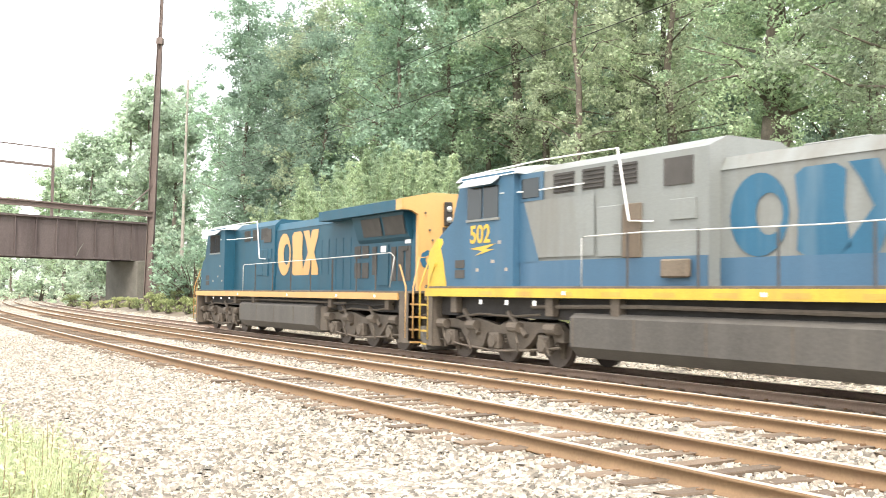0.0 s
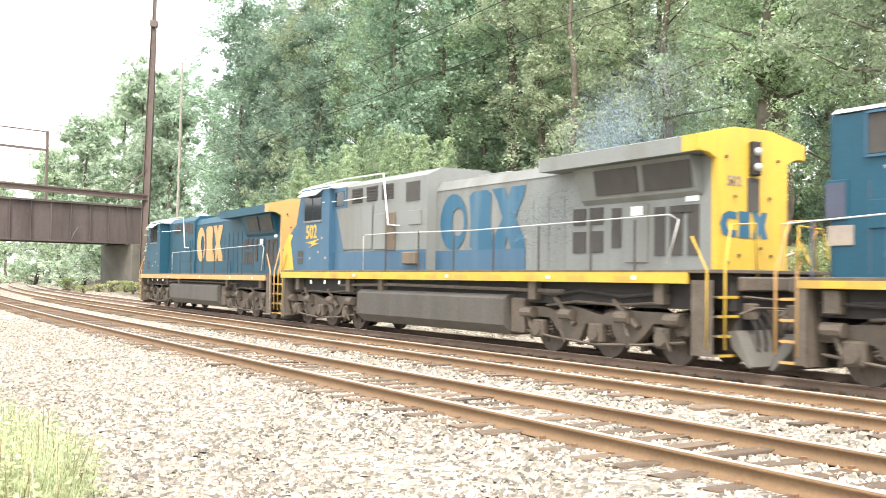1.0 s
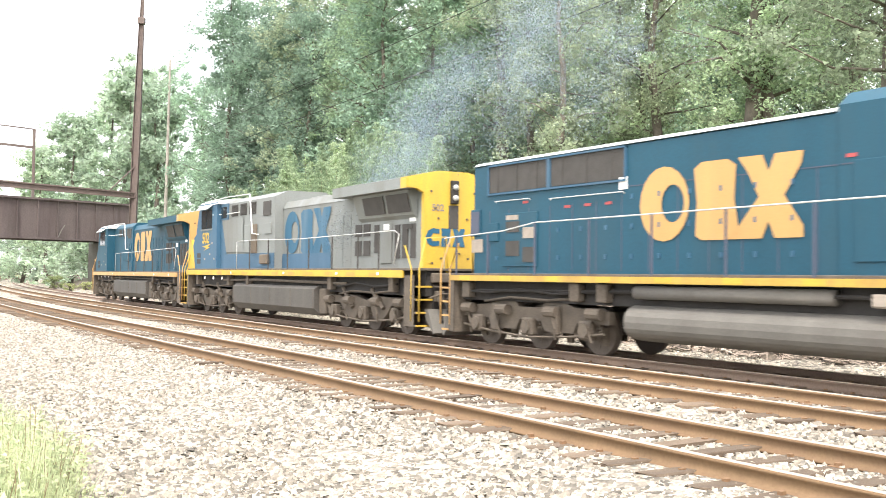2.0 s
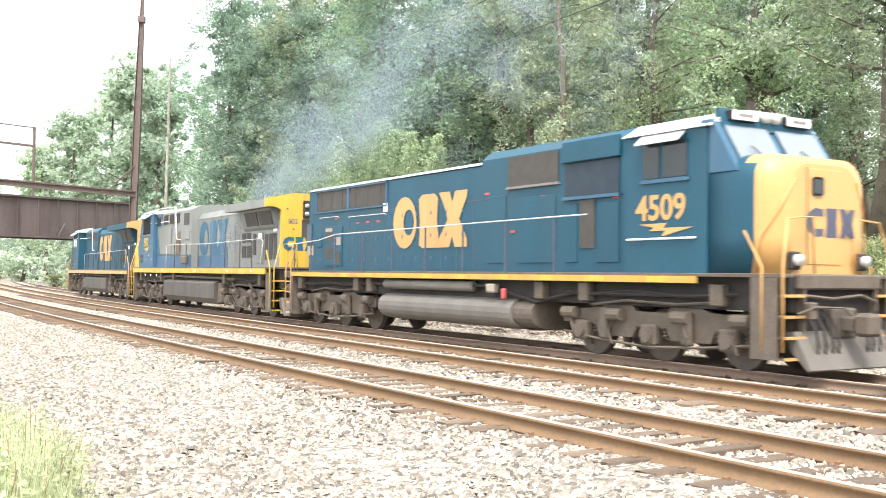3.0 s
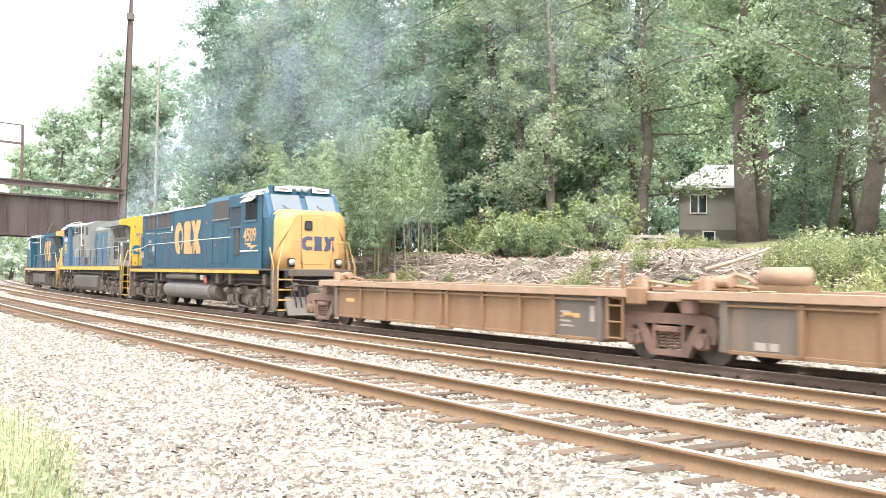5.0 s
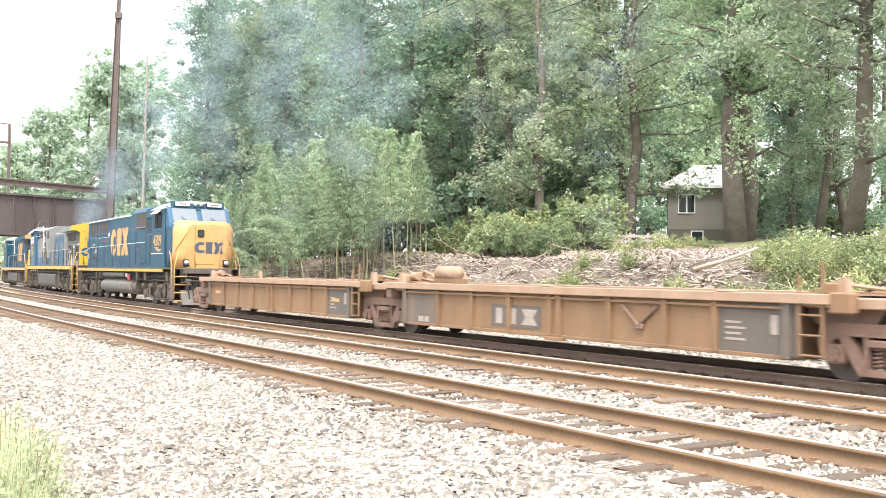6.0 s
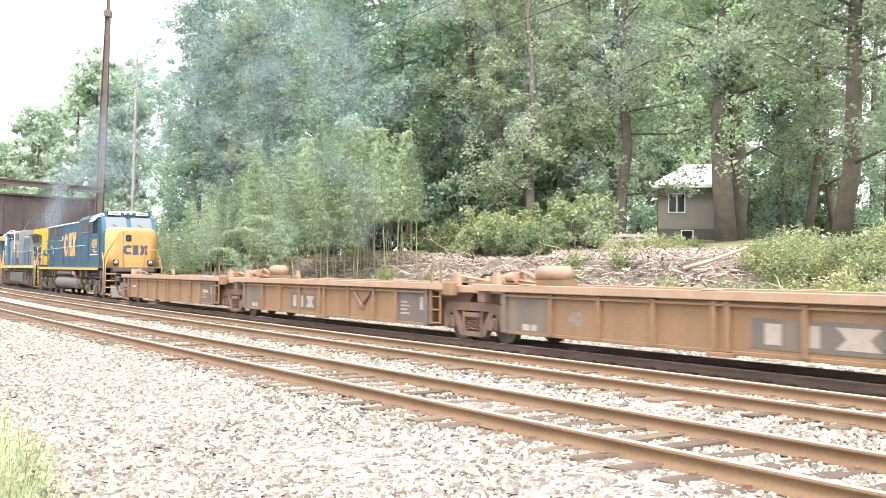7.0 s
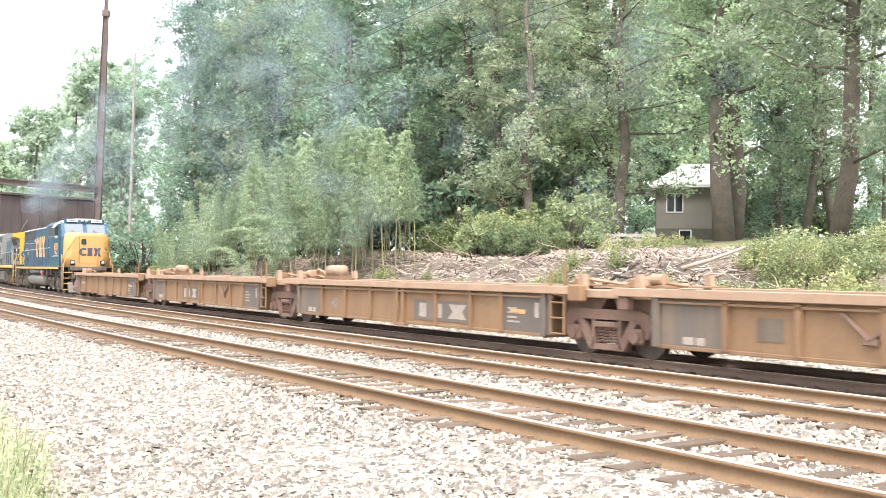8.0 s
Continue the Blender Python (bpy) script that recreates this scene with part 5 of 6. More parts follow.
def wing_loco(name, label, hood_m, nose_m, cab_m, roof_m, wing_m, end_m, logo_m, low_m, stripe_m, number, number_m, wing0, logo0):
    """A cab-forward wide-nose diesel with flared radiator wings; the cab faces -x."""
    t = tagged(new(name), label, "locomotive", "diesel locomotives of the train")
    # frame, walkway and stripe
    part("underframe", box(B(), -10.7, 10.9, -1.2, 1.2, 1.15, 1.72), M_DARK, t)
    part("walkway", box(B(), -10.8, 11.0, -1.5, 1.5, 1.72, 1.79, 0.01), M_TRUCK, t)
    for sy in (-1, 1):
        part("sill_stripe", box(B(), -10.75, 10.1, *sorted((sy * 1.46, sy * 1.52)), 1.53, 1.735), stripe_m, t, "yellow sill stripe")
        reflectors(t, [-7.9 + 1.15 * k for k in range(3)] if sy < 0 else [], -1.52, 1.44)
        reflectors(t, [-4.5, 1.2, 5.7, 8.6] if sy < 0 else [], -1.525, 1.63)
    # hoods
    part("long_hood", prism(B(), [(-0.95, 1.79), (0.95, 1.79), (0.95, 4.16), (0.8, 4.38), (-0.8, 4.38), (-0.95, 4.16)], "x", logo0 - 0.25, 10.2), hood_m, t, smooth=False)
    part("hood_cap", prism(B(), [(-0.97, 4.14), (0.97, 4.14), (0.82, 4.42), (0.6, 4.46), (-0.6, 4.46), (-0.82, 4.42)], "x", logo0 - 0.23, wing0 + 0.1), roof_m, t, "pale weathered hood top")
    part("blower_hood", prism(B(), [(-1.02, 1.79), (1.02, 1.79), (1.02, 4.38), (0.75, 4.62), (-0.75, 4.62), (-1.02, 4.38)], "x", -6.6, logo0 - 0.25), hood_m, t)
    for x0, x1, w in ((-6.5, logo0 - 0.262, 1.045), (logo0 - 0.235, 4.0, 0.975)):
        part("low_band", box(B(), x0, x1, -w, w, 1.79, 2.36), low_m, t, "blue band along the foot of the hood")
    for k in range(9):
        x = 0.6 + k * 0.62
        part("door_seam", box(B(), x - 0.012, x + 0.012, -0.962, -0.94, 1.85, 3.6), hood_m, t)
    # radiator wings
    part("radiator_wing", prism(B(), [(-1.52, 4.16), (-1.52, 4.48), (-0.5, 4.70), (0.5, 4.70), (1.52, 4.48), (1.52, 4.16)], "x", wing0, 10.25), wing_m, t, "overhanging radiator roof")
    part("radiator_flare", prism(B(), [(-0.94, 3.3), (-1.06, 3.42), (-1.28, 4.15), (1.28, 4.15), (1.06, 3.42), (0.94, 3.3)], "x", 6.3, 9.92), hood_m, t)
    for x0, x1 in ((6.9, 8.25), (8.45, 9.8)):
        bm = B()
        for sy in (-1,):
            vs = [bm.verts.new(p) for p in ((x0, -1.10, 3.5), (x1, -1.10, 3.5), (x1 + 0.1, -1.275, 4.05), (x0 + 0.1, -1.275, 4.05))]
            f = bm.faces.new(vs)
            ex = bmesh.ops.extrude_face_region(bm, geom=[f])
            bmesh.ops.translate(bm, verts=[v for v in ex["geom"] if isinstance(v, bmesh.types.BMVert)], vec=(0, -0.02, 0))
        part("radiator_screen", bm, M_GRILLE, t, "dark slanted radiator screen")
    # yellow rear end with lights and door
    part("end_panel", prism(B(), [(-0.98, 1.8), (0.98, 1.8), (0.98, 4.05), (1.2, 4.16), (1.5, 4.2), (1.5, 4.47), (0.5, 4.69), (-0.5, 4.69), (-1.5, 4.47), (-1.5, 4.2), (-1.2, 4.16), (-0.98, 4.05)], "x", 10.2, 10.34), end_m, t, "yellow rear end panel")
    part("end_cap", prism(B(), [(-1.53, 4.17), (-1.53, 4.49), (-0.5, 4.715), (0.5, 4.715), (1.53, 4.49), (1.53, 4.17)], "x", 9.95, 10.32), end_m, t, "yellow end of the radiator roof")
    part("light_box", box(B(), 10.33, 10.46, -0.12, 0.12, 3.75, 4.45, 0.02), M_DARK, t)
    for z in (3.92, 4.24):
        part("headlight", cyl(B(), (10.47, 0, z), "x", 0.04, 0.09, 14), M_LENS, t, "round clear headlight", True)
    part("end_door", box(B(), 10.34, 10.36, -0.16, 0.16, 3.0, 3.7), M_GRILLE, t, "dark grille in the end panel")
    end_logo(t, M_LOGO_BLUE, 10.352, -0.95, 0.4, 2.45, 3.0)
    for y, z in ((-0.6, 3.6), (-0.4, 2.1), (0.5, 2.1), (-0.75, 4.1), (0.7, 4.1), (-0.5, 3.3), (0.45, 3.3), (-0.7, 1.95), (0.2, 2.25)):
        part("end_fitting", box(B(), 10.34, 10.38, y - 0.03, y + 0.03, z - 0.03, z + 0.03, 0.008), M_TRUCK, t)
    # cab and nose
    cab_side = [(-9.25, 1.79), (-6.55, 1.79), (-6.55, 4.5), (-8.95, 4.5), (-9.4, 3.35), (-9.25, 3.2)]
    part("cab", prism(B(), cab_side, "y", -1.48, 1.48), cab_m, t, "blue operator cab")
    part("cab_roof", prism(B(), [(-1.52, 4.42), (1.52, 4.42), (1.3, 4.60), (0.6, 4.70), (-0.6, 4.70), (-1.3, 4.60)], "x", -9.2, -6.4), M_ROOFWHITE, t, "pale cab roof")
    part("sunshade", prism(B(), [(-1.5, 4.38), (-1.74, 4.22), (-1.74, 4.26), (-1.5, 4.44)], "x", -8.7, -7.15), M_ROOFWHITE, t, "pale hinged sunshade")
    for x0, x1 in ((-8.62, -7.95), (-7.88, -7.2)):
        w = panel(t, "cab_window", x0, x1, 3.45, 4.22, -1.48, -1, M_GLASS, "dark cab side window", 0.02)
        part("window_frame", box(B(), x0 - 0.05, x1 + 0.05, -1.515, -1.48, 3.38, 3.44), M_GREY, w)
    part("nose", prism(B(), [(-10.6, 1.79), (-9.25, 1.79), (-9.25, 3.5), (-9.6, 3.5), (-10.35, 3.1), (-10.62, 2.7)], "y", -1.3, 1.3), nose_m, t, "blunt nose")
    part("nose_flank", prism(B(), [(-10.3, 1.8), (-9.26, 1.8), (-9.26, 3.3), (-9.7, 3.2), (-10.15, 2.7)], "y", -1.42, -1.29), nose_m, t)
    part("front_glass", prism(B(), [(-9.52, 3.55), (-9.42, 3.45), (-8.98, 4.42), (-9.05, 4.45)], "y", -1.2, 1.2), M_WINDSHIELD, t, "sloped windshield")
    # pale diagonal of the grey livery behind the cab
    if number:
        bm = B()
        vs = [bm.verts.new(p) for p in ((-6.35, -1.052, 3.75), (-3.7, -1.052, 3.75), (-3.7, -1.052, 2.44), (-5.75, -1.052, 2.44))]
        bm.faces.new(vs)
        part("livery_panel", bm, M_GREY, t)
        bm = B()
        bm.faces.new([bm.verts.new(p) for p in ((-6.6, -1.052, 3.75), (-6.35, -1.052, 3.75), (-5.75, -1.052, 2.44), (-5.7, -1.052, 2.34), (-6.6, -1.052, 2.34))])
        part("livery_panel", bm, M_BLUE_OLD, t, "blue slanting panel behind the cab")
        part("cab_rear_panel", box(B(), -6.6, -5.6, -1.06, 1.06, 3.75, 4.4), M_BLUE_OLD, t, "blue panel behind the cab")
        part("rear_cab_window", box(B(), -6.42, -5.72, -1.075, -1.05, 3.82, 4.28, 0.01), M_GLASS, t, "dark window behind the cab")
        numerals(t, number, 10.346, -0.72, 3.52, 0.27, M_GREYMARK, 90)
        numerals(t, number, -8.5, -1.49, 2.86, 0.64, number_m)
        bm = B()
        bm.faces.new([bm.verts.new(p) for p in ((-8.5, -1.492, 2.72), (-7.3, -1.492, 2.82), (-7.75, -1.492, 2.69), (-7.35, -1.492, 2.68), (-8.25, -1.492, 2.54), (-7.9, -1.492, 2.65))])
        part("bolt_mark", bm, number_m, t, "yellow bolt mark under the number")
        part("yellow_nose_edge", prism(B(), [(-10.72, 1.8), (-9.75, 1.8), (-9.95, 2.5), (-10.2, 3.05), (-10.66, 2.7)], "y", -1.45, 1.45), M_YELLOW, t, "yellow nose band")
    for z in (2.0, 2.25):
        panel(t, "nose_vent", -9.2, -8.75, z, z + 0.2, -1.48, -1, M_GRILLE, "", 0.02)
    for x, z in ((-7.5, 2.35), (-6.9, 2.15), (-8.2, 2.15), (-7.2, 2.8)):
        panel(t, "reflector", x, x + 0.12, z, z + 0.08, -1.48, -1, M_PALEMARK, "white reflective marker", 0.012)
    # vents, doors and boxes on the hood side
    for k in range(3):
        grille(t, -5.2 + k * 1.05, -4.45 + k * 1.05, 3.85, 4.3, -1.02, -1, 5)
    panel(t, "blower_window", logo0 - 1.45, logo0 - 0.65, 3.72, 4.25, -1.02, -1, M_GRILLE, "square dark intake", 0.02)
    panel(t, "electrical_door", logo0 - 1.25, logo0 - 0.55, 3.05, 3.45, -1.02, -1, hood_m, "", 0.03, 0.01)
    panel(t, "brown_box", -2.75, -2.2, 2.36, 3.45, -1.02, -1, M_RUSTDOOR if number else hood_m, "rust-stained equipment door", 0.05, 0.01)
    panel(t, "blower_door", -3.6, -2.8, 2.4, 3.45, -1.02, -1, hood_m, "", 0.04, 0.01)
    if number:
        panel(t, "brake_valve_box", -1.5, -0.75, 1.95, 2.3, -1.045, -1, M_RUSTDOOR, "rusty brown valve box", 0.12, 0.03)
        for k in range(11):
            panel(t, "sill_dash", -8.0 + k * 1.6, -7.4 + k * 1.6, 1.56, 1.66, -1.52, -1, M_SILL, "darker yellow sill dash", 0.006)
    for x0, x1, z0, z1 in ((5.9, 6.35, 2.85, 3.25), (6.5, 6.95, 2.85, 3.25), (5.9, 6.35, 2.2, 2.7), (6.5, 6.95, 2.2, 2.7), (7.25, 7.55, 2.3, 3.2), (8.6, 8.9, 2.1, 3.15), (9.05, 9.4, 2.1, 3.15), (9.55, 9.85, 2.1, 3.15)):
        panel(t, "hood_grille", x0, x1, z0, z1, -0.95, -1, M_GRILLE, "dark filter grille", 0.025)
    panel(t, "hood_door", 7.7, 8.4, 1.95, 3.25, -0.95, -1, hood_m, "", 0.03, 0.01)
    panel(t, "placard", 7.9, 8.25, 3.0, 3.2, -0.98, -1, M_WHITE, "white placard", 0.012)
    panel(t, "placard", 9.5, 9.85, 3.22, 3.4, -0.96, -1, M_WHITE, "white placard", 0.012)
    part("exhaust_stack", box(B(), 4.55, 5.15, -0.3, 0.3, 4.4, 4.66, 0.04), M_DARK, t, "sooty exhaust stack")
    part("roof_hatch", box(B(), 1.2, 2.6, -0.5, 0.5, 4.44, 4.52, 0.02), roof_m, t)
    side_logo(t, logo_m, logo0, logo0 + 4.1, 2.36, 4.0, -0.972)
    # white sill rails high beside the cab
    back = 0.6 if number else 0.0
    part("grab_rail", tube(B(), [(-8.9, -1.25, 4.62), (-5.6, -1.08, 4.66), (-3.5 + back, -1.08, 4.62), (-3.1 + back, -1.1, 3.1), (-2.4 + back, -1.1, 3.05)], 0.02, 6), M_WHITE, t, "white grab rail", True)
    part("grab_rail", tube(B(), [(-7.1, -1.5, 4.0), (-6.2, -1.3, 3.98), (-4.0, -1.1, 3.98)], 0.016, 6), M_WHITE, t, "white grab rail", True)
    handrail(t, [(-3.9, -1.5, 1.78), (-3.9, -1.5, 2.80), (-3.8, -1.5, 2.83), (-2, -1.5, 2.84), (2.5, -1.5, 2.86), (9.6, -1.5, 2.92), (9.85, -1.5, 2.8), (9.55, -1.5, 1.9)],
             [(x, -1.5, 2.85) for x in (-2.4, -0.4, 1.5, 3.4, 5.3, 7.2, 8.6)], M_RAILPAINT, M_GRILLE, 1.75)
    # tank and ends
    part("fuel_tank", prism(B(), [(-1.5, 0.58), (-1.5, 1.22), (-1.36, 1.3), (1.36, 1.3), (1.5, 1.22), (1.5, 0.58), (1.25, 0.34), (-1.25, 0.34)], "x", -4.3, 3.9), M_TANKDARK, t, "grimy dark grey fuel tank")
    for x in (-4.2, -2.2, -0.2, 1.8, 3.8):
        part("tank_strap", box(B(), x - 0.02, x + 0.02, -1.506, -1.49, 0.58, 1.22), M_TRUCK, t)
    part("air_box", box(B(), 3.95, 4.5, -1.35, 1.35, 0.4, 1.25, 0.04), M_TRUCK, t)
    part("piping", tube(B(), [(-6, -1.3, 1.38), (-2, -1.35, 1.42), (2, -1.35, 1.40), (6, -1.3, 1.38)], 0.035, 6), M_TRUCK, t)
    for x in (-9.4, -5.2, -2.9, 4.9, 9.2):
        part("sill_bracket", box(B(), x - 0.14, x + 0.14, -1.42, -1.2, 1.22, 1.55, 0.02), M_TRUCK, t)
    part("cable_run", tube(B(), [(4.6, -1.30, 1.38), (5.6, -1.32, 1.32), (6.6, -1.28, 1.40), (8.0, -1.32, 1.33), (9.4, -1.28, 1.40)], 0.025, 5), M_DARK, t)
    part("sand_filler", box(B(), 9.2, 9.7, -1.0, -0.96, 3.0, 3.15), M_GRILLE, t)
    if number:
        lift_body(t, logo0 - 0.245)
    loco_truck(t, -7.7, "arched")
    loco_truck(t, 7.05, "arched")
    for sy in (-1, 1):
        step_well(t, 10.2, 10.9, sy, M_YELLOW if number else M_GOLD, 1)
        step_well(t, -10.95, -10.35, sy, M_YELLOW if number else M_GOLD, -1)
    loco_end(t, 1, 10.95, M_YELLOW if number else M_GOLD)
    loco_end(t, -1, -10.95, M_YELLOW if number else M_GOLD)
    return t


TALLER = 1.055


def round_profile(w, h, zc, n=32):
    """A rounded box outline across the train, for tanks."""
    out = []
    for i in range(n):
        c, q = math.cos(2 * math.pi * i / n), math.sin(2 * math.pi * i / n)
        out.append((math.copysign(abs(c) ** 0.55, c) * w, zc + math.copysign(abs(q) ** 0.75, q) * h))
    return out


def wide_cab_loco(name, label):
    """A six-axle wide-cab diesel running long hood first; the cab faces +x."""
    t = tagged(new(name), label, "locomotive", "diesel locomotives of the train")
    part("underframe", box(B(), -10.9, 10.3, -1.2, 1.2, 1.12, 1.72), M_DARK, t)
    part("walkway", box(B(), -11.0, 10.3, -1.5, 1.5, 1.72, 1.79, 0.01), M_TRUCK, t)
    for sy in (-1, 1):
        part("sill_stripe", box(B(), -10.9, 8.4, *sorted((sy * 1.46, sy * 1.52)), 1.6, 1.735), M_SILL, t, "golden sill stripe")
    for k in range(11):
        part("sill_dash", box(B(), -10.4 + k * 1.75, -9.95 + k * 1.75, -1.528, -1.52, 1.61, 1.725), M_YELLOW, t, "bright yellow sill dash")
    part("long_hood", prism(B(), [(-0.95, 1.79), (0.95, 1.79), (0.95, 4.38), (0.8, 4.46), (-0.8, 4.46), (-0.95, 4.38)], "x", -10.6, 0.4), M_BLUE, t, "dark blue long hood")
    part("hood_top", prism(B(), [(-0.98, 4.41), (0.98, 4.41), (0.86, 4.49), (-0.86, 4.49)], "x", -10.62, 0.3), M_ROOFWHITE, t, "pale hood top edge")
    part("middle_hood", prism(B(), [(-1.0, 1.79), (1.0, 1.79), (1.0, 4.5), (0.72, 4.72), (-0.72, 4.72), (-1.0, 4.5)], "x", 0.4, 6.4), M_BLUE, t)
    part("hood_end", box(B(), -10.72, -10.6, -0.9, 0.9, 1.8, 4.42, 0.03), M_BLUE, t, "dark blue hood end")
    # radiators
    for x0, x1 in ((-9.95, -7.55), (-7.4, -4.85)):
        grille(t, x0, x1, 3.72, 4.34, -0.95, -1, 3, up=True)
    screen = panel(t, "blower_screen", 1.6, 3.6, 3.78, 4.46, -1.0, -1, M_GRILLE, "plain dark mesh screen", 0.03)
    part("screen_lip", box(B(), 1.55, 3.65, -1.06, -1.0, 3.72, 3.775), M_GREYMARK, screen)
    panel(t, "inertial_intake", 3.85, 5.7, 3.42, 4.12, -1.0, -1, M_INTAKE, "dark blue-grey intake opening", 0.03)
    panel(t, "intake_hood", 3.8, 5.75, 4.14, 4.6, -1.0, -1, M_BLUE, "", 0.09, 0.02)
    panel(t, "intake_sill", 3.8, 5.75, 3.34, 3.41, -1.0, -1, M_BLUE_OLD, "", 0.07)
    for x0, x1, z0, z1 in ((3.9, 4.3, 2.0, 3.25), (5.0, 5.7, 2.0, 3.25), (0.7, 1.5, 2.0, 3.6), (2.0, 3.5, 2.0, 3.5)):
        panel(t, "hood_door", x0, x1, z0, z1, -1.0, -1, M_BLUE, "", 0.025, 0.008)
    for k in range(13):
        x = -9.9 + k * 0.82
        part("door_seam", box(B(), x - 0.012, x + 0.012, -0.957, -0.94, 1.85, 3.55 if x > -5.2 else 3.3), M_LOGO_NAVY, t)
    for x0, x1, z0, z1 in ((-10.75, -10.3, 2.7, 3.35), (-9.9, -9.5, 2.55, 3.0), (-9.3, -7.9, 1.95, 3.2)):
        panel(t, "hood_door", x0, x1, z0, z1, -0.95, -1, M_BLUE, "", 0.03, 0.01)
    for x0, x1, z0, z1 in ((-9.15, -8.6, 2.2, 2.55), (-9.15, -8.6, 2.75, 3.0), (-8.45, -8.0, 2.05, 2.4)):
        panel(t, "door_vent", x0, x1, z0, z1, -0.98, -1, M_GRILLE, "dark vent in the hood door", 0.015)
    for x0, x1, z0, z1 in ((-9.15, -8.65, 3.04, 3.15), (-8.45, -8.0, 2.6, 2.85)):
        panel(t, "placard", x0, x1, z0, z1, -0.98, -1, M_PALEMARK, "faded pale placard", 0.012)
    panel(t, "fan_guard", -10.72, -10.34, 2.75, 3.3, -0.975, -1, M_LOGO_NAVY, "", 0.02)
    panel(t, "placard", -10.7, -10.2, 2.3, 2.62, -0.96, -1, M_PALEMARK, "faded pale placard", 0.012)
    panel(t, "placard", -5.05, -4.8, 3.5, 3.75, -0.96, -1, M_WHITE, "white placard", 0.012)
    for x, z in ((0.55, 3.65), (2.9, 3.45), (4.0, 3.35), (5.5, 3.3), (-8.5, 3.4), (1.7, 2.7), (-9.0, 2.5)):
        panel(t, "decal", x, x + 0.2, z, z + 0.06, -1.0 if x > 0.45 else -0.95, -1, M_FADERED, "small red decal", 0.012)
    side_logo(t, M_GOLD, -4.4, -0.33, 2.42, 3.86, -0.972)
    for x0, x1 in ((-4.8, 0.35), (0.45, 1.55)):
        part("door_top_seam", box(B(), x0, x1, -1.008 if x0 > 0 else -0.958, -0.94, 3.545, 3.565), M_LOGO_NAVY, t)
    for k in range(12):
        for z in (2.15, 2.75, 3.35):
            if -9.2 + k * 0.82 > -5 or z < 3:
                part("door_latch", box(B(), -9.62 + k * 0.82, -9.56 + k * 0.82, -0.975, -0.95, z - 0.05, z + 0.05), M_BLUE_OLD, t)
    for x0, x1, z in ((-7.4, -4.9, 3.45), (-9.6, -8.2, 3.5)):
        part("grab_iron", tube(B(), [(x0, -0.955, z - 0.03), (x0, -1.0, z), (x1, -1.0, z), (x1, -0.955, z - 0.03)], 0.012, 5), M_RAILPAINT, t)
    for x in (-6.9, -6.2, -5.5):
        panel(t, "decal", x, x + 0.2, 3.22, 3.28, -0.95, -1, M_FADERED, "small red decal", 0.012)
    for x0, x1, z0, z1 in ((-9.97, -9.93, 3.68, 4.38), (-7.53, -7.42, 3.68, 4.38), (-4.87, -4.83, 3.68, 4.38), (-9.97, -4.83, 3.66, 3.70), (-9.97, -4.83, 4.345, 4.385)):
        part("radiator_frame", box(B(), x0, x1, -1.0, -0.95, z0, z1), M_BLUE_OLD, t)
    panel(t, "louvre_door", 4.4, 4.9, 2.3, 3.33, -1.0, -1, M_GRILLE, "", 0.03)
    # cab
    part("cab", prism(B(), [(6.4, 1.79), (8.65, 1.79), (8.65, 4.42), (6.4, 4.42)], "y", -1.48, 1.48), M_BLUE, t, "dark blue operator cab")
    part("cab_front", prism(B(), [(8.44, 3.55), (9.35, 3.55), (8.72, 4.5), (8.44, 4.5)], "y", -1.44, 1.44), M_BLUE_OLD, t)
    part("cab_roof", prism(B(), [(-1.55, 4.38), (1.55, 4.38), (1.05, 4.66), (0.5, 4.74), (-0.5, 4.74), (-1.05, 4.66)], "x", 6.35, 8.75), M_ROOFWHITE, t, "pale cab roof")
    part("roof_visor", prism(B(), [(8.66, 4.35), (8.86, 4.35), (8.72, 4.72), (8.6, 4.72)], "y", -1.25, 1.25), M_BLUE, t)
    part("sunshade", prism(B(), [(-1.48, 4.34), (-1.70, 4.17), (-1.70, 4.2), (-1.48, 4.39)], "x", 6.9, 8.1), M_ROOFWHITE, t, "pale hinged sunshade")
    for x0, x1 in ((6.95, 7.4), (7.5, 8.15)):
        w = panel(t, "cab_window", x0, x1, 3.55, 4.2, -1.48, -1, M_GLASS, "dark cab side window", 0.02)
        part("window_frame", box(B(), x0 - 0.05, x1 + 0.05, -1.52, -1.48, 3.46, 3.53), M_BLUE_OLD, w)
    numerals(t, "4509", 6.74, -1.49, 2.78, 0.69, M_GOLD)
    bm = B()
    bm.faces.new([bm.verts.new((x + 0.22, -1.492, z)) for x, z in ((6.6, 2.70), (7.4, 2.71), (7.3, 2.62), (8.1, 2.62), (7.25, 2.46), (7.35, 2.57), (6.9, 2.57), (7.05, 2.63))])
    part("bolt_mark", bm, M_GOLD, t, "golden bolt mark under the number")
    part("grab_rail", tube(B(), [(6.5, -1.52, 2.42), (8.4, -1.52, 2.42)], 0.02, 5), M_WHITE, t)
    for y0, y1 in ((-1.25, -0.12), (0.12, 1.25)):
        bm = B()
        vs = [bm.verts.new(p) for p in ((9.30, y0, 3.66), (9.30, y1, 3.66), (8.82, y1, 4.38), (8.82, y0, 4.38))]
        f = bm.faces.new(vs)
        ex = bmesh.ops.extrude_face_region(bm, geom=[f])
        bmesh.ops.translate(bm, verts=[v for v in ex["geom"] if isinstance(v, bmesh.types.BMVert)], vec=(0.03, 0, 0.02))
        w = part("windshield", bm, M_WINDSHIELD, t, "windshield with a sky reflection in its colour")
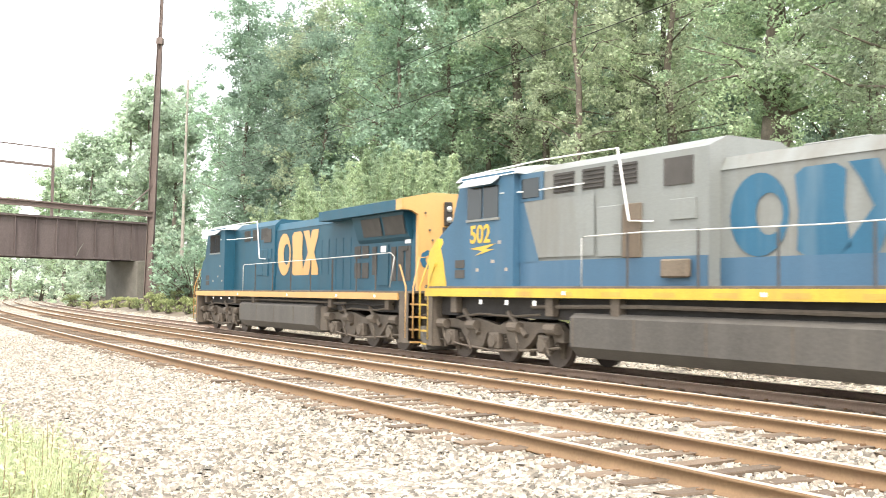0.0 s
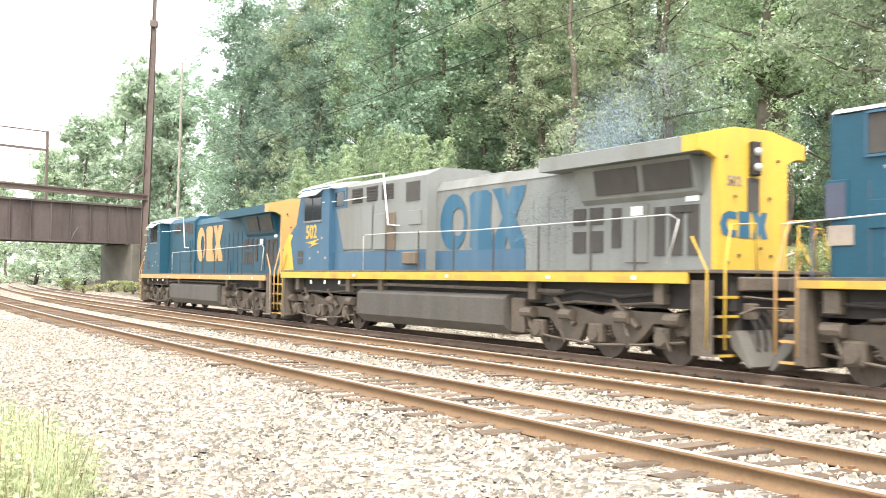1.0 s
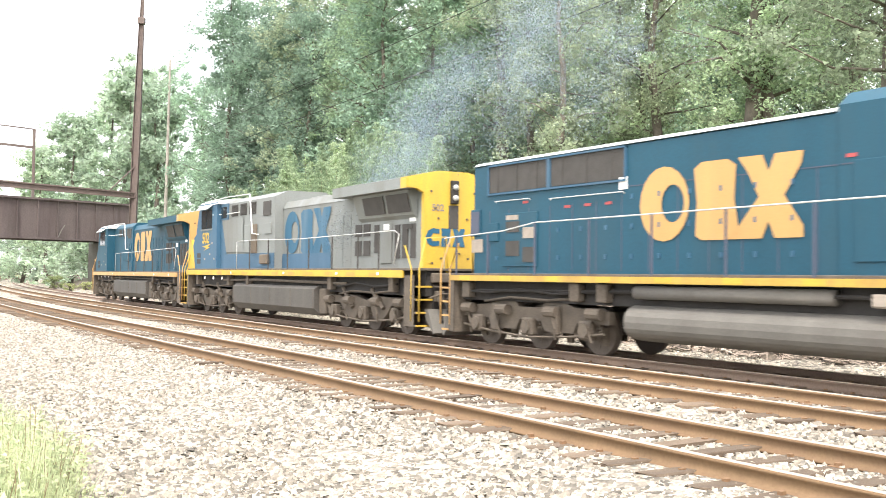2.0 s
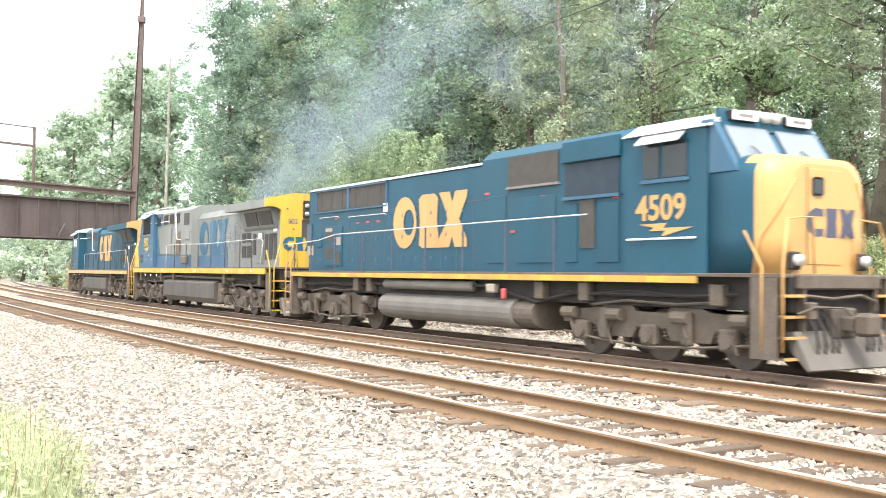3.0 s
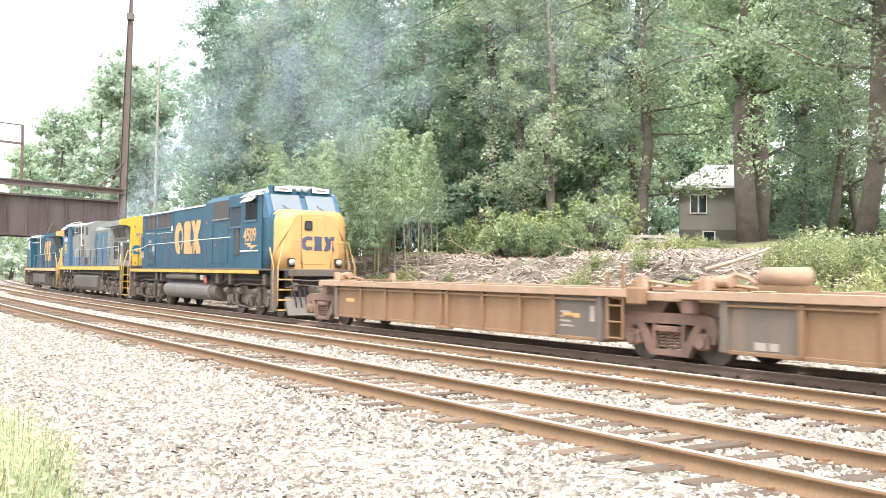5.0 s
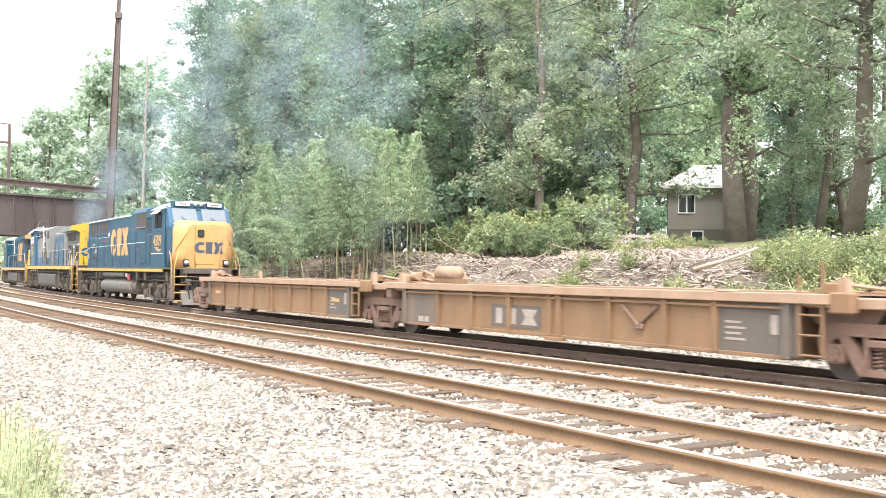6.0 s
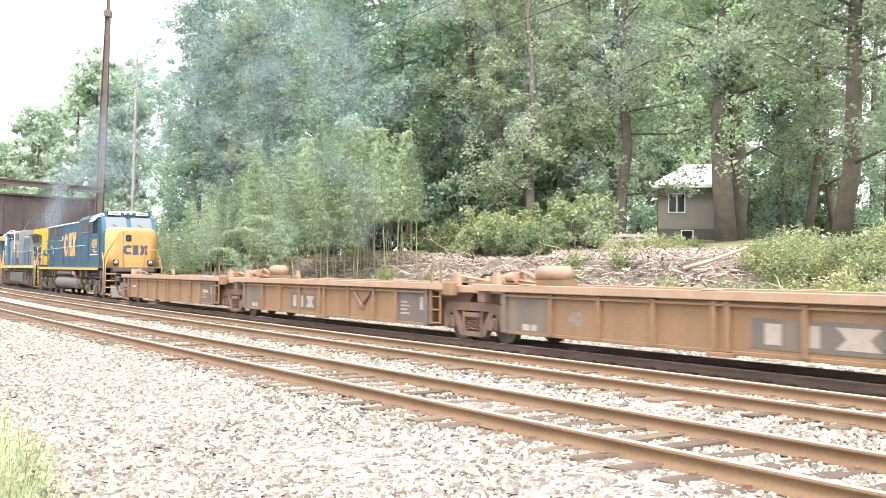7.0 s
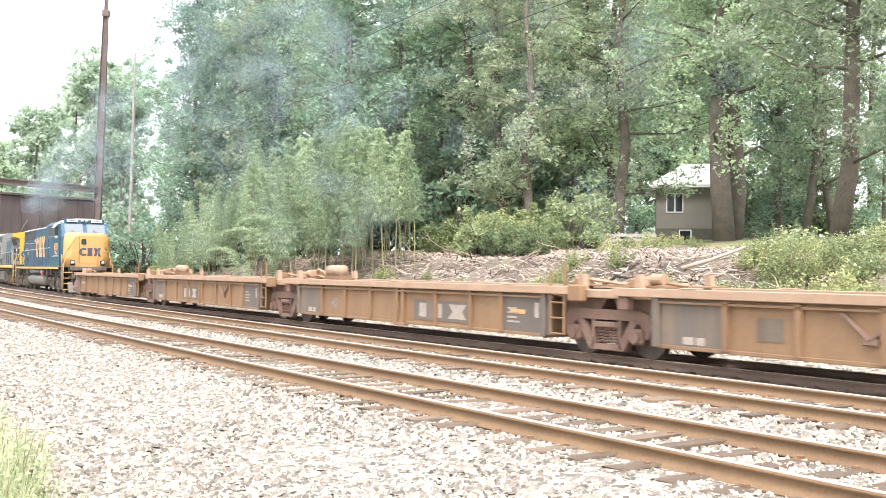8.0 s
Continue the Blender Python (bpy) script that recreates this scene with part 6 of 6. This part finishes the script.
        part("wiper", tube(B(), [(9.36, (y0 + y1) / 2 + 0.3, 3.66), (9.16, (y0 + y1) / 2 - 0.2, 4.02)], 0.012, 4), M_DARK, w)
    for y in (-0.75, 0.75):
        nb = part("number_board", box(B(), 8.68, 8.9, y - 0.36, y + 0.36, 4.5, 4.68, 0.02), M_DARK, t, "dark number board")
        part("number_plate", box(B(), 8.895, 8.912, y - 0.34, y + 0.34, 4.505, 4.675, 0.008), M_WHITE, nb, "white number board face")
        part("plain_bar", box(B(), 8.911, 8.917, y - 0.2, y + 0.2, 4.56, 4.62), M_GREYMARK, nb)
    for y in (-0.14, 0.14):
        part("headlight", cyl(B(), (8.84, y, 4.6), "x", 0.16, 0.095, 14), M_LENS, t, "round clear headlight", True)
    # nose with bevelled shoulders
    nose = B()
    loops = []
    for x, w, top, r in ((8.45, 1.44, 3.84, 0.42), (9.45, 1.44, 3.84, 0.42), (9.7, 1.41, 3.84, 0.46), (9.86, 1.33, 3.81, 0.5), (9.98, 1.20, 3.77, 0.52), (10.06, 1.05, 3.72, 0.5), (10.1, 0.92, 3.66, 0.46)):
        ring = [(-w, 1.79), (w, 1.79), (w, 2.4), (w, 3.0)]
        ring += [(w - r + r * math.cos(q), top - r + r * math.sin(q)) for q in [math.pi / 2 * k / 5 for k in range(6)]]
        ring += [(-w + r - r * math.sin(q), top - r + r * math.cos(q)) for q in [math.pi / 2 * k / 5 for k in range(6)]]
        ring += [(-w, 3.0), (-w, 2.4)]
        loops.append([nose.verts.new((x, *q)) for q in ring])
    for u, v in zip(loops, loops[1:]):
        for i in range(len(u)):
            nose.faces.new((u[i], u[(i + 1) % len(u)], v[(i + 1) % len(u)], v[i]))
    nose.faces.new(loops[0][::-1])
    nose.faces.new(loops[-1])
    nm = part("nose", nose, [M_BLUE, M_GOLD], t, "golden-yellow rounded nose", True)
    for f in nm.data.polygons:
        f.use_smooth = 8.6 < f.center.x < 10.09
        if f.center.x > 9.72 or (f.center.z > 3.6 and f.center.x > 9.2):
            f.material_index = 1
    part("nose_door", box(B(), 10.095, 10.116, -0.50, 0.42, 1.95, 3.58, 0.01), M_GOLD, t, "golden nose door")
    part("nose_window", box(B(), 10.11, 10.135, -0.40, -0.10, 3.12, 3.44, 0.04), M_GLASS, t, "small nose door window")
    part("nose_door_seam", box(B(), 10.10, 10.112, -0.52, -0.5, 1.95, 3.6), M_TRUCK, t)
    end_logo(t, M_LOGO_NAVY, 10.121, -0.58, 0.80, 2.42, 2.92)
    for y in (-0.92, 0.92):
        part("ditch_light", cyl(B(), (10.22, y, 2.02), "x", 0.18, 0.10, 14), M_LENS, t, "round ditch light", True)
        part("light_bracket", box(B(), 10.1, 10.22, y - 0.14, y + 0.14, 1.86, 2.16, 0.03), M_DARK, t)
    for sy in (-1, 1):
        part("nose_grab", tube(B(), [(9.75, sy * 1.5, 1.78), (9.85, sy * 1.46, 2.4), (10.05, sy * 1.14, 2.9), (10.13, sy * 0.85, 3.4)], 0.022, 5), M_GOLD, t, "yellow nose grab rail", True)
    handrail(t, [(-11.2, -1.5, 1.9), (-11.2, -1.5, 2.65), (-8.6, -1.5, 2.75), (-7.3, -1.5, 2.9), (-3, -1.5, 2.92), (1, -1.5, 2.95), (5.2, -1.5, 2.97)],
             [(x, -1.5, 2.7 if x < -8 else 2.92) for x in (-10.6, -9.2, -7.3, -5.4, -3.5, -1.6, 0.3, 2.2, 4.1)], M_RAILPAINT, M_LOGO_NAVY, 1.75)
    # underside
    part("fuel_tank", prism(B(), round_profile(1.5, 0.43, 0.81), "x", -4.3, 2.4), M_TANK, t, "dusty grey rounded fuel tank")
    part("tank_end", prism(B(), round_profile(1.42, 0.39, 0.81), "x", 2.4, 3.15), M_TRUCK, t, "darker tank end")
    part("air_reservoir", cyl(B(), (-1.75, -1.32, 1.42), "x", 4.7, 0.14, 14), M_TANK, t, "long dusty air reservoir", True)
    part("piping", tube(B(), [(-10, -1.3, 1.36), (-4.5, -1.3, 1.42), (1.2, -1.35, 1.44), (3.2, -1.3, 1.1), (4.5, -1.3, 1.34), (8.5, -1.3, 1.36)], 0.04, 6), M_DARK, t)
    part("fuel_valve", box(B(), 1.35, 1.7, -1.50, -1.3, 1.28, 1.5, 0.03), M_PALEMARK, t, "pale fuel filler box")
    part("emergency_cutoff", box(B(), 2.05, 2.17, -1.54, -1.4, 1.12, 1.4, 0.04), M_FADERED, t, "red fuel cut-off")
    for x in (-10.3, -6.0, -5.1, 3.4, 5.0, 8.8):
        part("sill_bracket", box(B(), x - 0.16, x + 0.16, -1.42, -1.2, 1.18, 1.58, 0.02), M_TRUCK, t)
    part("cable_run", tube(B(), [(4.2, -1.32, 1.38), (5.2, -1.34, 1.32), (6.4, -1.3, 1.42), (7.9, -1.34, 1.34), (9.2, -1.3, 1.40)], 0.03, 5), M_DARK, t)
    part("cable_run", tube(B(), [(-10.6, -1.32, 1.36), (-9.4, -1.34, 1.32), (-8.1, -1.3, 1.42), (-6.8, -1.34, 1.33), (-5.4, -1.3, 1.40)], 0.03, 5), M_DARK, t)
    # the body above the walkway stands a little taller than its drawing
    for ob in t.children_recursive:
        if ob.name.startswith("road_number"):
            ob.location.z = 1.79 + (ob.location.z - 1.79) * TALLER
        elif ob.type == "MESH":
            for v in ob.data.vertices:
                if v.co.z > 1.79:
                    v.co.z = 1.79 + (v.co.z - 1.79) * TALLER
    loco_truck(t, -7.9, "straight")
    loco_truck(t, 6.85, "straight")
    for sy in (-1, 1):
        step_well(t, 9.7, 10.45, sy, M_GOLD, 1)
        step_well(t, -11.25, -10.7, sy, M_GOLD, -1)
    loco_end(t, 1, 10.3, M_GOLD)
    loco_end(t, -1, -11.25, M_GOLD)
    return t


# ---------- well cars ----------
def freight_truck(parent, xc):
    truck = part("truck", box(B(), -0.3, 0.3, -0.9, 0.9, 0.45, 0.75, 0.03), M_DARK, parent, "dark truck bolster")
    truck.matrix_basis = pose(xc, 0, 0)
    for sy in (-1, 1):
        y0, y1 = sorted((sy * 0.98, sy * 1.15))
        bm = B()
        prism(bm, [(-1.28, 0.66), (-1.2, 0.90), (-0.95, 0.97), (0.95, 0.97), (1.2, 0.90), (1.28, 0.66), (1.2, 0.42), (0.95, 0.42), (0.98, 0.68), (0.82, 0.76), (-0.82, 0.76), (-0.98, 0.68), (-0.95, 0.42), (-1.2, 0.42)], "y", y0, y1)
        f = part("side_frame", bm, M_CASTRUST, truck, "rust-brown cast side frame")
        bm = B()
        prism(bm, [(-0.92, 0.78), (-0.70, 0.78), (-0.36, 0.30), (-0.36, 0.16), (-0.52, 0.16)], "y", y0, y1)
        prism(bm, [(0.92, 0.78), (0.70, 0.78), (0.36, 0.30), (0.36, 0.16), (0.52, 0.16)], "y", y0, y1)
        prism(bm, [(-0.52, 0.14), (0.52, 0.14), (0.42, 0.26), (-0.42, 0.26)], "y", y0, y1)
        prism(bm, [(-0.42, 0.2), (-0.34, 0.2), (-0.34, 0.78), (-0.42, 0.78)], "y", y0, y1)
        prism(bm, [(0.42, 0.2), (0.34, 0.2), (0.34, 0.78), (0.42, 0.78)], "y", y0, y1)
        part("frame_web", bm, M_CASTRUST, truck)
        for x in (-0.2, 0.0, 0.2):
            coil = [(x + 0.075 * math.cos(q * 1.25), sy * 1.06 + 0.075 * math.sin(q * 1.25), 0.27 + q * 0.0128) for q in range(26)]
            part("coil_spring", tube(B(), coil, 0.02, 5), M_CASTRUST, truck, "rust-brown coil spring")
        part("bolster_end", box(B(), -0.33, 0.33, *sorted((sy * 0.95, sy * 1.18)), 0.60, 0.72, 0.02), M_CASTRUST, truck)
        for xa in (-0.92, 0.92):
            bm = B()
            box(bm, xa - 0.17, xa + 0.17, *sorted((sy * 1.0, sy * 1.24)), 0.30, 0.62, 0.05)
            cyl(bm, (xa, sy * 1.25, 0.46), "y", 0.08, 0.13, 12)
            part("bearing_cap", bm, M_CASTRUST, truck)
    for xa in (-0.92, 0.92):
        wheelset(truck, xa, 0.46, 0.46)


def well_car(label, seed, left_truck, right_truck, tank_side, marks):
    """One articulated container well; the trucks sit between units and belong to the unit on their right."""
    rnd = random.Random(seed)
    t = tagged(new("well_car"), label, "well car", "container well cars of the train")
    L = 7.95
    for sy in (-1, 1):
        part("top_chord", box(B(), -L + 0.55, L - 0.75, *sorted((sy * 1.36, sy * 1.54)), 1.26, 1.43, 0.012), M_WELLTOP, t, "lighter tan top chord")
        part("side_panel", prism(B(), [(-L + 1.7, 0.36), (L - 1.75, 0.36), (L - 1.75, 1.27), (-L + 1.7, 1.27)], "y", *sorted((sy * 1.40, sy * 1.42))), M_WELL, t, "rust-stained tan side panel")
        for x0, x1 in ((-L + 1.72, -L + 3.3), (L - 3.3, L - 1.5))[1 if marks == "none" else 0:]:
            part("grey_panel", box(B(), x0, x1, *sorted((sy * 1.40, sy * 1.432)), 0.37, 1.24), M_WELLGREY, t, "grey repainted end panel")
        part("bottom_chord", box(B(), -L + 1.72, L - 1.75, *sorted((sy * 1.28, sy * 1.44)), 0.31, 0.385, 0.01), M_WELL, t)
        part("upper_lip", box(B(), -L + 1.75, L - 1.8, *sorted((sy * 1.42, sy * 1.50)), 1.16, 1.20), M_WELL, t)
        part("end_post", box(B(), -L + 1.6, -L + 1.78, *sorted((sy * 1.38, sy * 1.50)), 0.33, 1.30, 0.01), M_WELLGREY, t)
        part("end_post", box(B(), L - 1.85, L - 1.68, *sorted((sy * 1.38, sy * 1.50)), 0.33, 1.30, 0.01), M_WELLGREY, t)
        xs = [-4.6, -3.08, -1.55, -0.06, 0.26, 1.85, 3.4, 4.65]
        for x in xs:
            part("rib", prism(B(), [(x - 0.05, 0.36), (x + 0.05, 0.36), (x + 0.06, 1.24), (x - 0.06, 1.24)], "y", *sorted((sy * 1.42, sy * 1.50))), M_WELL, t)
    part("well_floor", box(B(), -L + 1.9, L - 1.9, -1.28, 1.28, 0.32, 0.37), M_DARK, t)
    # end platforms over the trucks
    for sx, x in ((-1, -L + 0.85), (1, L - 0.95)):
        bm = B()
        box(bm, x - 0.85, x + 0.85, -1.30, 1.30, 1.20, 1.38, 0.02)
        part("end_platform", bm, M_WELLTOP, t, "lighter tan end platform")
        part("bulkhead", box(B(), *sorted((x - sx * 0.80, x - sx * 0.92)), -1.36, 1.36, 0.3, 1.3), M_WELL, t)
        part("articulation_casting", prism(B(), [(x - 0.55, 0.92), (x + 0.55, 0.92), (x + 0.75, 1.2), (x - 0.75, 1.2)], "y", -1.05, 1.05), M_CASTRUST, t, "rust-brown end casting")
        part("draft_sill", box(B(), x - 0.8, x + 0.8, -0.35, 0.35, 0.85, 1.2, 0.03), M_CASTRUST, t)
        for y in (-1.05, 1.0):
            part("stacking_bracket", prism(B(), [(x - 0.1, 1.38), (x + 0.12, 1.38), (x + 0.06, 1.70), (x - 0.06, 1.70)], "y", y - 0.07, y + 0.07), M_WELLTOP, t, "small tan guide bracket")
        part("walk_grating", box(B(), x - 0.75, x + 0.6, -0.95, 0.9, 1.44, 1.47), M_WELL, t)
        part("platform_pipe", tube(B(), [(x - 0.8, -0.6, 1.50), (x - 0.2, -0.62, 1.58), (x + 0.3, -0.5, 1.52), (x + 0.85, -0.55, 1.48)], 0.04, 6), M_WELLTOP, t)
        part("retainer_box", box(B(), x - 0.5, x - 0.2, -0.9, -0.55, 1.38, 1.62, 0.03), M_WELL, t)
    for sy in (-1, 1):
        part("end_casting", box(B(), L - 0.90, L - 0.48, *sorted((sy * 1.34, sy * 1.55)), 1.12, 1.47, 0.03), M_WELL, t, "heavy tan end casting")
        part("casting_post", box(B(), -L + 0.62, -L + 0.92, *sorted((sy * 1.25, sy * 1.46)), 0.98, 1.27, 0.03), M_CASTRUST, t)
        for x in (-5.4, -0.13, 4.9):
            part("chord_pad", box(B(), x - 0.2, x + 0.2, *sorted((sy * 1.37, sy * 1.545)), 1.425, 1.455, 0.01), M_WELLTOP, t)
        part("rib_foot", box(B(), -0.2, 0.4, *sorted((sy * 1.36, sy * 1.52)), 0.26, 0.34, 0.01), M_WELL, t)
    part("brake_hose", tube(B(), [(L - 1.0, -0.4, 1.46), (L - 0.5, -0.5, 1.66), (L, -0.45, 1.60), (L + 0.4, -0.5, 1.44)], 0.03, 6), M_DARK, t)
    part("control_valve", box(B(), -L + 0.55, -L + 0.95, -0.95, -0.6, 1.38, 1.66, 0.05), M_WELLTOP, t, "lighter tan control valve")
    part("valve_cap", cyl(B(), (-L + 1.1, -0.78, 1.60), "x", 0.3, 0.11, 12), M_WELLTOP, t)
    if tank_side:
        x = -L + 2.15
        part("brake_cylinder", cyl(B(), (x, -0.35, 1.70), "x", 0.95, 0.185, 18), M_WELLTOP, t, "beige brake reservoir on the end platform", True)
        part("cylinder_cap", cyl(B(), (x - 0.5, -0.35, 1.70), "x", 0.1, 0.14, 14, 0.1), M_WELLTOP, t)
        part("cylinder_bracket", box(B(), x - 0.6, x + 0.6, -0.55, -0.15, 1.38, 1.55), M_WELL, t)
        part("brake_lever", tube(B(), [(x - 1.3, -0.5, 1.55), (x - 1.0, -0.5, 1.74), (x - 0.75, -0.45, 1.66), (x - 0.6, -0.4, 1.55)], 0.045, 6), M_WELLTOP, t)
        part("brake_valve", box(B(), x - 1.45, x - 1.1, -0.65, -0.3, 1.38, 1.72, 0.04), M_WELLTOP, t)
    # ladder at the right end
    lad = part("ladder", tube(B(), [(L - 1.5, -1.48, 0.40), (L - 1.5, -1.48, 1.75)], 0.03, 5), M_WELL, t, "tan side ladder")
    part("ladder_rail", tube(B(), [(L - 1.05, -1.48, 0.40), (L - 1.05, -1.48, 1.95)], 0.035, 5), M_WELL, lad)
    for z in (0.42, 0.75, 1.08):
        part("rung", tube(B(), [(L - 1.5, -1.48, z), (L - 1.05, -1.48, z)], 0.022, 5), M_WELL, lad)
    panel(t, "white_plate", L - 2.1, L - 1.95, 0.72, 1.05, -1.432, -1, M_PALEMARK, "pale data plate", 0.012)
    if marks in ("left", "right"):
        e0, e1 = (-2.3, -0.42) if marks == "left" else (0.75, 3.35)
        w = e1 - e0
        panel(t, "emblem_ground", e0, e1, 0.46, 0.98, -1.424, -1, M_WELLGREY, "dark rectangle behind the faded mark", 0.006)
        for k, (f0, f1) in enumerate(((0.06, 0.28), (0.36, 0.56), (0.63, 0.94))):
            bm = B()
            outline = ((0.2, 0), (0.8, 0), (0.8, 1), (0.2, 1)) if k < 2 else ((0, 0), (1, 0), (0.75, 0.5), (1, 1), (0, 1), (0.25, 0.5))
            bm.faces.new([bm.verts.new((e0 + w * (f0 + a * (f1 - f0)), -1.434, 0.54 + b * 0.36)) for a, b in outline])
            part("emblem_shape", bm, M_PALEMARK, t, "faded pale emblem shape")
    if marks == "none":
        panel(t, "yellow_decal", -L + 2.3, -L + 2.85, 0.80, 0.90, -1.424, -1, M_GOLD, "yellow stencil strip", 0.006)
    if marks == "right":
        numerals(t, "40", -4.05, -1.425, 0.60, 0.42, M_GREYMARK)
    if marks == "patch":
        panel(t, "dark_patch", -3.95, -3.4, 0.58, 0.98, -1.424, -1, M_RUSTDOOR, "darker repainted square", 0.006)
    for x0, x1 in ((-L + 2.35, -L + 2.6), (-L + 2.66, -L + 2.86)) if marks != "none" else ():
        panel(t, "stencil_bar", x0, x1, 0.42, 0.56, -1.434, -1, M_PALEMARK, "", 0.006)
    for k in range(4):
        panel(t, "stencil_bar", L - 3.1, L - 2.65 - 0.1 * (k % 2), 0.58 + k * 0.1, 0.62 + k * 0.1, -1.434, -1, M_PALEMARK, "", 0.006)
    if seed % 2:
        panel(t, "yellow_decal", L - 3.0, L - 2.45, 0.78, 0.88, -1.434, -1, M_GOLD, "yellow stencil strip", 0.006)
    if marks in ("left", "patch"):
        brace = 2.2 if marks == "left" else -2.3
        part("cable_bracket", tube(B(), [(brace, -1.45, 1.12), (brace + 0.5, -1.47, 0.72), (brace + 1.0, -1.45, 1.12)], 0.035, 5), M_CASTRUST, t, "rusty triangular bracket")
        part("bracket_foot", box(B(), brace + 0.38, brace + 0.62, -1.49, -1.42, 0.64, 0.76, 0.02), M_CASTRUST, t)
    if left_truck:
        freight_truck(t, -L)
    if right_truck:
        freight_truck(t, L)
    return t


lead = wing_loco("locomotive", "dark blue diesel locomotive with golden-yellow tail and flared radiator roof", M_BLUE, M_BLUE, M_BLUE, M_BLUE, M_BLUE, M_GOLD, M_GOLD, M_BLUE, M_GOLD, "", M_GOLD, 4.1, -1.3)
second = wing_loco("locomotive", "grey and blue diesel locomotive with bright yellow tail, numbered 502", M_GREY, M_BLUE_OLD, M_BLUE_OLD, M_GREY, M_GREY, M_YELLOW, M_LOGO_BLUE, M_BLUE_BRIGHT, M_YELLOW, "502", M_YELLOW, 5.3, -0.1)
third = wide_cab_loco("locomotive", "dark blue wide-cab diesel locomotive with golden nose, numbered 4509")
WELLS = [well_car("empty tan container well car coupled behind the locomotives", 1, True, False, False, "none"),
         well_car("empty rust-stained tan container well car with grey ends", 2, True, False, True, "left"),
         well_car("empty tan container well car with a faded emblem, marked 40", 3, True, False, True, "right"),
         well_car("empty tan container well car with a dark repainted patch", 4, True, True, False, "patch")]
CENTRES = [(lead, -56.25), (second, -33.6), (third, -9.9)] + [(w, 11.55 + 15.9 * i) for i, w in enumerate(WELLS)]


def train_place(t):
    """How far along the tracks the train's mark stands at t seconds."""
    return 20.27 - 10.64 * t - 0.0252 * t * t


# ---------- exhaust smoke: small rigid puffs of drifting specks ----------
def puff_mesh(seed, n, r):
    rs = np.random.RandomState(seed)
    p = np.clip(rs.randn(n, 3) * 0.42, -0.95, 0.95) * r
    u, w = rs.randn(n, 3), rs.randn(n, 3)
    k = (0.016 + 0.014 * rs.rand(n))[:, None]
    u *= k / np.linalg.norm(u, axis=1)[:, None]
    w *= k / np.linalg.norm(w, axis=1)[:, None]
    V = np.stack([p - u, p + u, p + w * 1.6], 1).reshape(-1, 3)
    return raw_ob("smoke_specks", V, np.arange(3 * n).reshape(n, 3), M_SMOKE)


PUFFS = []
smoke = random.Random(13)


def build_smoke():
    meshes = []
    for k in range(4):
        ob = puff_mesh(90 + k, 850, 0.95)
        meshes.append(ob.data)
        bpy.data.objects.remove(ob)
    for i in range(370):
        if i < 190:
            te = 0.62 + 2.53 * (i / 190)
        else:
            te = 3.15 + 4.3 * ((i - 190) / 180)
        ob = new("smoke_puff", smoke.choice(meshes))
        tagged(ob, "thin drifting blue-grey puff of diesel smoke", "smoke", "puffs of exhaust smoke", "stuff")
        PUFFS.append((ob, te, smoke.gauss(0, 1), smoke.gauss(0, 1), smoke.gauss(0, 1), smoke.uniform(0, 360)))


build_smoke()


def puff_place(t, te, gx, gy, gz):
    """Inside the engine hood until it leaves the stack, then rising, spreading and drifting."""
    a = -28.75
    if t <= te:
        return along(train_place(t) + a + 0.9 * math.tanh(gx), D3, 2.95 + 0.25 * math.tanh(gz))
    u = t - te
    k = 1 - math.exp(-u / 2.0)
    k2 = k * (1 + 0.28 * max(0.0, u - 1.5))
    s = train_place(te) + a + 0.9 * math.tanh(gx) - 2.2 * (1 - math.exp(-u / 0.6)) - 0.9 * u + gx * 3.0 * k2
    d = D3 + 1.0 * k + gy * 1.7 * k + 0.25 * u
    z = 2.95 + 0.25 * math.tanh(gz) + 2.9 * (1 - math.exp(-u / 0.35)) + 4.2 * k + gz * 2.0 * k2 + 0.45 * u
    return along(s, d, max(z, 3.0))


# ---------- movement ----------
def motions():
    steps = [i * 0.25 for i in range(33)]
    for thing, a in CENTRES:
        walk(thing, [(t, pose(*along(train_place(t) + a, D3, Z3), 0, 0, math.degrees((train_place(t) + a) * K))) for t in steps])
    for ob, te, gx, gy, gz, spin in PUFFS:
        ts = sorted(set(steps + [min(8.0, round(te * 30) / 30 + q) for q in (0.0, 0.1)]))
        walk(ob, [(t, pose(*puff_place(t, te, gx, gy, gz), 0, 0, spin)) for t in ts if t <= 8.0])
    for wheel, x, z, r in ROLLING:
        rows = []
        for i in range(121):
            t = i / 15
            turn = math.degrees((train_place(t) - train_place(0)) / r)
            rows.append((t, pose(x, 0, z, 0, turn, 0)))
        walk(wheel, rows)


motions()
